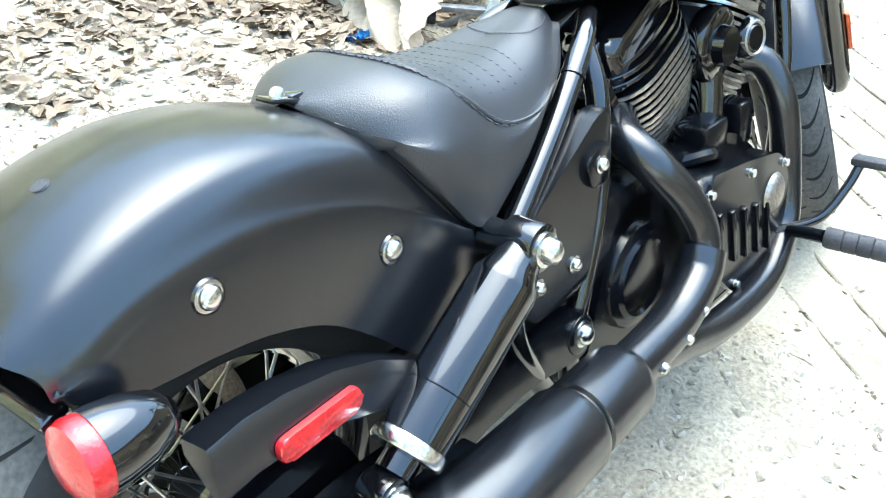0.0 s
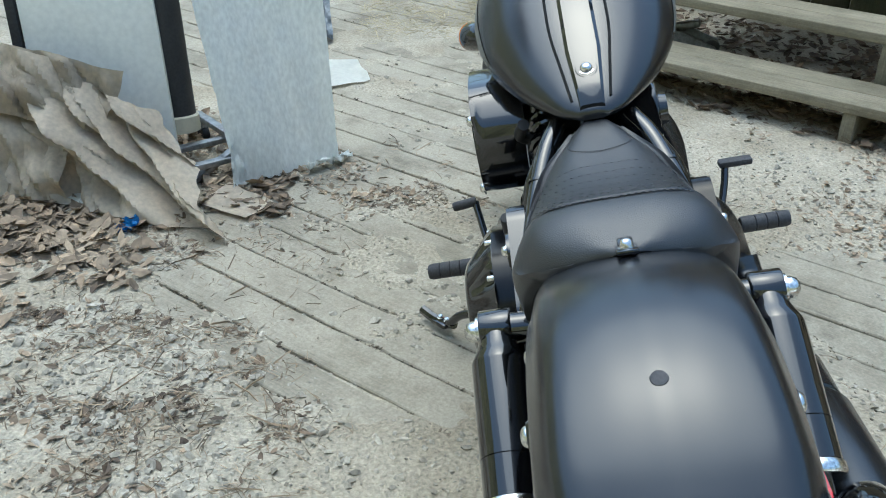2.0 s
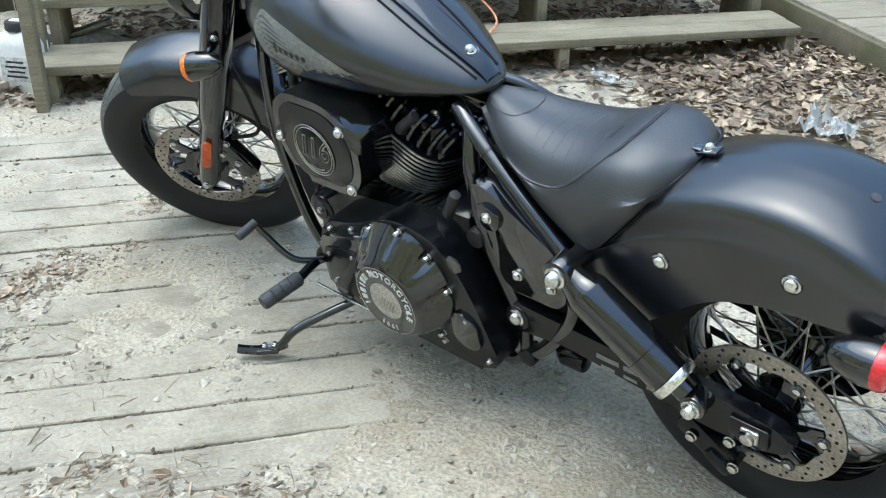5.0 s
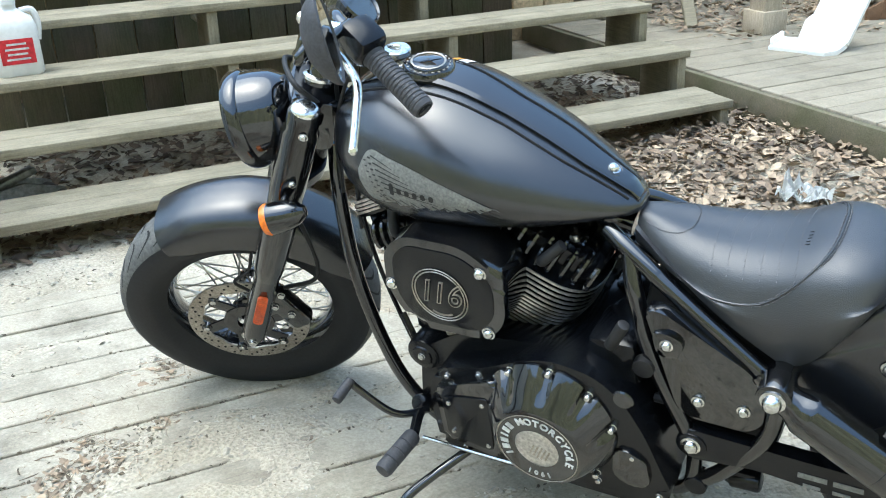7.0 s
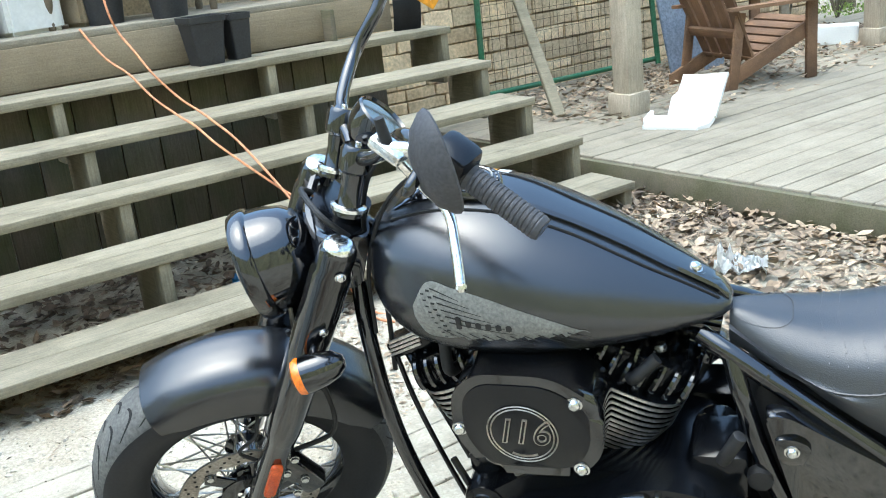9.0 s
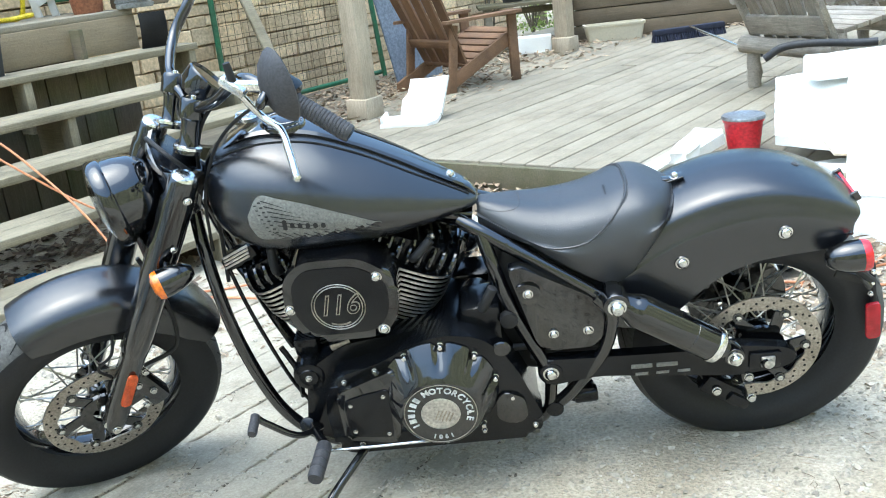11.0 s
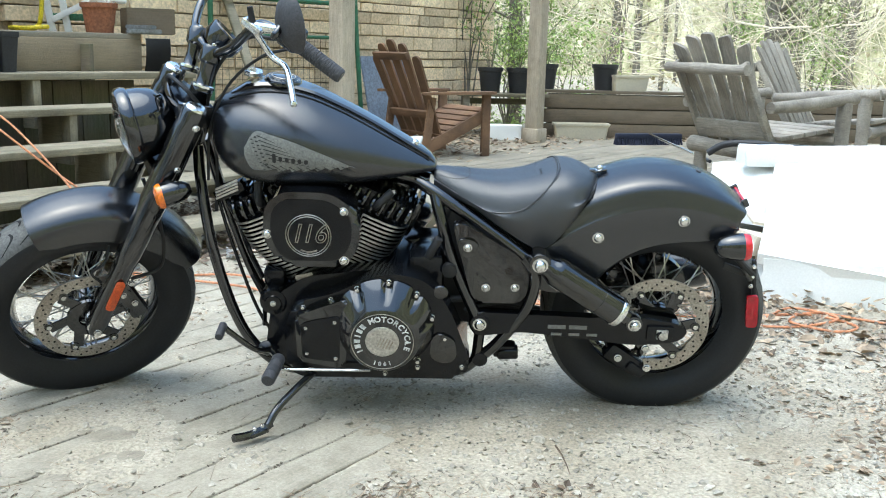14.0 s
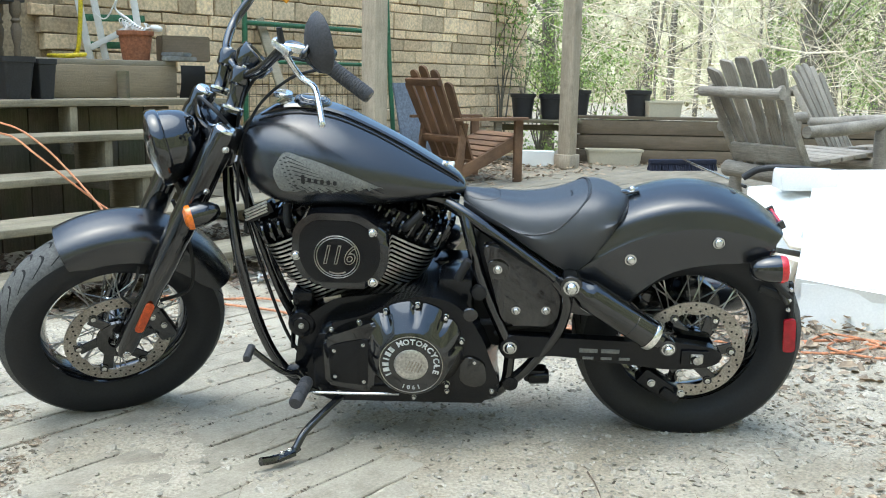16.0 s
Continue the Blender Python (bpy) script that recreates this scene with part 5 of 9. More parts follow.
    P("panel_rim", lathe([(0.030, 0.0), (0.034, 0.005), (0.038, 0.0)], 32, rm @ Matrix.Translation((0.127, 0.045, 0.312)) @ pose(0, 0, 0, 0, 90) @ Matrix.Diagonal((0.62, 1.1, 1, 1))), GLOSS, fp)
    fc = P("rocker_cap", lathe([(0.0, 0.03), (0.020, 0.03), (0.024, 0.026), (0.030, 0.028), (0.036, 0.020), (0.040, 0.0), (0.0, 0.0)], 32, Matrix.Translation((-0.285, 0.112, 0.60)) @ Vector((0.15, 1, 0.1)).to_track_quat("Z", "Y").to_matrix().to_4x4()), GLOSS, en, "round gloss black rocker cap")
    P("cap_ring", lathe([(0.024, 0.0275), (0.027, 0.0305), (0.030, 0.0285)], 32, Matrix.Translation((-0.285, 0.112, 0.60)) @ Vector((0.15, 1, 0.1)).to_track_quat("Z", "Y").to_matrix().to_4x4()), DISC, fc)
    P("intake", join(tube([(-0.26, 0.02, 0.62), (-0.165, 0.02, 0.60), (-0.07, 0.02, 0.62)], 0.028, 14), rod((-0.165, -0.14, 0.62), (-0.165, 0.10, 0.62), 0.055, bevel=0.01)), DARK, en)
    P("right_cover", join(rod((-0.165, 0.10, 0.62), (-0.165, 0.135, 0.62), 0.062, bevel=0.012), lathe([(0, 0.02), (0.03, 0.02), (0.034, 0.0)], 24, Matrix.Translation((-0.165, 0.132, 0.62)) @ pose(0, 0, 0, -90)), tube([(-0.165, 0.11, 0.57), (-0.15, 0.12, 0.48), (-0.14, 0.12, 0.42)], 0.03, 12)), GLOSS, en)
    # primary drive case
    prim = P("primary_case", plate_at([(-0.255, 0.205), (-0.262, 0.33), (-0.228, 0.415), (-0.12, 0.445), (-0.03, 0.492), (0.035, 0.512), (0.12, 0.498), (0.172, 0.452), (0.21, 0.38), (0.262, 0.235), (0.235, 0.185), (-0.22, 0.178)], -0.14, 0.075, 0.018, 0.03), CAST, None, "black primary drive case")
    P("front_cover", plate_at([(-0.222, 0.245), (-0.225, 0.385), (-0.16, 0.412), (-0.083, 0.442), (-0.072, 0.40), (-0.09, 0.235), (-0.11, 0.225)], -0.213, 0.028, 0.01, 0.014), GLOSS, prim)
    P("cover_panel", plate_at([(-0.208, 0.258), (-0.21, 0.365), (-0.16, 0.38), (-0.10, 0.392), (-0.105, 0.245)], -0.2405, 0.004, 0.002, 0.012), CAST, prim)
    for x, z in ((-0.195, 0.352), (-0.115, 0.372), (-0.195, 0.272), (-0.115, 0.258)):
        P("panel_screw", bolt((x, -0.244, z), 0.0042, 0.004), CHROME, prim)
    for x, z in ((-0.204, 0.402), (-0.128, 0.428), (0.187, 0.316), (0.112, 0.221), (0.236, 0.225), (-0.19, 0.205), (0.02, 0.198)):
        P("case_bolt", bolt((x, -0.2135, z), 0.0055, 0.010), CHROME, prim)
    # clutch cover: a deep bowl with a ring of bars and a plain bright medallion
    cc = Vector((0.018, -0.207, 0.337))
    at = Matrix.Translation(cc) @ ACROSS
    notches = [math.atan2(z - 0.357, x - 0.02) for x, z in ((-0.054, 0.465), (0.032, 0.487), (0.108, 0.453), (0.151, 0.383), (0.112, 0.245))]
    rings = []
    for h, r, lift in ((0.0, 0.140, 0.021), (0.012, 0.139, 0.020), (0.026, 0.130, 0.016), (0.046, 0.115, 0.008), (0.060, 0.103, 0.003), (0.068, 0.096, 0.001), (0.073, 0.090, 0.0), (0.0745, 0.086, 0.0), (0.0735, 0.084, 0.0), (0.0735, 0.05, 0.0), (0.0735, 0.004, 0.0)):
        ring = []
        for j in range(120):
            a = 2 * math.pi * j / 120
            dip = sum(math.exp(-(((a - q + math.pi) % (2 * math.pi) - math.pi) / 0.10) ** 4) for q in notches) * 0.016 * max(0.0, 1 - h / 0.06) ** 0.5
            ring.append(tuple(cc + Vector(((r - dip) * math.cos(a), -h, lift + (r - dip) * math.sin(a)))))
        rings.append(ring)
    dome = P("clutch_cover", loft(rings), GLOSS, prim, "gloss black domed clutch cover", 25)
    for x, z in ((-0.054, 0.465), (0.032, 0.487), (0.108, 0.453), (0.151, 0.383), (0.112, 0.245)):
        P("case_bolt", bolt((x, -0.2135, z), 0.0062, 0.018), CHROME, prim)
    P("lower_cover", plate_at([(0.145, 0.255), (0.15, 0.325), (0.175, 0.335), (0.215, 0.315), (0.222, 0.255), (0.19, 0.235)], -0.213, 0.010, 0.004, 0.014), GLOSS, prim)
    for x, z in ((-0.076, 0.337), (0.112, 0.337)):
        P("ring_stud", lathe([(0, 0.003), (0.004, 0.002), (0.0045, 0)], 10, Matrix.Translation((x * 0.72 + 0.005, -0.2805, z)) @ ACROSS), WHITE_INK, dome)
    P("cover_ring", lathe([(0.0835, 0.0742), (0.0848, 0.0752), (0.086, 0.0745)], 64, at), DISC, dome)
    def ring_glyph(ch, a, size, flip=1):
        """One raised character of the ring, standing at the angle a."""
        cu = bpy.data.curves.new("glyph", "FONT")
        cu.body, cu.size, cu.extrude, cu.align_x, cu.align_y, cu.offset = ch, size, 0.0007, "CENTER", "CENTER", 0.0006
        cu.resolution_u = 3
        tmp = bpy.data.objects.new("glyph", cu)
        scene.collection.objects.link(tmp)
        me = bpy.data.meshes.new_from_object(tmp.evaluated_get(bpy.context.evaluated_depsgraph_get()))
        g = bmesh.new()
        g.from_mesh(me)
        bpy.data.meshes.remove(me)
        bpy.data.objects.remove(tmp)
        bpy.data.curves.remove(cu)
        g.transform(at @ Matrix.Rotation(a - math.pi / 2, 4, "Z") @ Matrix.Translation((0, 0.0685, 0.0743)) @ Matrix.Rotation(0 if flip > 0 else math.pi, 4, "Z"))
        P("ring_letter", g, WHITE_INK, dome)

    for i in range(6):
        a = math.radians(207 - 13.5 * i)
        P("ring_bar", box((0.004, 0.011, 0.010, 0.004, 0.010, 0.011)[i], 0.0165, 0.0014, 0.0, at @ Matrix.Rotation(a - math.pi / 2, 4, "Z") @ Matrix.Translation((0, 0.0685, 0.0741))), WHITE_INK, dome)
    for i, ch in enumerate("MOTORCYCLE"):
        ring_glyph(ch, math.radians(115 - 14.6 * i), 0.0225)
    for i, ch in enumerate("1901"):
        ring_glyph(ch, math.radians(287 - 11.5 * i), 0.0165, 1)
    P("medallion", lathe([(0, 0.0775), (0.036, 0.0775), (0.042, 0.0765), (0.046, 0.0737)], 40, at), FINEDGE, dome, "plain bright round medallion")
    P("medallion_relief", join(*[box(0.004, 0.034 - 0.003 * abs(k - 2), 0.0016, 0.0006, at @ Matrix.Translation((-0.008 + 0.008 * k, -0.002 * k, 0.0780)) @ pose(0, 0, 0, 0, 0, -24)) for k in range(5)]), DISC, dome)
    # small round badge on the case and the upper shield
    P("case_badge", lathe([(0, 0.003), (0.018, 0.003), (0.021, 0.0)], 24, Matrix.Translation((0.172, -0.213, 0.457)) @ ACROSS), GLOSS, prim)
    P("starter_cover", join(rod((0.12, -0.02, 0.50), (0.13, -0.14, 0.50), 0.04, bevel=0.01), box(0.10, 0.12, 0.12, 0.02, pose(0.13, -0.10, 0.48))), CAST, prim)
    P("dipstick", join(rod((0.135, -0.17, 0.54), (0.165, -0.17, 0.60), 0.012, bevel=0.003), lathe([(0.0, 0.02), (0.02, 0.018), (0.022, 0.0)], 20, Matrix.Translation((0.195, -0.15, 0.50)) @ ACROSS)), DARK, prim)
    # front regulator and pulley
    P("oil_filter", join(rod((-0.297, -0.06, 0.385), (-0.297, -0.165, 0.385), 0.040, bevel=0.008), lathe([(0, 0.003), (0.022, 0.003), (0.024, 0.0)], 20, Matrix.Translation((-0.297, -0.165, 0.385)) @ ACROSS)), CAST, None)
    P("filter_bolt", bolt((-0.297, -0.168, 0.385), 0.007, 0.006), CHROME, None)
    P("engine_hose", tube([(-0.44, -0.05, 0.66), (-0.40, -0.08, 0.60), (-0.38, -0.06, 0.50), (-0.34, -0.08, 0.42)], 0.008, 8), CAST, en)
    P("engine_hose", tube([(-0.36, -0.12, 0.45), (-0.33, -0.13, 0.38), (-0.34, -0.10, 0.28)], 0.007, 8), CAST, en)
    P("engine_hose", tube([(-0.46, -0.06, 0.68), (-0.42, -0.09, 0.54), (-0.36, -0.10, 0.34), (-0.30, -0.12, 0.24)], 0.005, 8), CAST, en)
    P("engine_bracket", box(0.09, 0.05, 0.035, 0.006, pose(-0.42, -0.05, 0.68, 0, -25)), CAST, en)
    P("engine_bracket", box(0.06, 0.06, 0.05, 0.01, pose(-0.30, -0.09, 0.44)), CAST, en)
    for k in range(4):
        P("regulator_fin", box(0.07, 0.004, 0.006, 0.001, pose(-0.425, -0.078, 0.675 + 0.009 * k, 0, -25)), FINEDGE, en)
    P("nameplate", join(box(0.05, 0.003, 0.016, 0.001, pose(-0.209, -0.152, 0.464, 0, -14))), DISC, None)
    # air cleaner
    ac = P("air_cleaner", plate_at([(-0.303, 0.605), (-0.295, 0.70), (-0.248, 0.742), (-0.118, 0.742), (-0.042, 0.684), (-0.046, 0.585), (-0.09, 0.530), (-0.255, 0.525)], -0.12, 0.10, 0.022, 0.035, 4), GLOSS, None, "gloss black air cleaner cover")
    P("cover_groove", plate_at([(-0.283, 0.612), (-0.276, 0.69), (-0.242, 0.722), (-0.128, 0.722), (-0.064, 0.676), (-0.068, 0.594), (-0.102, 0.548), (-0.248, 0.545)], -0.2195, 0.0025, 0.002, 0.03, 2), CAST, ac)
    for x, z in ((-0.086, 0.690), (-0.087, 0.549), (-0.29, 0.622)):
        P("cover_bolt", bolt((x, -0.219, z), 0.0105, 0.012, (0, -1, 0), True), CHROME, ac)
    bc = Matrix.Translation((-0.180, -0.222, 0.621)) @ ACROSS
    bd = P("badge", lathe([(0, 0.002), (0.058, 0.002), (0.062, 0.0)], 48, bc), CAST, ac, "round engine badge")
    for r in (0.060, 0.054):
        P("badge_ring", lathe([(r - 0.0014, 0.0022), (r, 0.0036), (r + 0.0014, 0.0022)], 48, bc), DISC, bd)
    for i, ch in enumerate("116"):
        for edge, lift, mat, nm in ((0.0017, 0.0030, DISC, "badge_outline"), (-0.0012, 0.0040, CAST, "badge_digit")):
            cu = bpy.data.curves.new("digit", "FONT")
            cu.body, cu.size, cu.extrude, cu.align_x, cu.align_y, cu.shear, cu.offset = ch, 0.080, 0.0015, "CENTER", "CENTER", 0.28, edge
            tmp = bpy.data.objects.new("digit", cu)
            scene.collection.objects.link(tmp)
            me = bpy.data.meshes.new_from_object(tmp.evaluated_get(bpy.context.evaluated_depsgraph_get()))
            b = bmesh.new()
            b.from_mesh(me)
            bpy.data.meshes.remove(me)
            bpy.data.objects.remove(tmp)
            bpy.data.curves.remove(cu)
            b.transform(bc @ Matrix.Translation((0.002 + (-0.034, -0.006, 0.028)[i], 0.004, lift)) @ Matrix.Diagonal((0.80, 0.92, 1, 1)))
            P(nm, b, mat, bd)
    for k in range(9):
        P("badge_bar", box(0.006, 0.004, 0.001, 0, bc @ Matrix.Rotation(math.radians(-24 + 6 * k), 4, "Z") @ Matrix.Translation((0, -0.047, 0.0026))), DISC, bd)
    # right side case
    rc = P("right_case", mirrored(plate_at([(-0.30, 0.22), (-0.315, 0.36), (-0.27, 0.42), (-0.13, 0.45), (0.0, 0.47), (0.035, 0.43), (-0.02, 0.31), (-0.12, 0.215), (-0.2, 0.20)], -0.13, 0.075, 0.02, 0.03, 4)), CAST, en)
    for k in range(5):
        P("case_rib", box(0.012, 0.012, 0.10, 0.003, pose(-0.23 + 0.045 * k, 0.206, 0.30 + 0.012 * k, 0, 12)), CAST, rc)
    P("right_medallion", lathe([(0, 0.010), (0.026, 0.010), (0.032, 0.006), (0.036, 0.0)], 32, Matrix.Translation((-0.248, 0.205, 0.352)) @ pose(0, 0, 0, -90)), DISC, rc)
    for x, z in ((-0.285, 0.395), (-0.15, 0.425), (-0.01, 0.44), (-0.03, 0.325), (-0.12, 0.235), (-0.27, 0.235)):
        P("case_bolt", bolt((x, 0.203, z), 0.007, 0.010, (0, 1, 0)), CHROME, rc)
    P("sprocket_cover", join(rod((0.12, 0.12, 0.35), (0.12, 0.165, 0.35), 0.085, bevel=0.014), box(0.16, 0.10, 0.14, 0.02, pose(0.13, 0.10, 0.43)), lathe([(0.055, 0.0), (0.060, 0.006), (0.066, 0.0)], 40, Matrix.Translation((0.12, 0.165, 0.35)) @ pose(0, 0, 0, -90))), CAST, en)
    P("tappet_block", box(0.08, 0.06, 0.06, 0.01, pose(-0.10, 0.14, 0.49)), CAST, en)
    P("tappet_block", box(0.05, 0.05, 0.08, 0.01, pose(-0.24, 0.13, 0.47)), CAST, en)
    P("oil_line", join(tube([(-0.02, 0.13, 0.47), (-0.06, 0.17, 0.48), (-0.12, 0.16, 0.46)], 0.012, 8)), CAST, en)
    return en


build_engine()


# -- exhaust --
def build_exhaust():
    ex = P("exhaust", tube([(0.05, 0.08, 0.565), (0.105, 0.125, 0.556), (0.108, 0.172, 0.525), (0.072, 0.204, 0.466), (0.05, 0.222, 0.40), (0.085, 0.232, 0.348), (0.175, 0.24, 0.318), (0.30, 0.244, 0.314)], 0.029, 20), SATIN, None, "satin black exhaust system")
    P("front_header", tube([(-0.29, 0.08, 0.56), (-0.325, 0.135, 0.55), (-0.335, 0.172, 0.48), (-0.345, 0.185, 0.36), (-0.32, 0.20, 0.26), (-0.20, 0.22, 0.205), (0.0, 0.23, 0.22), (0.16, 0.236, 0.27), (0.28, 0.245, 0.30)], 0.027, 18), SATIN, ex)
    P("heat_shield", tube([(0.056, 0.230, 0.385), (0.085, 0.236, 0.352), (0.175, 0.244, 0.322), (0.31, 0.248, 0.316)], 0.0345, 18), SATIN, ex)
    up = lambda a, b: Matrix.Translation(a) @ (Vector(b) - Vector(a)).to_track_quat("Z", "Y").to_matrix().to_4x4()  # noqa: E731
    m = up((0.30, 0.250, 0.314), (1.03, 0.272, 0.322))
    P("muffler", lathe([(0, 0), (0.038, 0.0), (0.050, 0.015), (0.054, 0.03), (0.054, 0.125), (0.049, 0.128), (0.049, 0.135), (0.056, 0.138), (0.060, 0.15), (0.062, 0.30), (0.062, 0.66), (0.058, 0.70), (0.046, 0.725), (0.040, 0.73), (0.036, 0.72), (0.0, 0.68)], 48, m), SATIN, ex, "long satin black muffler")
    for x, y, z in ((0.13, 0.270, 0.332), (0.185, 0.276, 0.315), (0.26, 0.280, 0.312)):
        P("shield_screw", bolt((x, y, z), 0.007, 0.008, (0, 1, -0.2)), CHROME, ex)
    P("muffler_bracket", box(0.10, 0.05, 0.02, 0.004, pose(0.60, 0.20, 0.33)), CAST, ex)


build_exhaust()


# -- controls --
def build_controls():
    for y in (-1, 1):
        px, py, pz = (-0.262, y * 0.295, 0.285)
        peg = P("foot_peg", lathe([(0, 0), (0.016, 0), (0.0185, 0.006), (0.0185, 0.028), (0.0165, 0.03), (0.0185, 0.032), (0.0185, 0.052), (0.0165, 0.054), (0.0185, 0.056), (0.0185, 0.076), (0.0165, 0.078), (0.0185, 0.08), (0.0185, 0.10), (0.016, 0.107), (0, 0.108)], 20, Matrix.Translation((px, py, pz)) @ Vector((-0.12, y, -0.06)).to_track_quat("Z", "Y").to_matrix().to_4x4()), GRIP, None, "ribbed rubber foot peg")
        P("peg_mount", join(tube([(-0.32, y * 0.13, 0.22), (-0.30, y * 0.21, 0.26), (px, py, pz)], 0.0115, 10), rod((-0.32, y * 0.12, 0.20), (-0.325, y * 0.18, 0.25), 0.02, bevel=0.004)), CAST, peg)
    sh = P("shift_lever", tube([(-0.285, -0.20, 0.262), (-0.33, -0.255, 0.285), (-0.39, -0.275, 0.345), (-0.412, -0.28, 0.372)], 0.0085, 10), GLOSS, None, "black shift lever")
    P("shift_rubber", lathe([(0, 0), (0.011, 0), (0.0115, 0.05), (0.010, 0.056), (0, 0.057)], 16, Matrix.Translation((-0.412, -0.278, 0.374)) @ Vector((0, -1, -0.12)).to_track_quat("Z", "Y").to_matrix().to_4x4()), GRIP, sh)
    P("shift_rod", tube([(-0.285, -0.238, 0.214), (-0.15, -0.238, 0.216), (-0.02, -0.236, 0.218)], 0.0042, 8), CHROME, sh)
    br = P("brake_pedal", tube([(-0.285, 0.20, 0.262), (-0.325, 0.26, 0.285), (-0.37, 0.285, 0.33), (-0.398, 0.295, 0.366)], 0.0085, 10), GLOSS, None, "black brake pedal")
    P("pedal_pad", box(0.03, 0.075, 0.016, 0.006, pose(-0.400, 0.318, 0.374)), GRIP, br)
    st = P("side_stand", tube([(-0.12, -0.115, 0.20), (-0.17, -0.19, 0.195), (-0.255, -0.335, 0.165), (-0.285, -0.385, 0.128)], 0.0105, 12), GLOSS, None, "black side stand")
    P("stand_foot", join(tube([(-0.278, -0.375, 0.128), (-0.305, -0.40, 0.118), (-0.335, -0.43, 0.122), (-0.362, -0.455, 0.132)], 0.012, 8), box(0.055, 0.036, 0.012, 0.004, Matrix.Translation((-0.31, -0.405, 0.118)) @ pose(0, 0, 0, -13, 0, 40))), GLOSS, st)
    for k in (0, 1):
        P("stand_bolt", bolt((-0.298 - 0.018 * k, -0.393 - 0.016 * k, 0.128), 0.006, 0.008, (0, 0.2, 1)), CHROME, st)
    P("stand_spring", tube([(-0.13, -0.12, 0.19), (-0.18, -0.205, 0.185), (-0.21, -0.255, 0.18)], 0.006, 8), DARK, st)


build_controls()


# -- fork, front fender, lights --
def along(d, k):
    """A point beside the steering axis, in the straight-ahead frame: k metres up from the axle's level."""
    return Vector((-0.867, 0, 0.340)) + AXIS_DIR * k + Vector((0, d, 0))


def build_front():
    fk = F("triple_clamp", join(plate(rounded([(-0.028, -0.118), (0.02, -0.118), (0.075, -0.04), (0.075, 0.04), (0.02, 0.118), (-0.028, 0.118)], 0.02), 0.026, 0.006, Matrix.Translation(along(0, 0.662)) @ pose(0, 0, 0, 0, 28)), plate(rounded([(-0.028, -0.118), (0.02, -0.118), (0.075, -0.04), (0.075, 0.04), (0.02, 0.118), (-0.028, 0.118)], 0.02), 0.026, 0.006, Matrix.Translation(along(0, 0.47)) @ pose(0, 0, 0, 0, 28)), rod(along(0, 0.46) + Vector((0.05, 0, 0)), along(0, 0.70) + Vector((0.05, 0, 0)), 0.03)), CAST, None, "black triple clamp")
    for y in (-0.114, 0.114):
        leg = F("fork_leg", lathe([(0, -0.055), (0.020, -0.055), (0.026, -0.045), (0.030, -0.02), (0.0305, 0.03), (0.0305, 0.20), (0.032, 0.205), (0.036, 0.24), (0.0375, 0.30), (0.0375, 0.655), (0.033, 0.665), (0.033, 0.703), (0.028, 0.711), (0, 0.713)], 36, Matrix.Translation(along(y, 0)) @ AXIS_DIR.to_track_quat("Z", "Y").to_matrix().to_4x4()), GLOSS, None, "gloss black covered fork leg")
        F("fork_cap", lathe([(0, 0.720), (0.018, 0.720), (0.026, 0.716), (0.0295, 0.708), (0.0295, 0.700), (0, 0.700)], 28, Matrix.Translation(along(y, 0)) @ AXIS_DIR.to_track_quat("Z", "Y").to_matrix().to_4x4()), ALLOY, leg, "bright fork cap")
        s = -1 if y < 0 else 1
        for k in (0.669, 0.538):
            F("fork_bolt", bolt(along(y + s * 0.036, k) + Vector((0.006, 0, 0)), 0.0075, 0.008, (-0.1, s, 0), True), CHROME, leg)
        F("fork_reflector", plate(rounded([(-0.012, -0.05), (0.012, -0.05), (0.012, 0.05), (-0.012, 0.05)], 0.009), 0.008, 0.002, Matrix.Translation(along(y + s * 0.0305, 0.105)) @ pose(0, 0, 0, 0, 28) @ pose(0, 0, 0, 90 if s < 0 else -90)), AMBER_DULL, leg, "orange reflector on the fork")
        F("axle_bolt", bolt(along(y + s * 0.028, -0.034), 0.009, 0.008, (0, s, 0)), CHROME, leg)
        c = along(y + s * 0.086, 0.497) + Vector((-0.013, 0, 0))
        sig = F("front_turn_signal", join(lathe([(0, -0.062), (0.012, -0.06), (0.024, -0.045), (0.031, -0.022), (0.034, 0.0), (0.034, 0.014), (0, 0.014)], 28, Matrix.Translation(c) @ Vector((-1, 0, -0.1)).to_track_quat("Z", "Y").to_matrix().to_4x4()), rod(along(y + s * 0.03, 0.50), c, 0.009)), GLOSS, None, "black bullet turn signal with an amber lens")
        F("lens", lathe([(0.0335, 0.0), (0.034, 0.006), (0.031, 0.014), (0.018, 0.020), (0, 0.021), (0, 0)], 28, Matrix.Translation(c + Vector((-0.014, 0, -0.001))) @ Vector((-1, 0, -0.1)).to_track_quat("Z", "Y").to_matrix().to_4x4()), AMBER, sig)
    F("axle", rod((FRONT_C[0], -0.13, FRONT_C[2]), (FRONT_C[0], 0.13, FRONT_C[2]), 0.014), CHROME)
    cal = F("front_caliper", join(box(0.055, 0.05, 0.135, 0.014, pose(FRONT_C[0] + 0.118, -0.092, FRONT_C[2] + 0.045, 0, -20)), box(0.07, 0.02, 0.05, 0.006, pose(FRONT_C[0] + 0.085, -0.105, FRONT_C[2] + 0.07, 0, -20))), GLOSS, None, "black front brake caliper")
    for k in range(4):
        F("caliper_bolt", bolt((FRONT_C[0] + 0.10 + 0.028 * (k % 2), -0.118, FRONT_C[2] + 0.005 + 0.038 * k), 0.0075, 0.008), CHROME, cal)
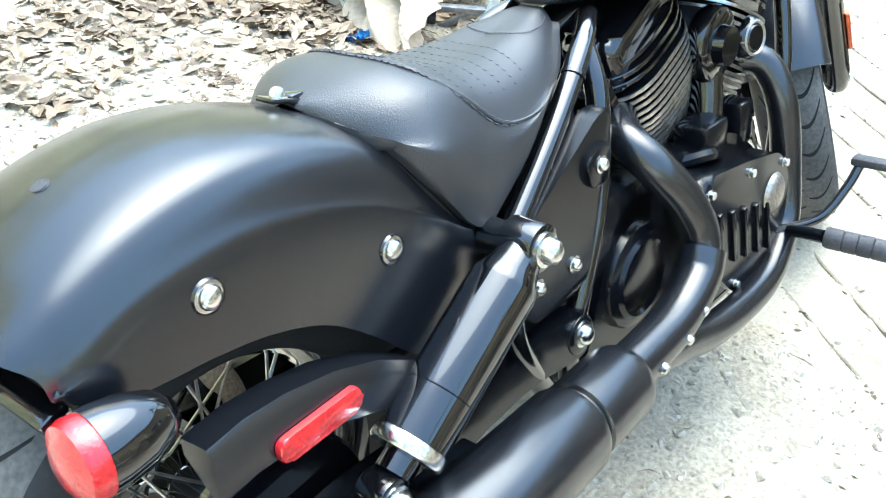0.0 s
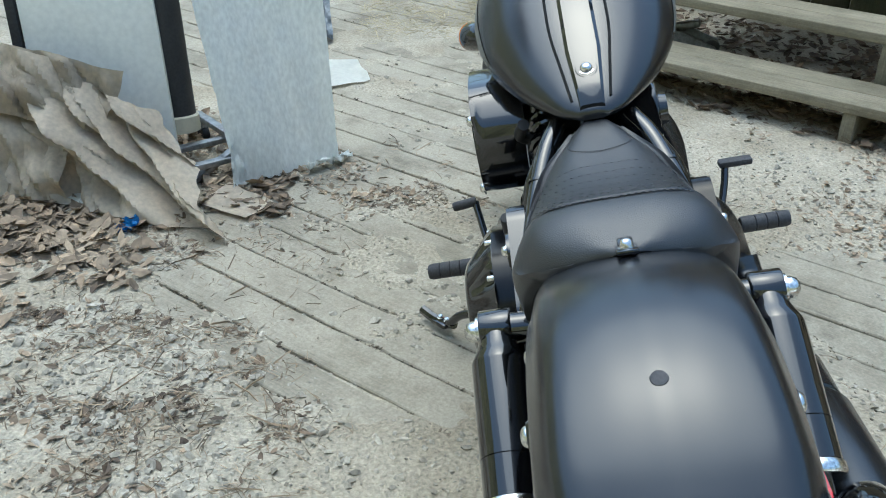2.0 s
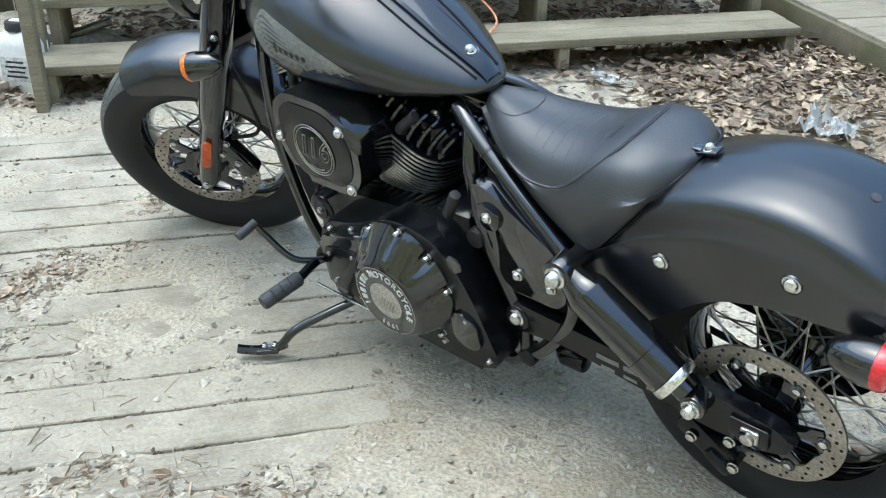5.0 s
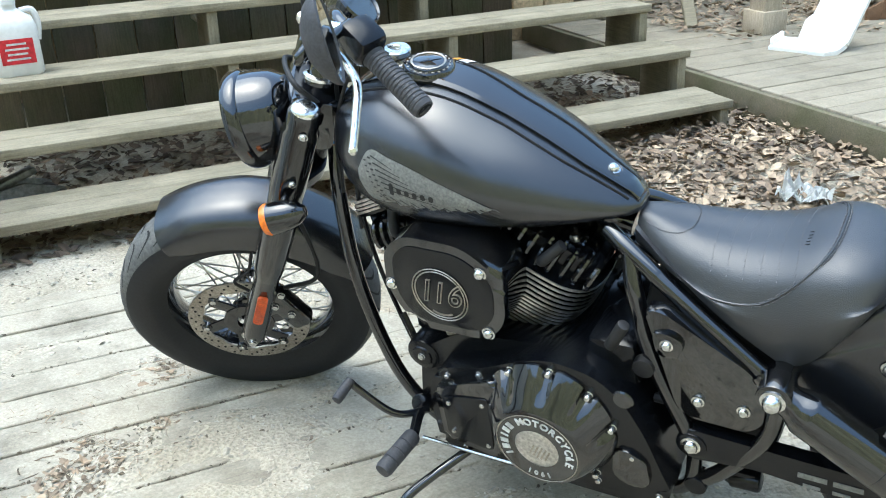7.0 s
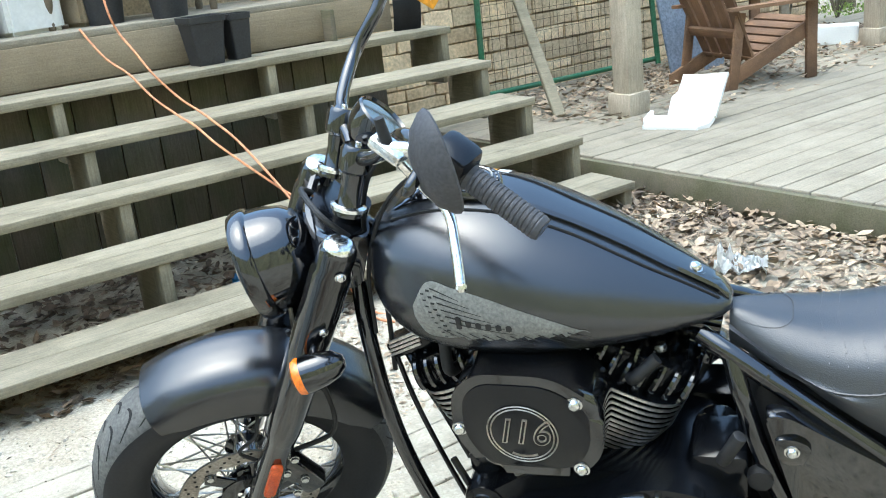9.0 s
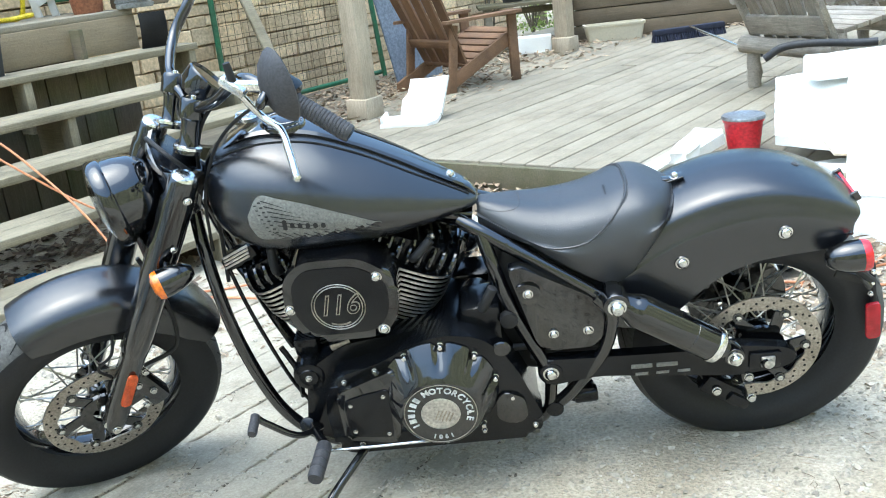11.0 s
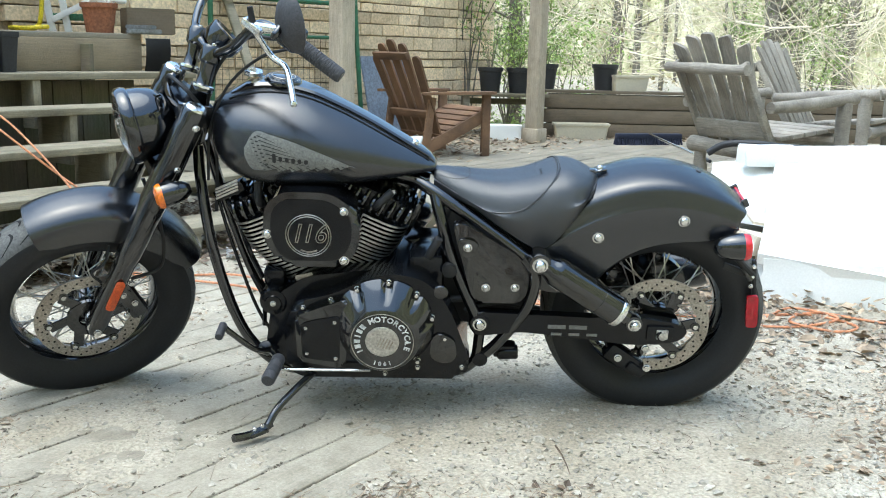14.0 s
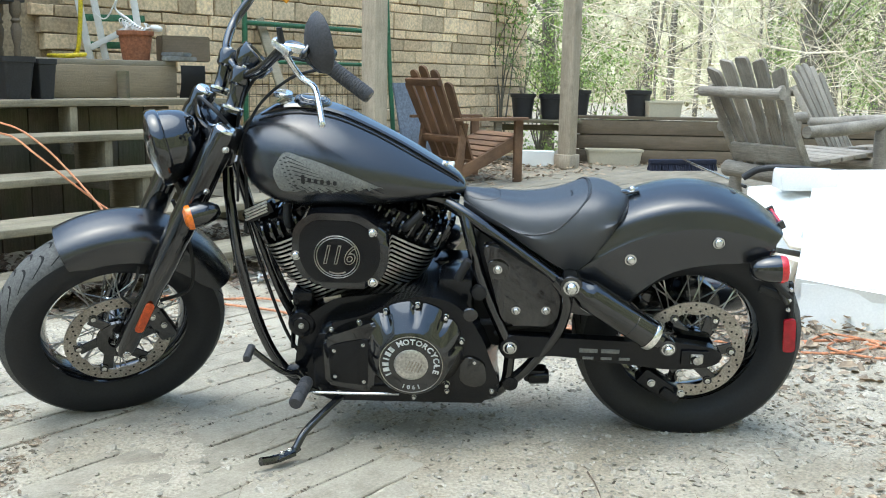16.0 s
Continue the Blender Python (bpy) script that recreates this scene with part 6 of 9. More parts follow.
    F("brake_hose", tube([(FRONT_C[0] + 0.13, -0.09, FRONT_C[2] + 0.11), (FRONT_C[0] + 0.22, -0.09, 0.46), (FRONT_C[0] + 0.235, -0.08, 0.60), (FRONT_C[0] + 0.21, -0.05, 0.74)], 0.0055, 8), DARK, cal)
    F("sensor_wire", tube([(FRONT_C[0] + 0.05, -0.10, FRONT_C[2] + 0.13), (FRONT_C[0] + 0.03, -0.10, FRONT_C[2] + 0.17), (FRONT_C[0] + 0.07, -0.09, FRONT_C[2] + 0.19), (FRONT_C[0] + 0.09, -0.07, FRONT_C[2] + 0.23)], 0.004, 6), DARK, cal)
    # fender
    rows = []
    for i in range(31):
        a = math.radians(108 - (108 - 19) * i / 30)
        r = 0.354 + 0.018 * min(1.0, i / 12)
        end = min(1, i / 3, (30 - i) / 3)
        depth = (0.05 + 0.022 * math.sin(math.pi * i / 30)) * (0.7 + 0.3 * end)
        w = 0.088
        ctrl = [(0, r), (-0.5 * w, r - 0.004), (-0.85 * w, r - 0.022), (-0.99 * w, r - 0.045), (-w, r - 0.03 - depth)]
        pts = spline([(y, q, 0) for y, q in ctrl], 4)
        ring = [(FRONT_C[0] + p.y * math.cos(a), p.x, FRONT_C[2] + p.y * math.sin(a)) for p in pts]
        rows.append(ring[::-1] + [(x, -y, z) for x, y, z in ring[1:]])
    bm = shelled(rows, 0.0035)
    ff = F("front_fender", bm, SATIN, None, "satin black front fender", 50)
    for y in (-1, 1):
        F("fender_stay", box(0.09, 0.012, 0.03, 0.004, pose(FRONT_C[0] + 0.13, y * 0.088, FRONT_C[2] + 0.235, 0, -62)), GLOSS, ff)
    # headlight: a deep glossy shell with a glass front
    hc, hd = Vector((-0.635, -0.004, 0.888)), Vector((-1, 0, -0.10)).normalized()
    hm = Matrix.Translation(hc) @ hd.to_track_quat("Z", "Y").to_matrix().to_4x4()
    hl = F("headlight", lathe([(0, -0.064), (0.035, -0.060), (0.065, -0.046), (0.085, -0.018), (0.094, 0.014), (0.097, 0.04), (0.102, 0.044), (0.104, 0.052), (0.104, 0.066), (0.100, 0.074), (0.094, 0.074), (0.090, 0.06), (0.085, 0.05), (0.0, 0.045)], 56, hm), GLOSS, None, "gloss black round headlight")
    F("reflector_bowl", lathe([(0, 0.048), (0.04, 0.05), (0.07, 0.056), (0.09, 0.068)], 40, hm), ALLOY, hl)
    F("headlight_glass", lathe([(0.094, 0.072), (0.07, 0.083), (0.04, 0.090), (0, 0.093), (0, 0.090), (0.04, 0.087), (0.07, 0.080), (0.094, 0.069)], 48, hm), GLASS, hl)
    for k in range(3):
        F("lamp_element", lathe([(0, 0.062), (0.018, 0.060), (0.020, 0.05)], 20, hm @ Matrix.Translation((0.0, -0.045 + 0.045 * k, 0))), CHROME, hl)
    F("headlight_mount", join(box(0.12, 0.03, 0.03, 0.006, pose(-0.547, 0.0, 0.895, 0, 10)), box(0.03, 0.19, 0.04, 0.008, pose(-0.552, 0, 0.905)), plate(rounded([(-0.03, -0.06), (0.03, -0.06), (0.03, 0.06), (-0.03, 0.06)], 0.02), 0.006, 0.002, pose(-0.53, -0.085, 0.90, 90, 20))), GLOSS, hl)
    F("cable_guide", tube([along(-0.112, 0.712), along(-0.06, 0.69) + Vector((-0.02, 0, 0)), along(0.0, 0.69) + Vector((-0.03, 0, 0)), along(0.06, 0.69) + Vector((-0.02, 0, 0)), along(0.112, 0.712)], 0.012, 8), GLOSS, hl)
    F("shroud_badge", box(0.016, 0.006, 0.085, 0.003, pose(-0.562, -0.085, 0.905, 0, 22)), ALLOY, hl)


build_front()


# -- handlebar, placed with the steering turned --
def build_bars():
    for b0, b1 in (((-0.469, -0.088, 0.968), (-0.440, -0.060, 1.062)), ((-0.522, -0.003, 0.996), (-0.497, 0.035, 1.088))):
        b0, b1 = Vector(b0), Vector(b1)
        n = (b1 - b0).length
        rm = Matrix.Translation(b0) @ (b1 - b0).to_track_quat("Z", "Y").to_matrix().to_4x4()
        rs = P("riser", lathe([(0, 0), (0.026, 0.0), (0.026, 0.010), (0.020, 0.018), (0.019, n * 0.5), (0.021, n * 0.72), (0.028, n * 0.78), (0.029, n + 0.012), (0.024, n + 0.020), (0, n + 0.021)], 24, rm), GLOSS, None, "black handlebar riser")
        P("riser_ring", lathe([(0.024, 0.006), (0.031, 0.010), (0.031, 0.016), (0.024, 0.019)], 24, rm), ALLOY, rs)
        P("clamp_bolt", bolt(b1 + (b1 - b0).normalized() * 0.018, 0.006, 0.008, tuple(b1 - b0)), CHROME, rs)
    bar = P("handlebar", tube(BAR_LINE, 0.0125, 16, 8), GLOSS, None, "black handlebar")
    # gauge
    gm = Matrix.Translation((-0.419, 0.010, 1.088)) @ (STEER.to_3x3() @ Vector((0.80, 0.0, 0.6))).to_track_quat("Z", "Y").to_matrix().to_4x4()
    gg = P("gauge", lathe([(0, -0.04), (0.040, -0.038), (0.051, -0.02), (0.053, 0.012), (0.050, 0.016), (0.047, 0.010), (0, 0.010)], 36, gm), GLOSS, None, "round black instrument gauge")
    P("gauge_glass", lathe([(0, 0.0125), (0.046, 0.0115)], 32, gm), GLOSS, gg)
    for g0, g1, m0, side, nm in ((GRIP_L0, GRIP_L1, MIRROR_L, -1, "left"), (GRIP_R0, GRIP_R1, MIRROR_R, 1, "right")):
        g0, g1 = Vector(g0), Vector(g1)
        d = g1 - g0
        n = d.length
        gm = Matrix.Translation(g0) @ d.to_track_quat("Z", "Y").to_matrix().to_4x4()
        prof = [(0, 0), (0.020, 0.0)]
        ribs = 15
        for i in range(ribs):
            z = 0.006 + (n - 0.016) * i / ribs
            dz = (n - 0.016) / ribs
            prof += [(0.0172, z), (0.0185, z + dz * 0.2), (0.0185, z + dz * 0.75), (0.0172, z + dz * 0.92)]
        prof += [(0.0185, n - 0.008), (0.0165, n - 0.001), (0.010, n), (0, n)]
        gr = P("grip", lathe(prof, 24, gm), GRIP, bar, "ribbed rubber grip")
        u = d.normalized()
        P("switch_housing", join(lathe([(0, -0.055), (0.022, -0.055), (0.027, -0.048), (0.028, -0.01), (0.022, 0.0), (0, 0.0)], 18, gm), box(0.056, 0.052, 0.060, 0.013, gm @ Matrix.Translation((0.0, 0.010, -0.030)))), CAST, bar)
        fore = Vector((-0.55, side * 0.1, 0.05)).normalized()
        pv = g0 - u * 0.07 + fore * 0.055
        lv = P("clutch_lever" if side < 0 else "brake_lever", tube([pv + u * -0.01, Vector((-0.245, -0.268, 1.112)), Vector((-0.205, -0.300, 1.092)), Vector((-0.188, -0.340, 1.062)), LEVER_L] if side < 0 else [pv, pv + u * 0.06 + fore * 0.015, pv + u * 0.12, Vector(LEVER_R)], 0.0075, 10), ALLOY, bar, "polished alloy lever")
        P("lever_ball", lathe([(0, -0.0085), (0.006, -0.006), (0.0085, 0), (0.006, 0.006), (0, 0.0085)], 14, Matrix.Translation(LEVER_L if side < 0 else LEVER_R)), ALLOY, lv)
        P("lever_perch", join(box(0.055, 0.03, 0.02, 0.006, Matrix.Translation(pv) @ d.to_track_quat("X", "Z").to_matrix().to_4x4()), rod(pv, g0 - u * 0.06, 0.011)), ALLOY, bar)
        P("perch_boot", rod(pv + Vector((0, 0, -0.005)), pv + Vector((-0.005, 0, 0.045)), 0.010, 0.007, 12), DARK, bar)
        # oval mirror on a short stem
        c, f = Vector(m0[0]), Vector(m0[1]).normalized()
        mm = Matrix.Translation(c) @ f.to_track_quat("Z", "Y").to_matrix().to_4x4() @ Matrix.Diagonal((0.78, 0.94, 1.0, 1))
        mr = P("mirror", lathe([(0, -0.034), (0.03, -0.031), (0.055, -0.02), (0.072, -0.004), (0.075, 0.003), (0.072, 0.006), (0.069, 0.003), (0, 0.003)], 40, mm), GRIP, None, "oval dark grey rear-view mirror")
        P("mirror_glass", lathe([(0, 0.0042), (0.069, 0.0040)], 40, mm), MIRROR, mr)
        P("mirror_stem", tube([c - f * 0.025, c - f * 0.045 + Vector((0, 0, -0.02)), g0 - u * 0.05 + Vector((0, 0, 0.02))], 0.0085, 10), GLOSS, mr)
    P("cable", tube([Vector(GRIP_L0) + Vector((-0.06, 0.06, 0)), (-0.33, -0.14, 1.12), (-0.43, -0.06, 1.02), (-0.47, -0.04, 0.90), (-0.45, -0.06, 0.78), (-0.46, -0.07, 0.62)], 0.0048, 8), DARK, bar)
    P("cable", tube([Vector(GRIP_L0) + Vector((-0.03, 0.06, -0.02)), (-0.30, -0.13, 1.07), (-0.40, -0.08, 0.98), (-0.455, -0.085, 0.86), (-0.47, -0.09, 0.72)], 0.004, 8), DARK, bar)
    P("cable", tube([(-0.47, -0.10, 0.93), (-0.50, -0.12, 0.98), (-0.56, -0.06, 1.0), (-0.58, 0.03, 0.94)], 0.0055, 8), DARK, bar)
    P("cable", tube([(-0.50, 0.05, 1.02), (-0.56, 0.04, 0.97), (-0.57, 0.02, 0.88)], 0.005, 8), DARK, bar)


GRIP_L0, GRIP_L1 = (-0.168, -0.292, 1.141), (-0.069, -0.324, 1.077)
GRIP_R0, GRIP_R1 = (-0.43, 0.36, 1.25), (-0.40, 0.49, 1.20)
LEVER_L, LEVER_R = Vector((-0.174, -0.383, 1.026)), Vector((-0.52, 0.46, 1.20))
MIRROR_L = ((-0.167, -0.392, 1.214), (0.82, 0.54, 0.10))
MIRROR_R = ((-0.44, 0.38, 1.35), (0.97, 0.0, 0.15))
BAR_LINE = [GRIP_L1, GRIP_L0, (-0.235, -0.262, 1.172), (-0.285, -0.220, 1.170), (-0.37, -0.125, 1.095), (-0.440, -0.060, 1.060), (-0.470, -0.012, 1.070), (-0.497, 0.035, 1.086), (-0.52, 0.10, 1.105), (-0.52, 0.19, 1.15), (-0.48, 0.23, 1.21), (-0.455, 0.28, 1.262), GRIP_R0, GRIP_R1]
build_bars()


def build_tag():
    """A paper tag tied to the right grip."""
    m = pose(-0.392, 0.275, 1.285, 0, 0, 12) @ pose(0, 0, 0, 90) @ pose(0, 0, 0, 0, 0, 50)
    tag = P("paper_tag", box(0.13, 0.13, 0.0016, 0.0006, m), LABEL_W, None, "white paper tag with a yellow border")
    for x, y, sx, sy in ((0, -0.059, 0.13, 0.012), (0, 0.059, 0.13, 0.012), (-0.059, 0, 0.012, 0.106), (0.059, 0, 0.012, 0.106)):
        P("tag_border", box(sx, sy, 0.0026, 0.0, m @ Matrix.Translation((x, y, 0))), LABEL_Y, tag)
    P("tag_string", tube([(-0.395, 0.28, 1.36), (-0.41, 0.32, 1.30), (-0.43, 0.36, 1.262)], 0.0012, 5, 4), LABEL_W, tag)


build_tag()

# ---- stone courses of the house ----
def build_stones():
    rnd = random.Random(21)
    z = 0.0
    meshes = {}
    near = []
    while z < 2.6:
        h = rnd.choice((0.075, 0.10, 0.125, 0.15))
        u = 1.4 + rnd.uniform(0, 0.3)
        while u < WALL_U1 - 0.02:
            l = rnd.choice((0.16, 0.24, 0.32, 0.42))
            l = min(l, WALL_U1 - u)
            near.append((u, l, z, h))
            u += l + 0.010
        z += h + 0.010
    seen = [s for s in near if s[0] > 2.4 and s[2] < 2.1]
    seen.sort(key=lambda s: abs(s[0] - 5.4) + abs(s[2] - 1.1))
    single = set(seen[:300])
    rest_v, rest_f = [], []
    for s in near:
        u, l, z, h = s
        proud = rnd.uniform(0.008, 0.022)
        key = (round(l, 2), h, rnd.randrange(3))
        if key not in meshes:
            bm = box(key[0], 0.10, h, 0.0)
            bmesh.ops.subdivide_edges(bm, edges=[e for e in bm.edges if abs(e.verts[0].co.x - e.verts[1].co.x) > 0.01], cuts=2)
            for v in bm.verts:
                v.co += Vector((rnd.uniform(-0.004, 0.004), rnd.uniform(-0.004, 0.004) if v.co.y < 0 else 0, rnd.uniform(-0.004, 0.004)))
            bmesh.ops.bevel(bm, geom=[e for e in bm.edges if len(e.link_faces) == 2 and all(v.co.y < 0 for v in e.verts)], offset=0.005, segments=1, affect="EDGES")
            meshes[key] = ready(bm, STONE, "stone", True, 15)
        m = aligned(u + l / 2, WALL_N + 0.05 - proud, z + h / 2)
        if s in single:
            ob = new("stone", meshes[key])
            ob.parent = HOUSE
            ob.matrix_world = m
        else:
            base = len(rest_v)
            rest_v += [tuple(m @ v.co) for v in meshes[key].vertices]
            rest_f += [tuple(base + i for i in p.vertices) for p in meshes[key].polygons]
    me = bpy.data.meshes.new("stone_courses")
    me.from_pydata(rest_v, [], rest_f)
    me.materials.append(STONE_REST)
    ob = new("stone_courses", me)
    ob.parent = HOUSE
    tagged(ob, kind="stuff")


STONE_REST = material("sandstone_block_rest", (0.66, 0.53, 0.34), 0.9, second=(0.55, 0.42, 0.26), scale=4.0, fine=45, bump=0.4, depth=0.006, island=0.3, fine_mix=0.25)
build_stones()

GREEN_PAINT = material("green_pipe_paint", (0.03, 0.15, 0.07), 0.5, second=(0.05, 0.13, 0.07), scale=12, fine=80, bump=0.15)
WIRE = material("rusty_wire", (0.10, 0.075, 0.045), 0.7, metal=0.3, bump=0.0)
BLACK_PLASTIC = material("black_plastic", (0.018, 0.019, 0.022), 0.55, second=(0.028, 0.028, 0.03), scale=8, fine=120, bump=0.1)
CREAM_PLASTIC = material("cream_plastic", (0.60, 0.55, 0.42), 0.6, second=(0.54, 0.495, 0.385), scale=5, fine=60, bump=0.05, fine_mix=0.06)
TERRACOTTA = material("terracotta", (0.30, 0.115, 0.055), 0.85, second=(0.24, 0.10, 0.05), scale=8, fine=60, bump=0.2)
BLUE_GREY = material("blue_grey_board", (0.16, 0.19, 0.24), 0.6, second=(0.13, 0.155, 0.20), scale=4, fine=60, bump=0.1)
BRISTLE = material("navy_bristle", (0.018, 0.022, 0.045), 0.9, scale=20, fine=300, bump=0.6, island=0.3)
LEAF_GREEN = material("shrub_leaf", (0.20, 0.28, 0.08), 0.6, second=(0.11, 0.18, 0.045), scale=3, fine=40, bump=0.1, island=0.4)
LEAF_FAR = material("spring_foliage", (0.27, 0.31, 0.10), 0.7, second=(0.15, 0.19, 0.06), scale=0.6, fine=8, bump=0.0, island=0.5)
LEAF_BRIGHT = material("bright_spring_leaf", (0.36, 0.46, 0.13), 0.6, second=(0.22, 0.32, 0.08), scale=1.5, fine=20, bump=0.0, island=0.4)
LEAF_TAN = material("tan_foliage", (0.48, 0.41, 0.24), 0.8, second=(0.30, 0.245, 0.135), scale=0.6, fine=8, bump=0.0, island=0.4)
BARK = material("grey_bark", (0.23, 0.20, 0.15), 0.9, second=(0.115, 0.10, 0.075), scale=4, fine=20, stretch=(4, 4, 0.6), bump=0.6, depth=0.01)
TWIG = material("pale_bare_twig", (0.82, 0.74, 0.56), 0.85, second=(0.52, 0.44, 0.30), scale=3, fine=30, bump=0.0, island=0.3)
ORANGE_CORD = material("orange_cord", (0.68, 0.29, 0.14), 0.6, bump=0.0)
YELLOW_HOSE = material("yellow_hose", (0.75, 0.60, 0.02), 0.5, bump=0.0)
WHITE_PLASTIC = material("white_plastic", (0.75, 0.75, 0.73), 0.5, second=(0.66, 0.66, 0.63), scale=6, fine=50, bump=0.05, fine_mix=0.06)
RED_PLASTIC = material("red_plastic", (0.55, 0.02, 0.03), 0.4, second=(0.45, 0.02, 0.03), scale=8, fine=60, bump=0.05)
BLUE_PLASTIC = material("blue_plastic", (0.02, 0.22, 0.55), 0.5, second=(0.02, 0.16, 0.45), scale=15, fine=60, bump=0.2)
KRAFT = material("kraft_paper", (0.70, 0.62, 0.50), 0.8, second=(0.62, 0.54, 0.42), scale=4, fine=70, bump=0.15, fine_mix=0.12)
KRAFT_PALE = material("pale_kraft_paper", (0.58, 0.51, 0.40), 0.85, second=(0.50, 0.43, 0.33), scale=4, fine=60, bump=0.15, fine_mix=0.1)
FIBRE = material("milky_fibreglass_sheet", (0.86, 0.87, 0.84), 0.45, second=(0.80, 0.82, 0.79), scale=2.5, fine=90, bump=0.25, depth=0.002, fine_mix=0.1, stretch=(1, 1, 0.5))
PANEL_WHITE = material("off_white_panel", (0.88, 0.87, 0.80), 0.6, second=(0.81, 0.80, 0.73), scale=2, fine=50, bump=0.08, fine_mix=0.06)
METAL_GREY = material("grey_steel", (0.30, 0.33, 0.36), 0.45, metal=0.7, second=(0.22, 0.22, 0.22), scale=8, fine=60, bump=0.1)


# ---- raised deck: planter wall, bench, pots ----
DECK_Z = 0.163


def build_planter_wall():
    pw = empty("planter_wall", pose(2.6, 7.62, DECK_Z))
    tagged(pw, "low planter wall of wide brown boards at the deck's edge", "wall", kind="structure")
    turn = 1.5
    for k in range(3):
        b = part("board", box(4.1, 0.035, 0.142, 0.004), WOOD_WALNUT, pw)
        b.matrix_world = pose(3.3, 7.60 + 0.006 * (k % 2), DECK_Z + 0.074 + 0.152 * k, 0, 0, turn)
    c = part("cap", box(4.12, 0.24, 0.03, 0.004), WOOD_WALNUT, pw)
    c.matrix_world = pose(3.3, 7.70, DECK_Z + 0.478, 0, 0, turn)
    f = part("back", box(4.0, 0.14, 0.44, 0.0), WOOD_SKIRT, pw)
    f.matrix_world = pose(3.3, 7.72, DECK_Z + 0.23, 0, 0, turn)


build_planter_wall()


def pot(name, mat, at, r0, r1, h, label, square=False, group="", sides=36):
    top = empty(name, at)
    tagged(top, label, "pot", group)
    if square:
        def ring(s, z):
            return [(x, y, z) for x, y in rounded([(-s, -s), (s, -s), (s, s), (-s, s)], s * 0.25, 4)]
        bm = loft([ring(r0, 0), ring(r1, h * 0.86), ring(r1 * 1.08, h * 0.87), ring(r1 * 1.1, h), ring(r1 * 0.98, h), ring(r1 * 0.93, h * 0.85), ring(r1 * 0.8, h * 0.8)])
    else:
        bm = lathe([(0, 0), (r0, 0), (r1 * 0.97, h * 0.84), (r1 * 1.06, h * 0.85), (r1 * 1.08, h * 0.90), (r1 * 1.08, h), (r1 * 0.98, h), (r1 * 0.93, h * 0.86), (0, h * 0.82)], sides)
    part("shell", bm, mat, top)
    soil = lathe([(0, h * 0.84), (r1 * 0.90, h * 0.83)], 20)
    part("soil", soil, WOOD_SKIRT, top)
    return top


def leafy(parent, n, spread, h0, h1, seed, mat, size=0.028):
    """Thin stems with small leaves in one crown."""
    rnd = random.Random(seed)
    verts, faces, stems = [], [], []
    for i in range(9):
        a = rnd.uniform(0, 6.28)
        tip = Vector((math.cos(a) * spread * rnd.uniform(0.4, 1), math.sin(a) * spread * rnd.uniform(0.4, 1), rnd.uniform(h0 + 0.5 * (h1 - h0), h1)))
        mid = Vector((tip.x * 0.35, tip.y * 0.35, h0 + (tip.z - h0) * 0.6))
        stems.append(tube([(0, 0, h0 * 0.8), mid, tip], 0.0035, 5, 4, taper=0.001))
        line = spline([(0, 0, h0), mid, tip], 8)
        for _ in range(n // 9):
            k = rnd.uniform(0.25, 1)
            p = line[min(len(line) - 1, int(k * (len(line) - 1)))] + Vector((rnd.gauss(0, 0.05), rnd.gauss(0, 0.05), rnd.gauss(0, 0.04)))
            s = size * rnd.uniform(0.6, 1.3)
            t = Euler((rnd.uniform(-1.2, 1.2), rnd.uniform(-1.2, 1.2), rnd.uniform(0, 6.28))).to_matrix()
            b = len(verts)
            verts += [tuple(p + t @ Vector(v)) for v in ((-s, 0, 0), (0, -s * 0.4, s * 0.1), (s, 0, 0), (0, s * 0.4, s * 0.1))]
            faces.append((b, b + 1, b + 2, b + 3))
    tagged(part("stem", join(*stems), BARK, parent), kind="stuff")
    me = bpy.data.meshes.new("foliage")
    me.from_pydata(verts, [], faces)
    me.materials.append(mat)
    ob = new("foliage", me)
    ob.parent = parent


def build_bench():
    b = empty("bench", pose(0.80, 7.55, DECK_Z, 0, 0, 2))
    tagged(b, "small weathered wooden bench against the stone wall", "bench")
    for k in range(3):
        part("slat", box(0.95, 0.12, 0.03, 0.004, pose(0, -0.13 + 0.13 * k, 0.43)), WOOD_RIM, b)
    for x in (-0.38, 0.38):
        for y in (-0.12, 0.12):
            part("leg", box(0.07, 0.07, 0.415, 0.004, pose(x, y, 0.2075)), WOOD_GREY, b)
    part("stretcher", box(0.76, 0.04, 0.06, 0.004, pose(0, 0, 0.36)), WOOD_RIM, b)


build_bench()
for i, (x, y, z) in enumerate(((0.68, 7.66, DECK_Z + 0.445), (0.98, 7.66, DECK_Z + 0.445), (1.27, 7.75, DECK_Z + 0.493))):
    p = pot("plant_pot", BLACK_PLASTIC, pose(x, y, z), 0.095, 0.125, 0.26, "black nursery pot with a leafy shrub", group="shrub pots")
    leafy(p, 260 + 240 * (i == 0), 0.26 + 0.16 * (i == 0), 0.22, 0.62 + 0.45 * (i == 0), 40 + i, LEAF_GREEN, 0.017)
p = pot("plant_pot", BLACK_PLASTIC, pose(1.90, 7.74, DECK_Z + 0.493), 0.10, 0.13, 0.27, "black nursery pot with bare stems on the planter wall", group="shrub pots")
leafy(p, 40, 0.12, 0.22, 0.5, 50, LEAF_TAN, 0.015)


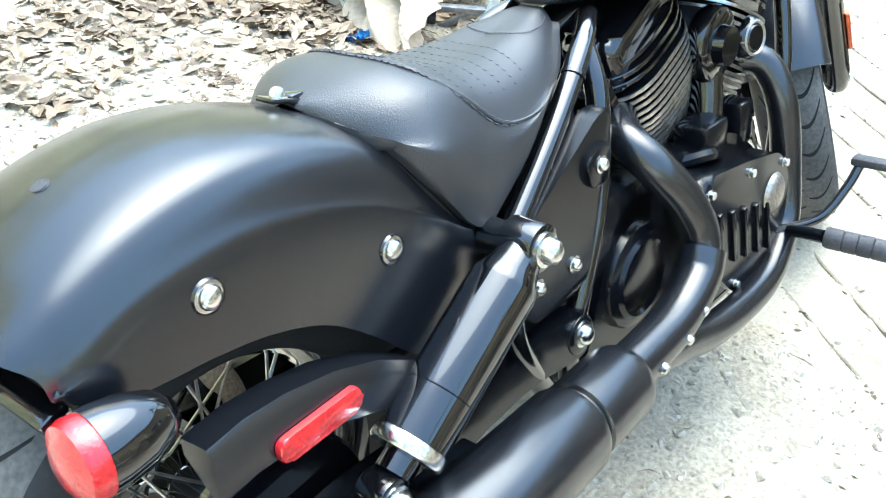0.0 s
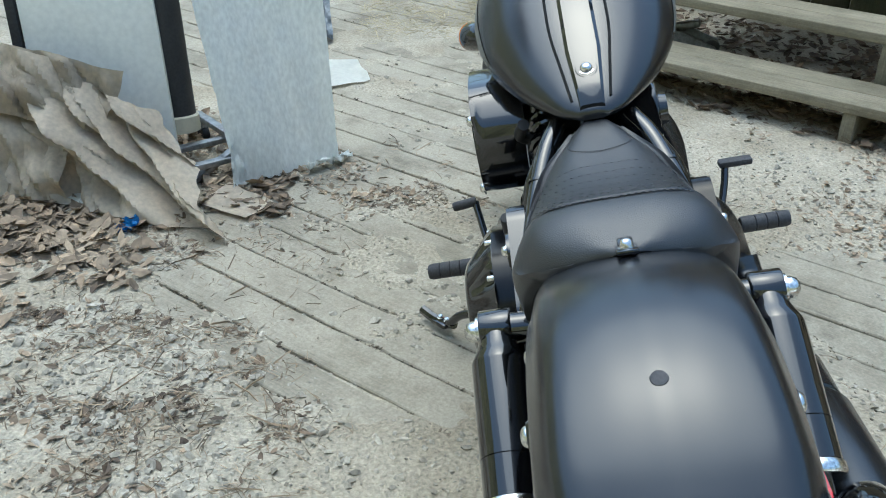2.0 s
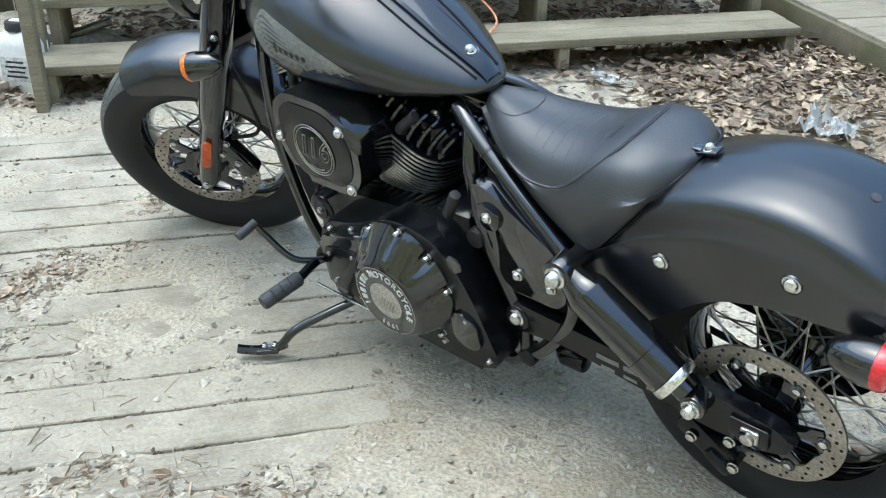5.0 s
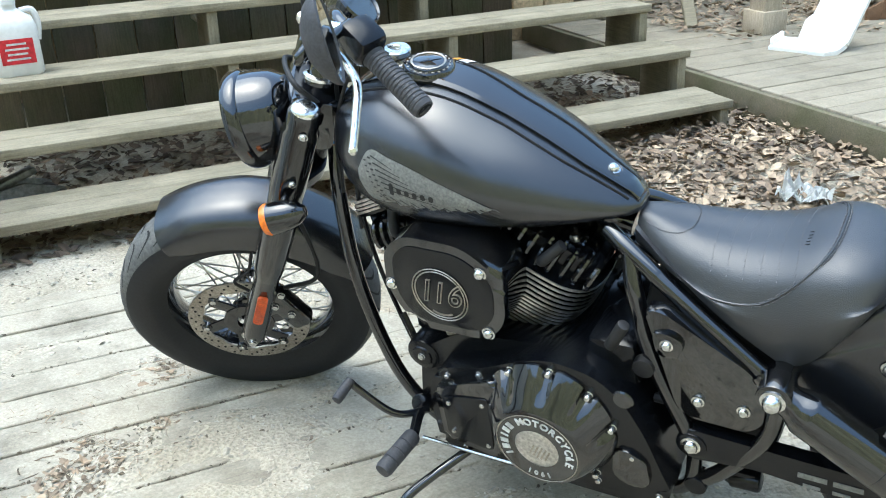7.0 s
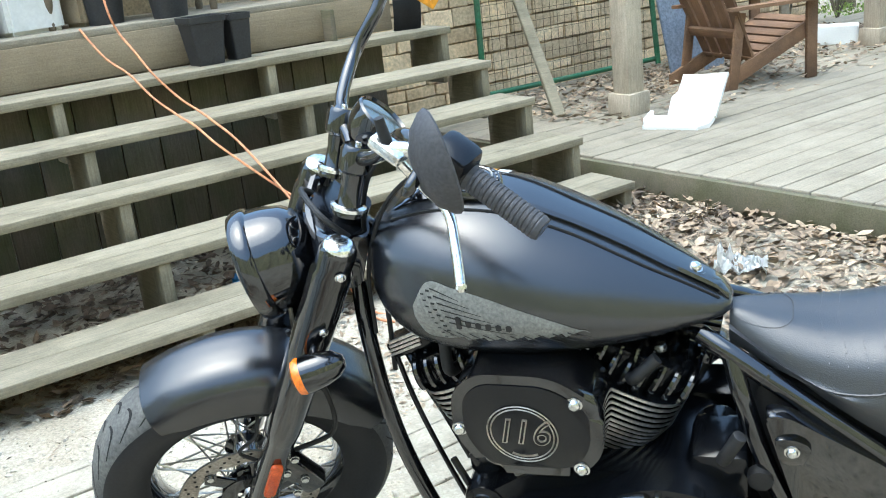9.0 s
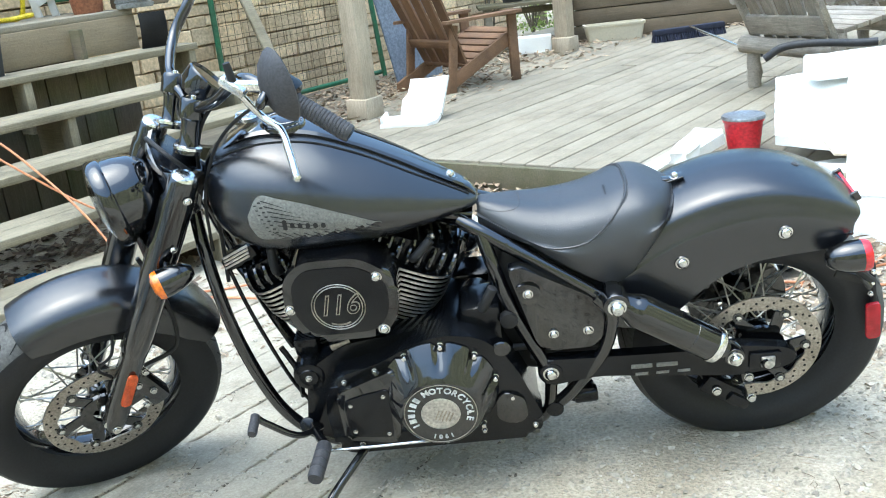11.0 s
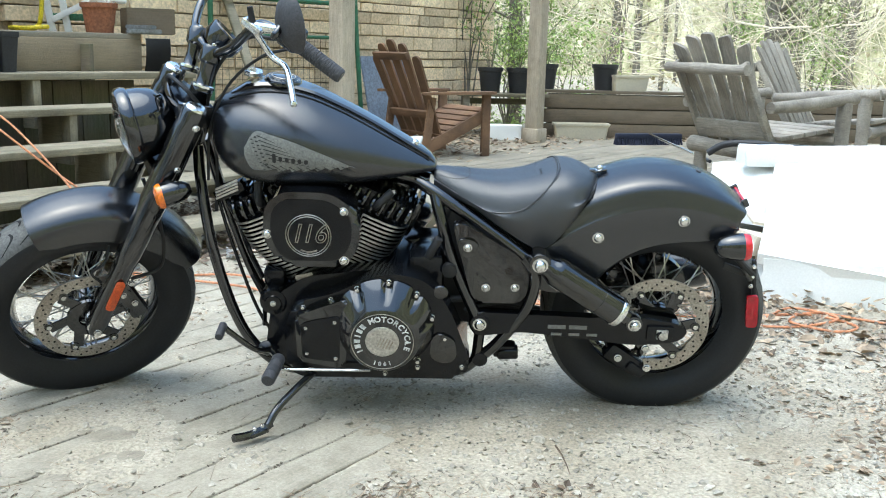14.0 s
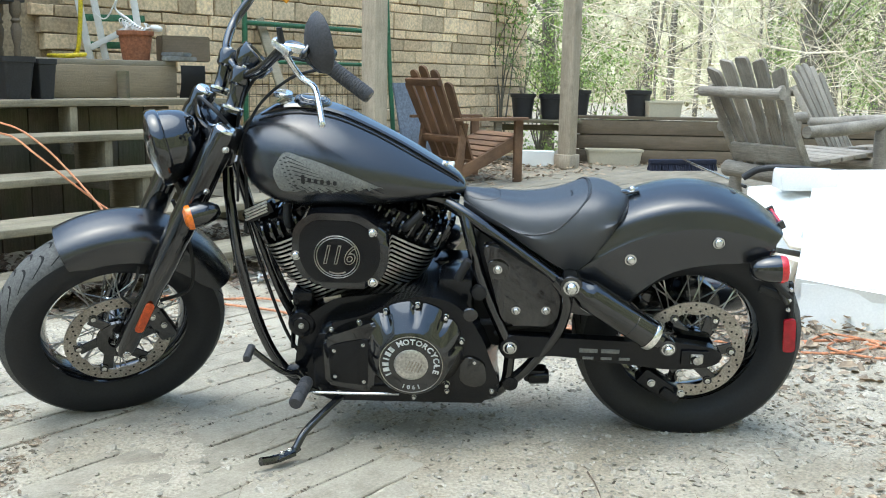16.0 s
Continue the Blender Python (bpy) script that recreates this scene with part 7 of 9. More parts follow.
def window_box(at, l, label):
    top = empty("planter_box", at)
    tagged(top, label, "planter")

    def ring(sx, sy, z):
        return [(x, y, z) for x, y in rounded([(-sx, -sy), (sx, -sy), (sx, sy), (-sx, sy)], 0.025, 4)]
    part("shell", loft([ring(l * 0.46, 0.065, 0), ring(l * 0.5, 0.085, 0.14), ring(l * 0.52, 0.095, 0.142), ring(l * 0.525, 0.098, 0.165), ring(l * 0.50, 0.085, 0.165), ring(l * 0.48, 0.07, 0.05)]), CREAM_PLASTIC, top)


window_box(pose(1.62, 7.38, DECK_Z, 0, 0, 1), 0.56, "cream plastic window box standing on the deck")
window_box(pose(2.15, 7.66, DECK_Z + 0.493, 0, 0, 12), 0.38, "cream plastic window box on the planter wall")


def slab(name, sx, sy, sz, at, mat, label, category, group="", ragged=0.0, seed=0, bevel=0.006):
    bm = box(sx, sy, sz, 0)
    bmesh.ops.subdivide_edges(bm, edges=bm.edges[:], cuts=2, use_grid_fill=True)
    rnd = random.Random(seed)
    for v in bm.verts:
        v.co += Vector((rnd.uniform(-1, 1) * ragged, rnd.uniform(-1, 1) * ragged, rnd.uniform(-1, 1) * ragged * 0.25))
    bmesh.ops.bevel(bm, geom=[e for e in bm.edges if len(e.link_faces) == 2 and e.calc_face_angle(0) > 0.6], offset=bevel, segments=2, affect="EDGES")
    ob = new(name, ready(bm, mat, name, True, 40))
    ob.matrix_world = at
    return tagged(ob, label, category, group)


slab("foam_block", 0.36, 0.20, 0.15, pose(0.80, 7.08, DECK_Z + 0.077, 0, 0, -8), FOAM, "white foam block lying on the deck by the post", "foam block", "foam pieces", 0.004, 1)


def build_white_carton():
    """A bent sheet of white packing foam with a broken corner."""
    top = empty("foam_tray", pose(-0.21, 4.14, DECK_Z, 0, 0, -12))
    tagged(top, "bent white packing foam tray lying on the deck", "foam tray", "foam pieces")
    part("base", plate([(-0.20, -0.16), (0.12, -0.17), (0.17, -0.10), (0.17, 0.03), (-0.20, 0.03)], 0.03, 0.005, pose(0, 0, 0.012, 7)), FOAM, top)
    part("flap", plate([(-0.11, 0.0), (0.17, 0.0), (0.21, 0.27), (0.05, 0.25), (-0.05, 0.26), (-0.06, 0.15), (-0.10, 0.12)], 0.03, 0.005, pose(0.01, 0.02, 0.03, 58)), FOAM, top)
    part("side", box(0.02, 0.15, 0.06, 0.005, pose(-0.19, -0.07, 0.042, 7)), FOAM, top)


build_white_carton()


def build_adirondack():
    """A slatted garden chair with a tall fanned back."""
    ch = empty("garden_chair", pose(0.10, 5.55, DECK_Z, 0, 0, 38))
    tagged(ch, "brown cedar slatted garden chair with a fanned back", "chair")
    for y in (-0.27, 0.27):
        part("side_rail", plate([(-0.42, 0.0), (-0.34, 0.0), (0.32, 0.28), (0.36, 0.36), (0.30, 0.38), (-0.42, 0.07)], 0.026, 0.003, Matrix.Translation((0, y + 0.013, 0.0)) @ pose(0, 0, 0, 90)), WOOD_CEDAR, ch)
        part("front_leg", box(0.085, 0.026, 0.52, 0.003, pose(0.33, y * 1.1, 0.26)), WOOD_CEDAR, ch)
        part("armrest", plate(rounded([(-0.36, -0.045), (0.34, -0.07), (0.40, -0.05), (0.40, 0.07), (0.30, 0.07), (-0.36, 0.02)], 0.03), 0.022, 0.003, pose(0, y * 1.16, 0.52)), WOOD_CEDAR, ch)
        part("rear_leg", box(0.07, 0.024, 0.50, 0.003, pose(-0.26, y * 1.02, 0.25, 0, 8)), WOOD_CEDAR, ch)
    for k in range(6):
        x = 0.33 - 0.088 * k
        part("seat_slat", box(0.075, 0.54, 0.02, 0.003, pose(x, 0, 0.385 - (0.33 - x) * 0.42 * 1.0 + 0.0, 0, -23)), WOOD_CEDAR, ch)
    for k in range(5):
        y = -0.2 + 0.1 * k
        l = 0.86 - 0.035 * (k - 2) ** 2
        bm = plate(rounded([(-0.045 + 0.0, 0), (0.045, 0), (0.052, l - 0.03), (0.03, l), (-0.03, l), (-0.052, l - 0.03)], 0.02), 0.018, 0.002)
        part("back_slat", bm, WOOD_CEDAR, ch).matrix_local = pose(-0.12, y * 1.12, 0.16, 0, 0, 0) @ pose(0, 0, 0, 0, -24) @ pose(0, 0, 0, (k - 2) * -2.2) @ pose(0, 0, 0, 90, 0, 90)
    for z, w in ((0.36, 0.58), (0.82, 0.46)):
        part("back_rail", box(0.035, w, 0.06, 0.004, pose(-0.155 - (z - 0.16) * 0.445, 0, z, 0, -24)), WOOD_CEDAR, ch)


build_adirondack()
slab("leaning_board", 0.55, 0.02, 0.85, pose(-0.30, 6.12, DECK_Z + 0.39, -14, 0, 48), BLUE_GREY, "blue-grey board leaning behind the chair", "board", bevel=0.003)


def build_gate():
    g = empty("pipe_gate", aligned(4.0, WALL_N - 0.12, 0.0))
    tagged(g, "green painted pipe gate with wire mesh against the wall", "gate")
    part("frame", join(tube([(-0.86, 0, 0.18), (-0.86, 0, 1.75)], 0.022, 10, 1), tube([(0.86, -0.10, 0.18), (0.86, -0.02, 1.05), (0.86, 0.03, 1.8)], 0.022, 10, 2), tube([(-0.86, 0, 1.42), (0.86, 0, 1.42)], 0.02, 10, 1), tube([(-0.86, 0, 1.12), (0.86, 0, 1.12)], 0.016, 10, 1), tube([(-0.86, 0, 0.22), (0.86, -0.08, 0.22)], 0.02, 10, 1)), GREEN_PAINT, g)
    for k in range(24):
        u = -0.82 + 0.0713 * k
        part("wire", rod((u, 0.004, 0.22), (u, 0.004, 1.12), 0.0018, sides=5), WIRE, g)
    for k in range(11):
        z = 0.28 + 0.08 * k
        part("wire", rod((-0.85, 0.008, z), (0.85, 0.008, z), 0.0018, sides=5), WIRE, g)


build_gate()
slab("leaning_stake", 0.075, 0.035, 2.3, look((-1.42, 5.12, 1.05), (-1.95, 5.9, 2.2)), WOOD_STEP, "split wooden stake leaning against the wall", "stake", bevel=0.004)


def build_log_seat(place, label):
    """A seat of peeled logs and slats, weathered grey."""
    ls = empty("log_chair", place)
    tagged(ls, label, "chair", "log chairs")

    def log(name, a, b, r, seed):
        rnd = random.Random(seed)
        a, b = Vector(a), Vector(b)
        pts = [a.lerp(b, k / 5) + Vector((rnd.uniform(-1, 1), rnd.uniform(-1, 1), rnd.uniform(-1, 1))) * r * 0.12 for k in range(6)]
        return part(name, tube(pts, lambda k, rr=r: rr * (1 + 0.06 * math.sin(k * 9 + seed)), 12, 3), WOOD_SILVER, ls)

    for j, (oy, turn) in enumerate(((0.0, 0),)):
        m = pose(0.10 * j, oy, 0, 0, 0, turn)
        c = lambda x, y, z, m=m: tuple(m @ Vector((x, y, z)))  # noqa: E731
        for k in range(5):
            l = 0.83 - 0.02 * (k - 2) ** 2
            cant = 0.012 * (k - 2)
            bm = plate(rounded([(-0.034, 0), (0.034, 0), (0.055, l - 0.03 + cant), (0.046, l + cant), (-0.046, l - cant), (-0.055, l - 0.03 - cant)], 0.012), 0.022, 0.003)
            part("back_slat", bm, WOOD_SILVER, ls).matrix_local = m @ pose(-0.16, 0.098 * (k - 2), 0.28) @ pose(0, 0, 0, 0, -27) @ pose(0, 0, 0, (k - 2) * -3.4) @ pose(0, 0, 0, 90, 0, 90)
        log("back_rail", c(-0.515, -0.37, 0.80), c(-0.50, 0.37, 0.80), 0.036, 3 + j)
        part("back_board", box(0.03, 0.60, 0.13, 0.006, m @ pose(-0.245, 0, 0.40, 0, -22)), WOOD_SILVER, ls)
        for y in (-0.31, 0.31):
            part("back_post", box(0.05, 0.035, 0.70, 0.008, m @ pose(-0.31, y, 0.54, 0, -30)), WOOD_SILVER, ls)
        for k in range(5):
            part("seat_slat", box(0.10, 0.62, 0.03, 0.005, m @ pose(-0.05 + 0.115 * k, 0, 0.36 + 0.012 * k, 0, -6)), WOOD_SILVER, ls)
        log("seat_beam", c(-0.26, -0.40, 0.27), c(-0.24, 0.34, 0.27), 0.055, 11 + j)
        log("front_beam", c(0.42, -0.38, 0.33), c(0.42, 0.38, 0.33), 0.05, 13 + j)
        for y in (-0.38, 0.38):
            log("leg", c(-0.22, y * 0.72, 0.0), c(-0.24, y * 0.72, 0.27), 0.045, 17 + j)
            log("leg", c(0.40, y, 0.0), c(0.40, y, 0.60), 0.048, 19 + j)
            log("arm", c(-0.30, y, 0.56), c(0.50, y, 0.62), 0.041, 23 + j)
    return ls


build_log_seat(pose(2.33, 3.98, DECK_Z, 0, 0, 29), "weathered grey log chair with a slatted back on the deck")
build_log_seat(pose(3.30, 5.25, DECK_Z, 0, 0, -38), "weathered grey log chair standing farther back on the deck")


def build_broom():
    b = empty("push_broom", pose(2.23, 6.92, DECK_Z, 0, 0, 13.5))
    tagged(b, "dark blue push broom lying on the deck", "broom")
    part("head", box(0.70, 0.07, 0.05, 0.01, pose(0, 0, 0.085)), BRISTLE, b)
    rnd = random.Random(4)
    tufts = []
    for i in range(90):
        x, y = -0.34 + 0.68 * (i // 3) / 29, -0.022 + 0.022 * (i % 3)
        tufts.append(rod((x, y, 0.065), (x + rnd.uniform(-0.01, 0.01), y * 1.9, 0.001), 0.008, 0.012, 5))
    part("bristles", join(*tufts), BRISTLE, b)
    ob = part("handle", rod((0.0, -0.03, 0.105), (-0.283, -1.74, 0.04), 0.0125), ALLOY, b)
    part("handle_grip", rod((-0.258, -1.59, 0.045), (-0.284, -1.745, 0.04), 0.0145), BLACK_PLASTIC, b)


build_broom()

# white foam sheets heaped by the deck


def foam_between(corners, thick, seed, label):
    """A broken foam sheet lying between four corners."""
    a, b, c, d = (Vector(p) for p in corners)
    n = (b - a).cross(d - a).normalized() * thick
    rnd = random.Random(seed)
    bm = bmesh.new()
    k = 10
    rim = []
    for p, q in ((a, b), (b, c), (c, d), (d, a)):
        for i in range(k):
            e = p.lerp(q, i / k)
            rim.append(e + Vector((rnd.uniform(-1, 1), rnd.uniform(-1, 1), 0)) * (0.006 if i else 0.002))
    lo, hi = [bm.verts.new(p - n) for p in rim], [bm.verts.new(p) for p in rim]
    bm.faces.new(lo[::-1])
    bm.faces.new(hi)
    for i in range(len(rim)):
        j = (i + 1) % len(rim)
        bm.faces.new((lo[i], lo[j], hi[j], hi[i]))
    ob = new("foam_sheet", ready(bm, FOAM, "foam_sheet", True, 30))
    return tagged(ob, label, "foam sheet", "foam pieces")


foam_between(((1.545, 1.40, 0.215), (3.05, 0.98, 0.03), (3.3, 2.45, 0.62), (2.0, 2.6, 0.57)), 0.05, 60, "large white foam sheet leaning on the heap beside the deck")
foam_between(((1.50, 2.12, 0.30), (1.86, 1.86, 0.27), (2.02, 2.52, 0.52), (1.66, 2.62, 0.47)), 0.05, 61, "broken white foam sheet sloping up to the deck")
for i, (sx, sy, sz, at) in enumerate((
    (1.50, 0.30, 0.20, pose(2.32, 1.36, 0.10, 0, 0, -14)),
    (1.10, 0.80, 0.20, pose(2.45, 1.90, 0.12, 0, 0, 8)),
    (0.85, 0.60, 0.22, pose(2.55, 2.20, 0.29, 0, 0, 12)),
    (0.30, 0.14, 0.10, pose(1.90, 2.42, 0.535, 4, 0, 4)),
    (0.46, 0.26, 0.16, pose(1.74, 1.98, 0.09, 0, 4, 20)),
    (0.50, 0.09, 0.07, pose(1.12, 2.31, 0.20, 6, -12, 32)),
    (0.66, 0.09, 0.06, pose(1.18, 2.36, 0.235, 4, 3, 67)),
    (0.42, 0.28, 0.05, pose(1.42, 2.18, 0.10, 0, 8, -10)),
)):
    slab("foam_sheet", sx, sy, sz, at, FOAM, ("broken white foam block in a heap beside the deck" if i % 2 else "large white foam slab lying in the heap"), "foam sheet", "foam pieces", 0.010, 60 + i)
slab("cardboard_scrap", 0.15, 0.12, 0.09, pose(1.60, 1.62, 0.215, 10, 12, 30), KRAFT, "torn brown cardboard box among the foam", "cardboard", bevel=0.002)
slab("cardboard_scrap", 0.22, 0.10, 0.012, pose(1.70, 1.75, 0.30, 24, 10, 12), KRAFT, "torn brown cardboard scrap among the foam", "cardboard", bevel=0.002)


def build_bent_handle():
    """A black bent tube handle lying across the back of the log chair."""
    ob = new("bent_handle", ready(tube([(1.86, 3.44, 0.44), (1.95, 3.40, 0.50), (2.10, 3.34, 0.515), (2.32, 3.28, 0.50), (2.42, 3.25, 0.50)], 0.022, 10, 6), BLACK_PLASTIC, "bent_handle"))
    return tagged(ob, "bent black tube handle lying against the log chair", "handle")


build_bent_handle()


def build_bucket():
    b = empty("red_bucket", pose(1.46, 2.47, 0.164) @ Matrix.Diagonal((1, 1, 0.84, 1)))
    tagged(b, "red plastic bucket with a dark lid", "bucket")
    part("shell", lathe([(0, 0), (0.075, 0), (0.092, 0.17), (0.098, 0.17), (0.098, 0.19), (0.088, 0.19), (0.07, 0.01)], 32), RED_PLASTIC, b)
    part("lid", lathe([(0.0, 0.20), (0.085, 0.20), (0.10, 0.205), (0.104, 0.197), (0.104, 0.186), (0.098, 0.186)], 32), METAL_GREY, b)


build_bucket()


def build_hose(name, pts, r, mat, label, category):
    ob = new(name, ready(tube(pts, r, 8, 6), mat, name))
    return tagged(ob, label, category)

# ---- clutter on and by the steps ----
build_hose("extension_cord", [(-2.66, 2.34, 1.36), (-2.60, 2.28, 1.18), (-2.58, 2.30, 1.08), (-2.50, 2.27, 1.0), (-2.40, 2.25, 0.88), (-2.29, 2.25, 0.77), (-2.10, 2.08, 0.74), (-1.99, 2.01, 0.70), (-1.85, 1.97, 0.60), (-1.58, 1.85, 0.36), (-1.38, 1.74, 0.12), (-1.22, 1.63, 0.012), (-0.99, 1.60, 0.012), (-0.76, 1.62, 0.014), (-0.54, 1.45, 0.012), (-0.38, 1.22, 0.012), (-0.25, 1.36, 0.014), (-0.11, 1.34, 0.012), (0.0, 1.18, 0.012), (0.21, 1.19, 0.012), (0.34, 1.36, 0.014), (0.55, 1.30, 0.012), (0.80, 1.05, 0.012), (1.10, 0.98, 0.012), (1.42, 1.10, 0.012), (1.68, 1.15, 0.014), (1.82, 1.0, 0.012), (1.70, 0.90, 0.016), (1.56, 1.02, 0.02), (1.72, 1.16, 0.02), (1.95, 1.05, 0.012), (2.2, 0.95, 0.012)], 0.0052, ORANGE_CORD, "orange extension cord trailing down the steps to the ground", "cord")
build_hose("extension_cord", [(-2.86, 2.40, 1.10), (-2.76, 2.32, 1.05), (-2.62, 2.23, 0.97), (-2.48, 2.18, 0.90), (-2.34, 2.12, 0.80), (-2.20, 2.08, 0.72), (-2.04, 1.94, 0.70), (-1.89, 1.88, 0.61), (-1.62, 1.93, 0.38), (-1.36, 1.95, 0.21), (-1.30, 1.80, 0.15), (-1.31, 1.70, 0.05), (-1.18, 1.56, 0.012), (-0.92, 1.50, 0.012), (-0.62, 1.36, 0.016), (-0.50, 1.16, 0.02), (-0.34, 1.42, 0.02), (-0.12, 1.24, 0.02), (0.10, 1.34, 0.014), (0.30, 1.14, 0.012), (0.52, 1.22, 0.018), (0.78, 1.16, 0.012), (1.16, 1.08, 0.016), (1.50, 0.96, 0.012), (1.78, 1.08, 0.018), (1.64, 1.22, 0.022), (1.50, 1.10, 0.012)], 0.0052, ORANGE_CORD, "orange extension cord trailing down the steps to the ground", "cord")


def build_jug(at, label, tag):
    j = empty("plastic_jug", at)
    tagged(j, label, "jug", "jugs")

    def ring(s, z, k=0.7):
        return [(x, y, z) for x, y in rounded([(-s, -s * k), (s, -s * k), (s, s * k), (-s, s * k)], s * 0.4, 4)]
    part("bottle", loft([ring(0.085, 0), ring(0.092, 0.01), ring(0.092, 0.19), ring(0.08, 0.225), ring(0.045, 0.25), ring(0.03, 0.262), ring(0.028, 0.285)]), WHITE_PLASTIC, j)
    if tag is RED_PLASTIC:
        part("cap", lathe([(0, 0.31), (0.03, 0.31), (0.032, 0.30), (0.032, 0.28), (0, 0.28)], 20), WHITE_PLASTIC, j)
        part("handle", tube([(0.04, 0, 0.25), (0.085, 0, 0.25), (0.10, 0, 0.20), (0.09, 0, 0.13)], 0.013, 8), WHITE_PLASTIC, j)
    else:
        part("lid", lathe([(0, 0.282), (0.046, 0.282), (0.050, 0.276), (0.051, 0.25), (0.048, 0.247), (0, 0.247)], 24), BLACK_PLASTIC, j, "flat black screw lid")
    part("label", box(0.13, 0.002, 0.10, 0, pose(-0.0, -0.066, 0.10)), tag, j)
    for k in range(4):
        part("print_bar", box(0.09 - 0.015 * (k % 2), 0.001, 0.008, 0, pose(0, -0.0676, 0.07 + 0.02 * k)), WHITE_INK if tag is RED_PLASTIC else BLACK_PLASTIC, j)


build_jug(aligned(-0.87, FIRST_N + 2 * RUN + 0.17, FIRST_Z + 2 * RISE, rz=2), "white plastic jug with a red label on a step", RED_PLASTIC)
build_jug(pose(-2.53, 0.36, 0.0, 0, 0, 30), "white plastic jar with a black lid standing by the post", LABEL_W)


def upright(name, x, y, h, sx, sy, label, turn=0.0, mat=None):
    top = new(name, ready(box(sx, sy, h, 0.004, pose(0, 0, h / 2)), mat or WOOD_STEP, name, True, 60))
    top.matrix_world = pose(x, y, 0, 0, 0, BEARING + turn)
    return tagged(top, label, "post", "stair rail posts")


for x, y in ((-2.25, 0.27), (-2.50, 0.43)):
    upright("rail_post", x, y, 1.5, 0.045, 0.09, "weathered wooden rail post beside the steps")
upright("rail_post", -3.4, 0.5, 1.5, 0.04, 0.04, "weathered wooden rail post beside the steps")

# nursery pots and clutter on the landing
LAND_Z = FIRST_Z + RISE * 4 + 0.2355
for i, (u, n, z, r, h) in enumerate(((0.77, 3.56, FIRST_Z + RISE * 4, 0.090, 0.235), (0.95, 3.57, FIRST_Z + RISE * 4, 0.060, 0.225))):
    pot("plant_pot", BLACK_PLASTIC, aligned(u, n, z, rz=8 * i), r * 0.75, r, h, "empty square black nursery pot on the top step", True, "nursery pots")
for i, (u, n) in enumerate(((0.72, 3.80), (0.45, 3.98))):
    p = pot("plant_pot", BLACK_PLASTIC, aligned(u, n, LAND_Z), 0.085, 0.11, 0.24 + 0.03 * (i % 2), "black nursery pot with dry stalks on the landing", False, "nursery pots")
    leafy(p, 60, 0.14, 0.2, 0.42, 70 + i, LEAF_TAN, 0.012)


def build_terracotta():
    p = pot("terracotta_pot", TERRACOTTA, pose(-2.08, 3.80, LAND_Z), 0.085, 0.11, 0.19, "terracotta pot holding white ornaments on the landing")
    bone = [tube([(-0.10, 0, 0.30), (-0.05, 0, 0.27), (0.0, 0, 0.23), (0.06, 0, 0.205), (0.11, 0, 0.21)], 0.010, 8, 4), tube([(-0.10, 0, 0.30), (-0.13, 0.01, 0.34), (-0.11, 0.01, 0.40)], 0.008, 6, 4, taper=0.003)]
    for k in range(9):
        x, z = -0.085 + 0.018 * k, 0.272 - 0.0075 * k
        bone.append(tube([(x, -0.008, z), (x - 0.006, -0.035, z - 0.012), (x + 0.004, -0.028, z - 0.045), (x + 0.006, 0, z - 0.055), (x + 0.004, 0.028, z - 0.045), (x - 0.006, 0.035, z - 0.012), (x, 0.008, z)], 0.004, 5, 3))
    bone.append(lathe([(0, -0.035), (0.018, -0.03), (0.028, -0.008), (0.026, 0.015), (0.016, 0.032), (0, 0.036)], 16, pose(0.14, 0, 0.21, 0, 100) @ Matrix.Diagonal((0.8, 0.9, 1.2, 1))))
    for x, y in ((-0.06, -0.03), (-0.06, 0.03), (0.07, -0.03), (0.07, 0.03)):
        bone.append(tube([(x, y * 0.6, 0.24), (x + 0.02, y * 1.5, 0.21), (x - 0.01, y * 1.8, 0.175)], 0.006, 6, 3))
    bone.append(tube([(-0.11, 0, 0.40), (-0.19, 0, 0.27), (-0.26, 0, 0.30), (-0.27, 0, 0.36)], 0.006, 6, 5, taper=0.003))
    part("ornament", join(*bone), WHITE_PLASTIC, p, "white plastic skeleton ornament")


build_terracotta()


def build_side_table():
    """A dark table with turned legs behind the nursery pots."""
    t = empty("side_table", aligned(0.62, 4.12, LAND_Z, rz=-4))
    tagged(t, "dark stained side table with turned legs on the landing", "table")
    part("top", box(1.0, 0.34, 0.04, 0.006, pose(0, 0, 0.62)), WOOD_WALNUT, t)
    part("apron", box(0.94, 0.30, 0.28, 0.006, pose(0, 0, 0.46)), BLACK_PLASTIC, t)
    for x in (-0.42, 0.42):
        for y in (-0.12, 0.12):
            part("leg", lathe([(0, 0), (0.018, 0), (0.022, 0.03), (0.016, 0.06), (0.028, 0.12), (0.032, 0.17), (0.020, 0.20), (0.030, 0.215), (0.020, 0.23), (0.034, 0.26), (0.034, 0.33), (0, 0.33)], 16, pose(x, y, 0)), WOOD_WALNUT, t)


build_side_table()
build_hose("garden_hose", [(-2.37, 3.62, LAND_Z + 0.8), (-2.36, 3.62, LAND_Z + 0.45), (-2.38, 3.62, LAND_Z + 0.15), (-2.42, 3.64, LAND_Z + 0.03), (-2.52, 3.66, LAND_Z + 0.015), (-2.58, 3.60, LAND_Z + 0.02), (-2.48, 3.57, LAND_Z + 0.02), (-2.36, 3.64, LAND_Z + 0.03), (-2.44, 3.70, LAND_Z + 0.03)], 0.014, YELLOW_HOSE, "bright yellow garden hose hanging to the landing", "hose")
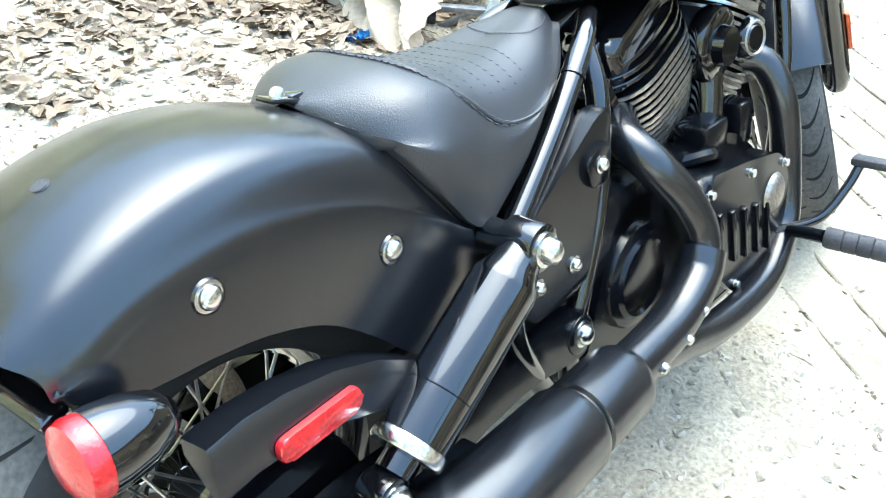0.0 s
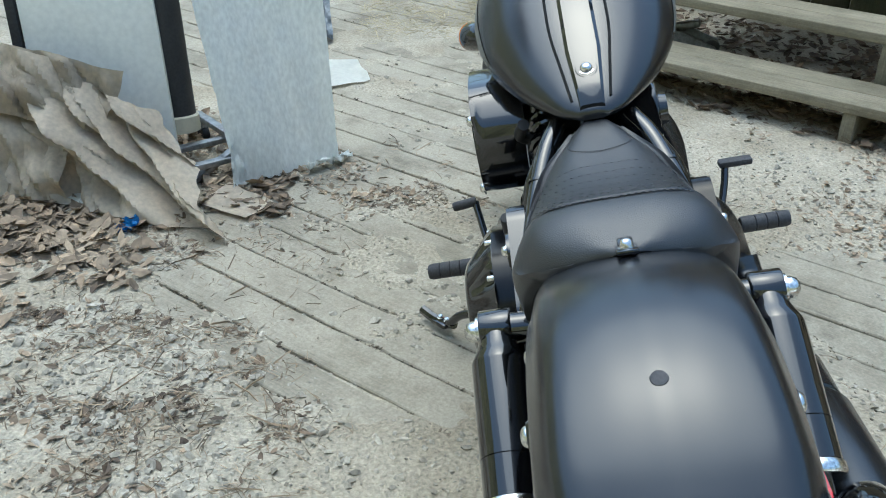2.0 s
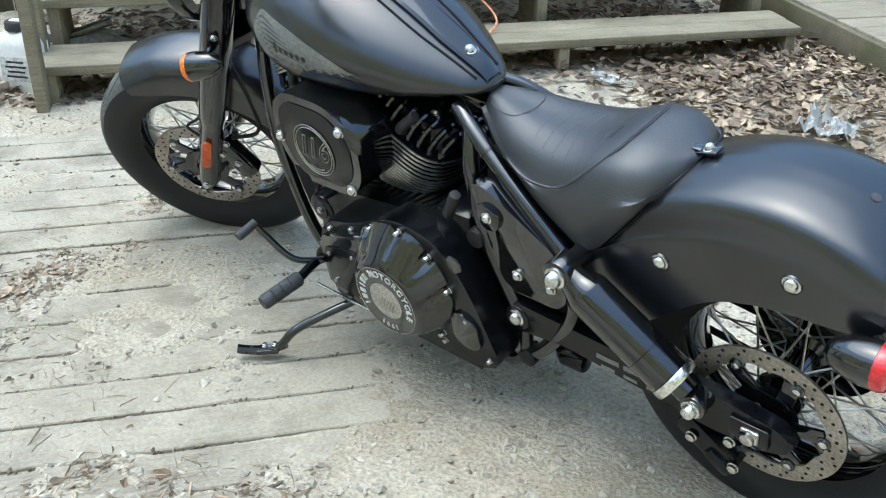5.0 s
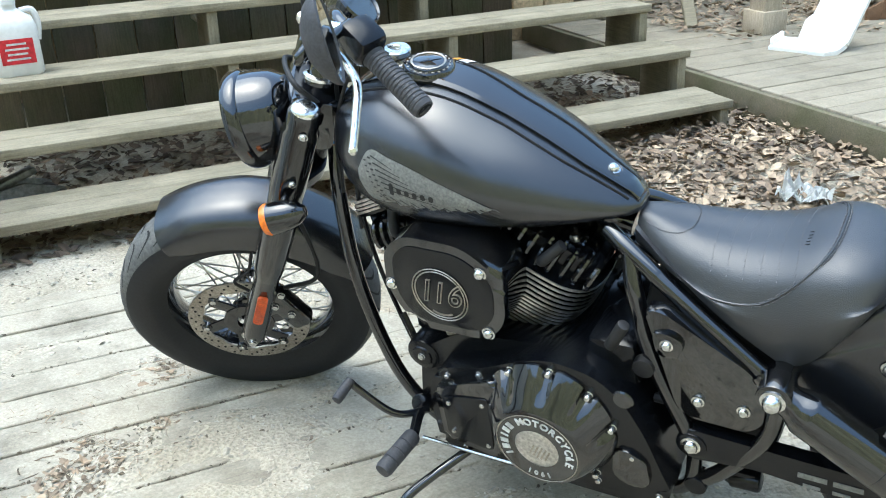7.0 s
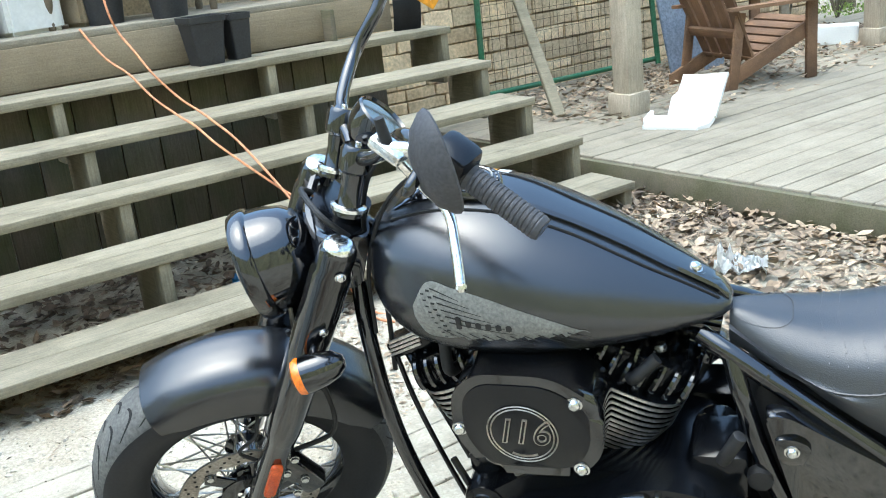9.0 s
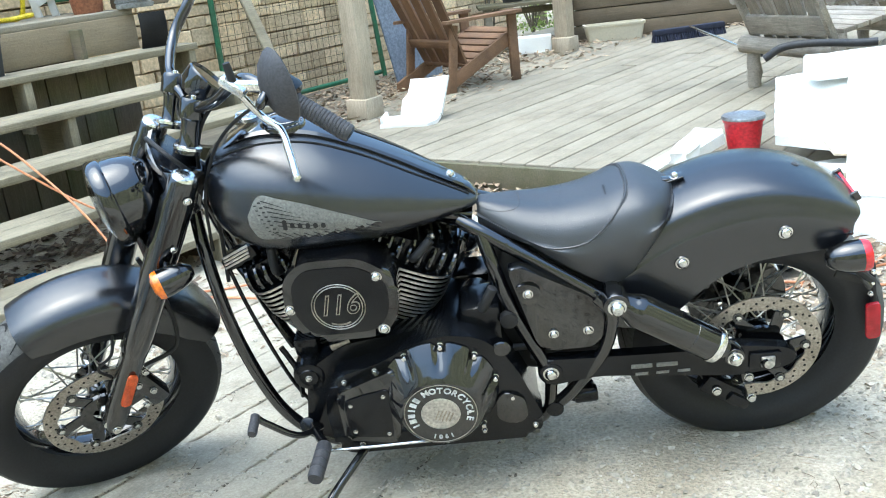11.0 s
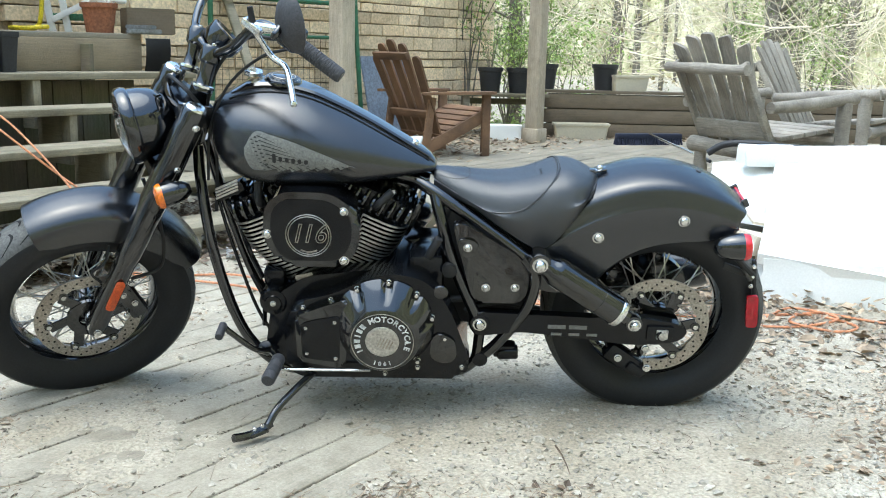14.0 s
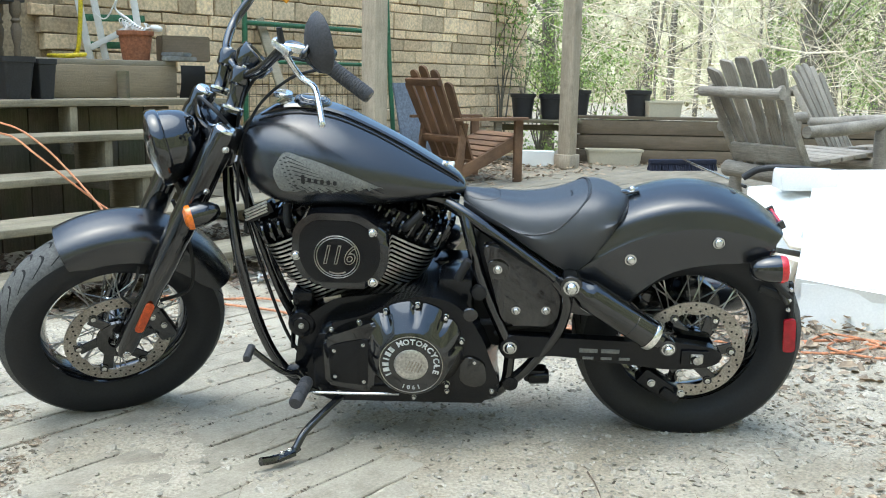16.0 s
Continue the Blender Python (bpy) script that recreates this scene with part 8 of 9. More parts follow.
def build_white_rack():
    """An old white ladder with a green rung and a brace, leaning on the landing."""
    w = empty("ladder", pose(-2.30, 3.95, LAND_Z, 0, 0, 12))
    tagged(w, "broken white painted ladder with green rungs leaning on the landing", "ladder")
    for x, tilt in ((-0.16, -9), (-0.06, -9), (0.20, -7)):
        part("rail", box(0.045, 0.022, 0.95, 0.003, pose(x - 0.05, 0, 0.46, 0, tilt)), WHITE_PLASTIC, w)
    for z in (0.10, 0.28, 0.56):
        part("rung", box(0.40, 0.03, 0.045, 0.004, pose(0.02 - 0.15 * (z - 0.3), 0.022, z)), GREEN_PAINT if z < 0.4 else WHITE_PLASTIC, w)
    part("brace", box(0.34, 0.016, 0.04, 0.003, pose(0.02, -0.022, 0.16, 0, -28)), WHITE_PLASTIC, w)


build_white_rack()
slab("slate", 0.22, 0.16, 0.03, pose(-1.80, 3.82, LAND_Z + 0.016, 0, 0, 20), METAL_GREY, "flat grey slate lying on the landing", "slate")
slab("slate", 0.16, 0.13, 0.025, pose(-1.82, 3.83, LAND_Z + 0.045, 0, 0, -10), METAL_GREY, "flat grey slate lying on the landing", "slate")
slab("brown_crate", 0.32, 0.2, 0.17, pose(-1.84, 4.05, LAND_Z + 0.085, 0, 0, 30), WOOD_WALNUT, "brown wooden crate on the landing", "crate")


def build_dustpan():
    rows = []
    for k in range(7):
        t = k / 6
        rows.append([(x, -0.06 * math.sin(t * 2.2) + (0.012 if abs(x) > 0.085 else 0), 0.26 * t) for x in (-0.10, -0.085, 0, 0.085, 0.10)])
    bm = loft(rows, closed_ring=False, caps=False)
    bmesh.ops.solidify(bm, geom=bm.faces[:], thickness=0.006)
    ob = new("curved_panel", ready(bm, BLACK_PLASTIC, "curved_panel"))
    ob.matrix_world = aligned(1.98, 3.55, FIRST_Z + RISE * 4, rz=-20) @ Matrix.Diagonal((0.8, 0.8, 0.8, 1))
    tagged(ob, "curved dark plastic panel leaning on the top step", "panel")


build_dustpan()
for i, (u, s) in enumerate(((-0.62, 0.34), (-0.25, 0.40), (0.1, 0.36), (0.42, 0.30))):
    slab("storage_bin", s * 0.8, s * 0.6, 0.42, aligned(u, 4.1, LAND_Z + 0.21, rz=6 * i), (METAL_GREY, BLACK_PLASTIC, WHITE_PLASTIC, WOOD_PAINT)[i], ("grey storage bin", "black storage bin", "pale plastic bin", "brown wooden box")[i] + " standing on the landing", "bin", "landing bins", bevel=0.02)


def crumple(name, corners, folds, seed, mat, label, category, nx=26, ny=26, thick=0.0025, amp=0.05, rag=0.0):
    """A creased sheet between four corners, thrown into folds."""
    a, b, c, d = (Vector(p) for p in corners)
    rows = []
    for i in range(nx + 1):
        s = i / nx
        row = []
        for j in range(ny + 1):
            t = j / ny
            p = (a * (1 - s) + b * s) * (1 - t) + (d * (1 - s) + c * s) * t
            n = (b - a).cross(d - a).normalized()
            q = Vector((s * folds * 1.5 + t * folds * 0.5, t * folds * 0.45, seed * 3.7))
            w = abs(noise.noise(q)) * 1.6 - 0.5 + 0.5 * abs(noise.noise(q * 2.3 + Vector((5, 1, 2)))) + 0.08 * noise.noise(q * 5.1)
            fade = min(1, 4 * min(t + 0.12, 1.12 - t))
            p = p + n * w * amp * fade
            if rag and (j == 0 or i in (0, nx)):
                p = p + Vector((0, 0, rag * (noise.noise((s * 23, t * 23, seed)) + 0.4 * noise.noise((s * 60, t * 60, seed)))))
            p.z = max(p.z, 0.006)
            row.append(tuple(p))
        rows.append(row)
    bm = loft(rows, closed_ring=False, caps=False)
    bmesh.ops.solidify(bm, geom=bm.faces[:], thickness=thick)
    ob = new(name, ready(bm, mat, name, True, 35))
    return tagged(ob, label, category)


# ---- the pile beside the boards ----
crumple("kraft_paper", ((-0.98, -1.62, 0.02), (-0.74, -0.83, 0.008), (-1.06, -1.13, 0.26), (-1.09, -1.62, 0.45)), 3.4, 1, KRAFT, "large folded sheet of brown kraft paper draped over the pile", "paper", 60, 50, amp=0.17)
crumple("kraft_paper", ((-0.94, -2.05, 0.02), (-0.92, -1.36, 0.02), (-1.06, -1.36, 0.40), (-1.12, -2.0, 0.55)), 3.2, 2, KRAFT, "folded brown kraft paper hanging over the pile", "paper", 52, 40, amp=0.16)
crumple("paper_sheet", ((-0.97, -1.66, 0.30), (-0.99, -1.26, 0.20), (-1.08, -1.20, 0.37), (-1.10, -1.68, 0.47)), 2.6, 3, KRAFT_PALE, "pale creased paper on top of the kraft paper", "paper", 36, 36, amp=0.10)
crumple("paper_sheet", ((-1.02, -1.24, 0.012), (-0.86, -1.18, 0.012), (-0.92, -1.36, 0.03), (-1.06, -1.38, 0.03)), 2.0, 4, PANEL_WHITE, "torn pale paper lying on the mulch", "paper", 12, 12, amp=0.02)
crumple("paper_sheet", ((-0.86, -0.82, 0.012), (-0.98, -0.76, 0.012), (-1.10, -0.92, 0.015), (-0.95, -0.98, 0.015)), 1.5, 5, KRAFT, "torn piece of brown paper on the ground", "paper", 10, 10, amp=0.012)
crumple("paper_sheet", ((-2.02, -0.80, 0.012), (-2.16, -0.58, 0.012), (-2.42, -0.66, 0.02), (-2.36, -0.92, 0.02)), 1.5, 6, PANEL_WHITE, "pale sheet lying on the boards", "paper", 12, 12, amp=0.03)
crumple("plastic_sheet", ((-2.6, -1.15, 0.02), (-2.7, -0.80, 0.02), (-2.95, -0.85, 0.18), (-2.9, -1.25, 0.2)), 2.6, 7, METAL_GREY, "crumpled grey plastic sheeting on the boards", "plastic sheet", 18, 18, amp=0.06)
crumple("fibreglass_sheet", ((-1.09, -0.885, 0.01), (-1.345, -0.605, 0.01), (-1.50, -0.74, 1.3), (-1.46, -1.24, 1.3)), 1.3, 8, FIBRE, "milky fibreglass sheet with a frayed lower edge leaning upright", "fibreglass sheet", 34, 40, 0.004, 0.035, 0.035)
crumple("frayed_fibre", ((-1.06, -0.90, 0.01), (-1.20, -0.78, 0.01), (-1.24, -0.82, 0.16), (-1.14, -0.92, 0.16)), 5.0, 9, FIBRE, "frayed tuft of white fibreglass at the sheet's foot", "fibreglass", 18, 14, 0.003, 0.022, 0.03)
crumple("frayed_fibre", ((-1.24, -0.70, 0.008), (-1.38, -0.58, 0.008), (-1.34, -0.56, 0.03), (-1.20, -0.68, 0.05)), 4.0, 10, FIBRE, "frayed strip of white fibreglass on the ground", "fibreglass", 14, 8, 0.004, 0.03, 0.02)


def build_pile():
    d = empty("door_panel", pose(-1.18, -1.32, 0.03, 5, -11, 8))
    tagged(d, "off-white flat panel with a black edge standing in the pile", "panel")
    part("face", box(0.035, 0.40, 1.25, 0.003, pose(0, 0.02, 0.625)), PANEL_WHITE, d)
    part("edge_strip", box(0.05, 0.03, 1.25, 0.004, pose(0, -0.20, 0.625)), BLACK_PLASTIC, d)
    t = empty("black_tube", pose(-1.31, -1.12, 0.10, 5, -7, 0) @ Matrix.Diagonal((0.86, 0.86, 1, 1)))
    tagged(t, "thick black tube standing on a small cart", "tube")
    part("barrel", lathe([(0, 0.03), (0.066, 0.03), (0.066, 1.2), (0.058, 1.2), (0.058, 0.05)], 32), BLACK_PLASTIC, t)
    part("foot_ring", lathe([(0, 0), (0.074, 0), (0.076, 0.012), (0.076, 0.05), (0.068, 0.055), (0.0, 0.055)], 32), CREAM_PLASTIC, t)
    c = empty("hand_cart", pose(-1.27, -1.09, 0.0, 0, 0, 40))
    tagged(c, "low grey steel cart under the black tube", "cart")
    for y in (-0.13, 0.13):
        part("side_rail", box(0.40, 0.03, 0.02, 0.003, pose(0, y, 0.085)), METAL_GREY, c)
    for x in (-0.17, 0.02, 0.18):
        part("cross_bar", box(0.03, 0.28, 0.018, 0.003, pose(x, 0, 0.066 + 0.0)), METAL_GREY, c)
    part("brace", box(0.03, 0.30, 0.016, 0.003, pose(0.17, 0, 0.05, 26)), METAL_GREY, c)
    for x in (-0.16, 0.16):
        for y in (-0.13, 0.13):
            part("caster", lathe([(0, -0.012), (0.024, -0.012), (0.026, 0), (0.024, 0.012), (0, 0.012)], 16, pose(x, y, 0.026, 90)), BLACK_PLASTIC, c)
            part("caster_fork", box(0.02, 0.034, 0.034, 0.004, pose(x, y, 0.058)), METAL_GREY, c)


build_pile()
crumple("blue_glove", ((-0.82, -1.19, 0.012), (-0.74, -1.16, 0.012), (-0.75, -1.10, 0.03), (-0.84, -1.12, 0.03)), 4.0, 11, BLUE_PLASTIC, "crumpled blue glove on the leaf mulch", "glove", 12, 12, 0.006, 0.03)
crumple("white_rag", ((0.03, 1.98, 0.05), (0.22, 2.0, 0.05), (0.23, 2.14, 0.06), (0.05, 2.16, 0.06)), 4.0, 12, WHITE_PLASTIC, "crumpled white paper on the dry leaves", "paper", 14, 14, 0.003, 0.09)
crumple("white_rag", ((-0.88, 1.96, 0.03), (-0.76, 2.0, 0.03), (-0.78, 2.08, 0.03), (-0.90, 2.06, 0.03)), 3.0, 13, WHITE_PLASTIC, "small crumpled white paper on the dry leaves", "paper", 10, 10, 0.003, 0.05)
crumple("blue_scrap", ((-2.62, 1.98, 0.03), (-2.44, 2.02, 0.03), (-2.46, 2.12, 0.05), (-2.64, 2.08, 0.05)), 3.0, 14, BLUE_PLASTIC, "blue plastic scrap under the steps", "plastic scrap", 10, 10, 0.003, 0.04)
crumple("blue_scrap", ((-1.95, 1.86, 0.03), (-1.83, 1.92, 0.03), (-1.86, 2.0, 0.05), (-1.98, 1.94, 0.05)), 3.0, 15, BLUE_PLASTIC, "blue plastic scrap under the steps", "plastic scrap", 10, 10, 0.003, 0.04)
crumple("white_rag", ((-2.2, 3.5, 0.3), (-2.05, 3.5, 0.3), (-2.06, 3.56, 0.55), (-2.18, 3.58, 0.55)), 3.0, 16, WHITE_PLASTIC, "white plastic bag hanging behind the steps", "bag", 10, 10, 0.003, 0.05)


def build_tray_frame():
    t = empty("wooden_frame", pose(-2.68, 0.16, 0.0, 0, 0, 4))
    tagged(t, "small pale wooden frame lying on the boards", "frame")
    for x, y, sx, sy in ((0, -0.13, 0.30, 0.02), (0, 0.13, 0.30, 0.02), (-0.14, 0, 0.02, 0.24), (0.14, 0, 0.02, 0.24)):
        part("rail", box(sx, sy, 0.045, 0.003, pose(x, y, 0.025)), WOOD_POST, t)
    part("mesh_panel", box(0.26, 0.24, 0.006, 0.0, pose(0, 0, 0.012)), BLACK_PLASTIC, t)


build_tray_frame()


def build_tool_cart():
    """A low grey steel tool with a small wheel, pushed under the lowest tread."""
    t = empty("jack", aligned(-1.02, 2.62, 0.0, rz=20))
    tagged(t, "low grey steel trolley jack lying under the steps", "jack")
    for y in (-0.07, 0.07):
        part("side_plate", plate(rounded([(-0.20, 0.03), (0.20, 0.03), (0.22, 0.07), (0.05, 0.13), (-0.18, 0.11)], 0.02), 0.012, 0.002, pose(0, y + 0.006, 0, 90)), METAL_GREY, t)
    part("lift_arm", box(0.22, 0.05, 0.03, 0.006, pose(0.02, 0, 0.13, 0, -14)), METAL_GREY, t)
    for x in (-0.17, 0.19):
        part("wheel", rod((x, -0.09, 0.035), (x, 0.09, 0.035), 0.034, bevel=0.006), BLACK_PLASTIC, t)


build_tool_cart()
scattered("pine_straw", 2600, in_patches([(-3.5, -2.7, -0.75, 0.0, 3), (-3.6, -3.2, -0.2, 0.25, 2)], 0.07), twig_piece, LEAF_TAN, "heap of dry pine straw on the boards", "straw", 17)
slab("green_block", 0.12, 0.07, 0.03, pose(-3.95, -0.36, 0.02, 0, 0, 80), GREEN_PAINT, "small green block lying on the boards", "block")


def deck_leaves(rnd):
    u, n = rnd.uniform(2.9, 7.2), rnd.triangular(2.6, 4.4, 4.2)
    p = un(u, n)
    return p.x, p.y, DECK_Z + rnd.uniform(0.004, 0.03)


scattered("leaf_litter", 3200, deck_leaves, leaf_piece, LEAF_DRY, "dry leaves blown along the foot of the stone wall", "leaves", 18)
scattered("leaf_litter", 700, lambda rnd: (rnd.uniform(1.2, 4.6), 7.58 - abs(rnd.gauss(0, 0.12)), DECK_Z + rnd.uniform(0.003, 0.02)), leaf_piece, LEAF_DRY, "dry leaves along the planter wall", "leaves", 19)


# ---- woods ----
def build_tree(seed, h, r):
    rnd = random.Random(seed)
    t = empty("tree")
    tagged(t, "bare grey tree with sparse young leaves in the woods", "tree", "woods")
    lean = rnd.uniform(-0.3, 0.3)
    part("trunk", tube([(0, 0, -0.4), (lean * 0.2, 0.05, h * 0.3), (lean * 0.6, -0.05, h * 0.65), (lean, 0.1, h)], r, 10, 4, taper=r * 0.3), BARK, t)
    verts, faces = [], []
    for i in range(14):
        z = rnd.uniform(0.12, 0.95) * h
        a = rnd.uniform(0, 6.28)
        l = rnd.uniform(0.7, 2.2) * (1.1 - 0.5 * z / h)
        base = Vector((lean * z / h, 0, z))
        d = Vector((math.cos(a), math.sin(a), rnd.uniform(0.1, 0.7)))
        p1, p2 = base + d * l * 0.5 + Vector((0, 0, 0.1)), base + d * l + Vector((rnd.uniform(-0.3, 0.3), rnd.uniform(-0.3, 0.3), 0.25))
        part("limb", tube([base, p1, p2], r * 0.28, 6, 3, taper=0.006), BARK, t)
        for _ in range(70):
            p = base.lerp(p2, rnd.uniform(0.3, 1.1)) + Vector((rnd.gauss(0, 0.35), rnd.gauss(0, 0.35), rnd.gauss(0, 0.3)))
            s = rnd.uniform(0.02, 0.045)
            m = Euler((rnd.uniform(-1.4, 1.4), rnd.uniform(-1.4, 1.4), rnd.uniform(0, 6.28))).to_matrix()
            b = len(verts)
            verts += [tuple(p + m @ Vector(v)) for v in ((-s, 0, 0), (0, -s * 0.6, s * 0.2), (s, 0, 0), (0, s * 0.6, s * 0.2))]
            faces.append((b, b + 1, b + 2, b + 3))
    me = bpy.data.meshes.new("crown")
    me.from_pydata(verts, [], faces)
    me.materials.append(LEAF_FAR)
    c = new("crown", me)
    c.parent = t
    return t


def build_woods():
    rnd = random.Random(77)
    kinds = [build_tree(300 + i, rnd.uniform(7, 10), rnd.uniform(0.06, 0.15)) for i in range(4)]
    spots = []
    while len(spots) < 20:
        bearing, dist = radians(rnd.uniform(52, 88)), rnd.uniform(13, 34)
        spots.append((dist * math.cos(bearing) + 0.2, dist * math.sin(bearing) - 2.6))
    while len(spots) < 66:
        bearing, dist = radians(rnd.uniform(150, 405)), rnd.uniform(11, 26)
        spots.append((dist * math.cos(bearing), dist * math.sin(bearing)))
    for i, (x, y) in enumerate(spots):
        m = pose(x, y, 0, 0, 0, rnd.uniform(0, 360))
        if i < 4:
            kinds[i].matrix_world = m
        else:
            copy_thing(kinds[i % 4], m)
    def tuft(verts, faces, line, r0, r1, sides=3):
        base = len(verts)
        for k, q in enumerate(line):
            r = r0 + (r1 - r0) * k / (len(line) - 1)
            for j in range(sides):
                a = 2 * math.pi * j / sides
                verts.append((q.x + r * math.cos(a), q.y + r * 0.5 * math.sin(a), q.z + r * math.sin(a)))
            if k:
                b = base + sides * k
                for j in range(sides):
                    jj = (j + 1) % sides
                    faces.append((b - sides + j, b - sides + jj, b + jj, b + j))

    def spray(verts, faces, p, d, length, r, depth):
        """A bare branch that forks into thinner and thinner twigs."""
        line, q, h = [p.copy()], p.copy(), d.copy()
        for _ in range(6):
            h = (h + Vector((rnd.gauss(0, 0.16), rnd.gauss(0, 0.10), rnd.gauss(0.0, 0.16)))).normalized()
            q = q + h * length / 6
            line.append(q.copy())
        tuft(verts, faces, line, r, r * 0.45)
        if depth:
            for _ in range(5 if depth > 1 else 4):
                k = rnd.randrange(1, 6)
                side = (h + Vector((rnd.gauss(0, 0.7), rnd.gauss(0, 0.4), rnd.gauss(0.05, 0.7)))).normalized()
                spray(verts, faces, line[k], side, length * rnd.uniform(0.35, 0.6), r * 0.5, depth - 1)

    # bare pale branches
    verts, faces = [], []
    for _ in range(260):
        bearing, dist = radians(rnd.uniform(58, 88)), rnd.uniform(11.5, 24)
        if bearing > radians(82) and dist < 13:
            continue
        p = Vector((dist * math.cos(bearing) + 0.2, dist * math.sin(bearing) - 2.6, rnd.uniform(0.2, 3.2)))
        d = Vector((rnd.choice((-1, -1, 1)) * rnd.uniform(0.4, 1), rnd.gauss(0, 0.3), rnd.uniform(-0.15, 0.7))).normalized()
        spray(verts, faces, p, d, rnd.uniform(1.2, 3.0), rnd.uniform(0.007, 0.015), 2)
    me = bpy.data.meshes.new("branches")
    me.from_pydata(verts, [], faces)
    me.materials.append(TWIG)
    tagged(new("branches", me), "tangle of pale bare branches in the woods", "branches", kind="stuff")
    # slender trunks behind them
    verts, faces = [], []
    for _ in range(24):
        bearing, dist = radians(rnd.uniform(54, 90)), rnd.uniform(18, 42)
        x, y, r = dist * math.cos(bearing) + 0.2, dist * math.sin(bearing) - 2.6, rnd.uniform(0.03, 0.13)
        lean = rnd.gauss(0, 0.5)
        tuft(verts, faces, [Vector((x + lean * t * t + 0.1 * math.sin(5 * t + x), y, -0.4 + 9.5 * t)) for t in (0, 0.2, 0.4, 0.6, 0.8, 1.0)], r, r * 0.5, 6)
    me = bpy.data.meshes.new("trunks")
    me.from_pydata(verts, [], faces)
    me.materials.append(BARK)
    tagged(new("trunks", me), "slender grey trunks standing deep in the woods", "trunks", kind="stuff")
    for mat, count, seed, lo, hi, low_cut, label in ((LEAF_FAR, 6000, 5, 0.2, 3.6, -0.05, "young green leaves in the undergrowth"), (LEAF_TAN, 14000, 6, -0.1, 2.6, -0.2, "tan dry leaves in the undergrowth")):
        rr = random.Random(seed)
        verts, faces = [], []
        for _ in range(count):
            bearing, dist = radians(rr.uniform(50, 92)), rr.uniform(13.5, 36)
            z = rr.uniform(lo, hi) * (0.6 + dist / 40)
            x, y = dist * math.cos(bearing) + 0.2, dist * math.sin(bearing) - 2.6
            if noise.noise((x * 0.5, y * 0.5, z * 0.7 + seed)) < rr.uniform(low_cut, 0.3):
                continue
            s = rr.uniform(0.018, 0.045)
            m = Euler((rr.uniform(-1.4, 1.4), rr.uniform(-1.4, 1.4), rr.uniform(0, 6.28))).to_matrix()
            b = len(verts)
            verts += [tuple(Vector((x, y, z)) + m @ Vector(v)) for v in ((-s, 0, 0), (0, -s * 0.6, 0), (s, 0, 0), (0, s * 0.6, 0))]
            faces.append((b, b + 1, b + 2, b + 3))
        me = bpy.data.meshes.new("undergrowth")
        me.from_pydata(verts, [], faces)
        me.materials.append(mat)
        tagged(new("undergrowth", me), label, "leaves", kind="stuff")
    # leafy bushes behind the planter and a young tree at the edge
    for i, (x, y, z, sx, sz, count) in enumerate(((1.05, 10.2, 1.15, 0.75, 1.2, 5200), (1.75, 10.8, 0.75, 0.6, 0.6, 2200), (6.2, 13.5, 1.6, 1.1, 0.9, 4200), (0.45, 8.12, 1.75, 0.42, 0.35, 700))):
        rr = random.Random(500 + i)
        bush = empty("bush", pose(x, y, 0))
        tagged(bush, "bright green spring bush " + ("climbing at the corner of the stone wall" if i == 3 else "at the edge of the woods"), "bush", "spring bushes")
        stems = [tube([(0, 0, 0), (rr.gauss(0, sx * 0.2), 0, z * 0.6), (rr.gauss(0, sx * 0.6), rr.gauss(0, 0.3), z + rr.uniform(-0.5, 0.8) * sz)], 0.012, 5, 4, taper=0.003) for _ in range(9)]
        tagged(part("stem", join(*stems), BARK, bush), kind="stuff")
        verts, faces = [], []
        clumps = [(rr.gauss(0, sx * 0.55), rr.gauss(0, 0.05 if i == 3 else 0.4), z + rr.uniform(-1, 1) * sz) for _ in range(26)]
        for _ in range(count):
            cx, cy, cz = rr.choice(clumps)
            p = Vector((cx + rr.gauss(0, 0.14), cy + rr.gauss(0, 0.04 if i == 3 else 0.14), max(0.1, cz + rr.gauss(0, 0.15))))
            q = rr.uniform(0.012, 0.034)
            m = Euler((rr.uniform(-1.3, 1.3), rr.uniform(-1.3, 1.3), rr.uniform(0, 6.28))).to_matrix()
            b = len(verts)
            verts += [tuple(p + m @ Vector(v)) for v in ((-q, 0, 0), (0, -q * 0.55, q * 0.15), (q, 0, 0), (0, q * 0.55, q * 0.15))]
            faces.append((b, b + 1, b + 2, b + 3))
        me = bpy.data.meshes.new("foliage")
        me.from_pydata(verts, [], faces)
        me.materials.append(LEAF_BRIGHT)
        ob = new("foliage", me)
        ob.parent = bush


build_woods()


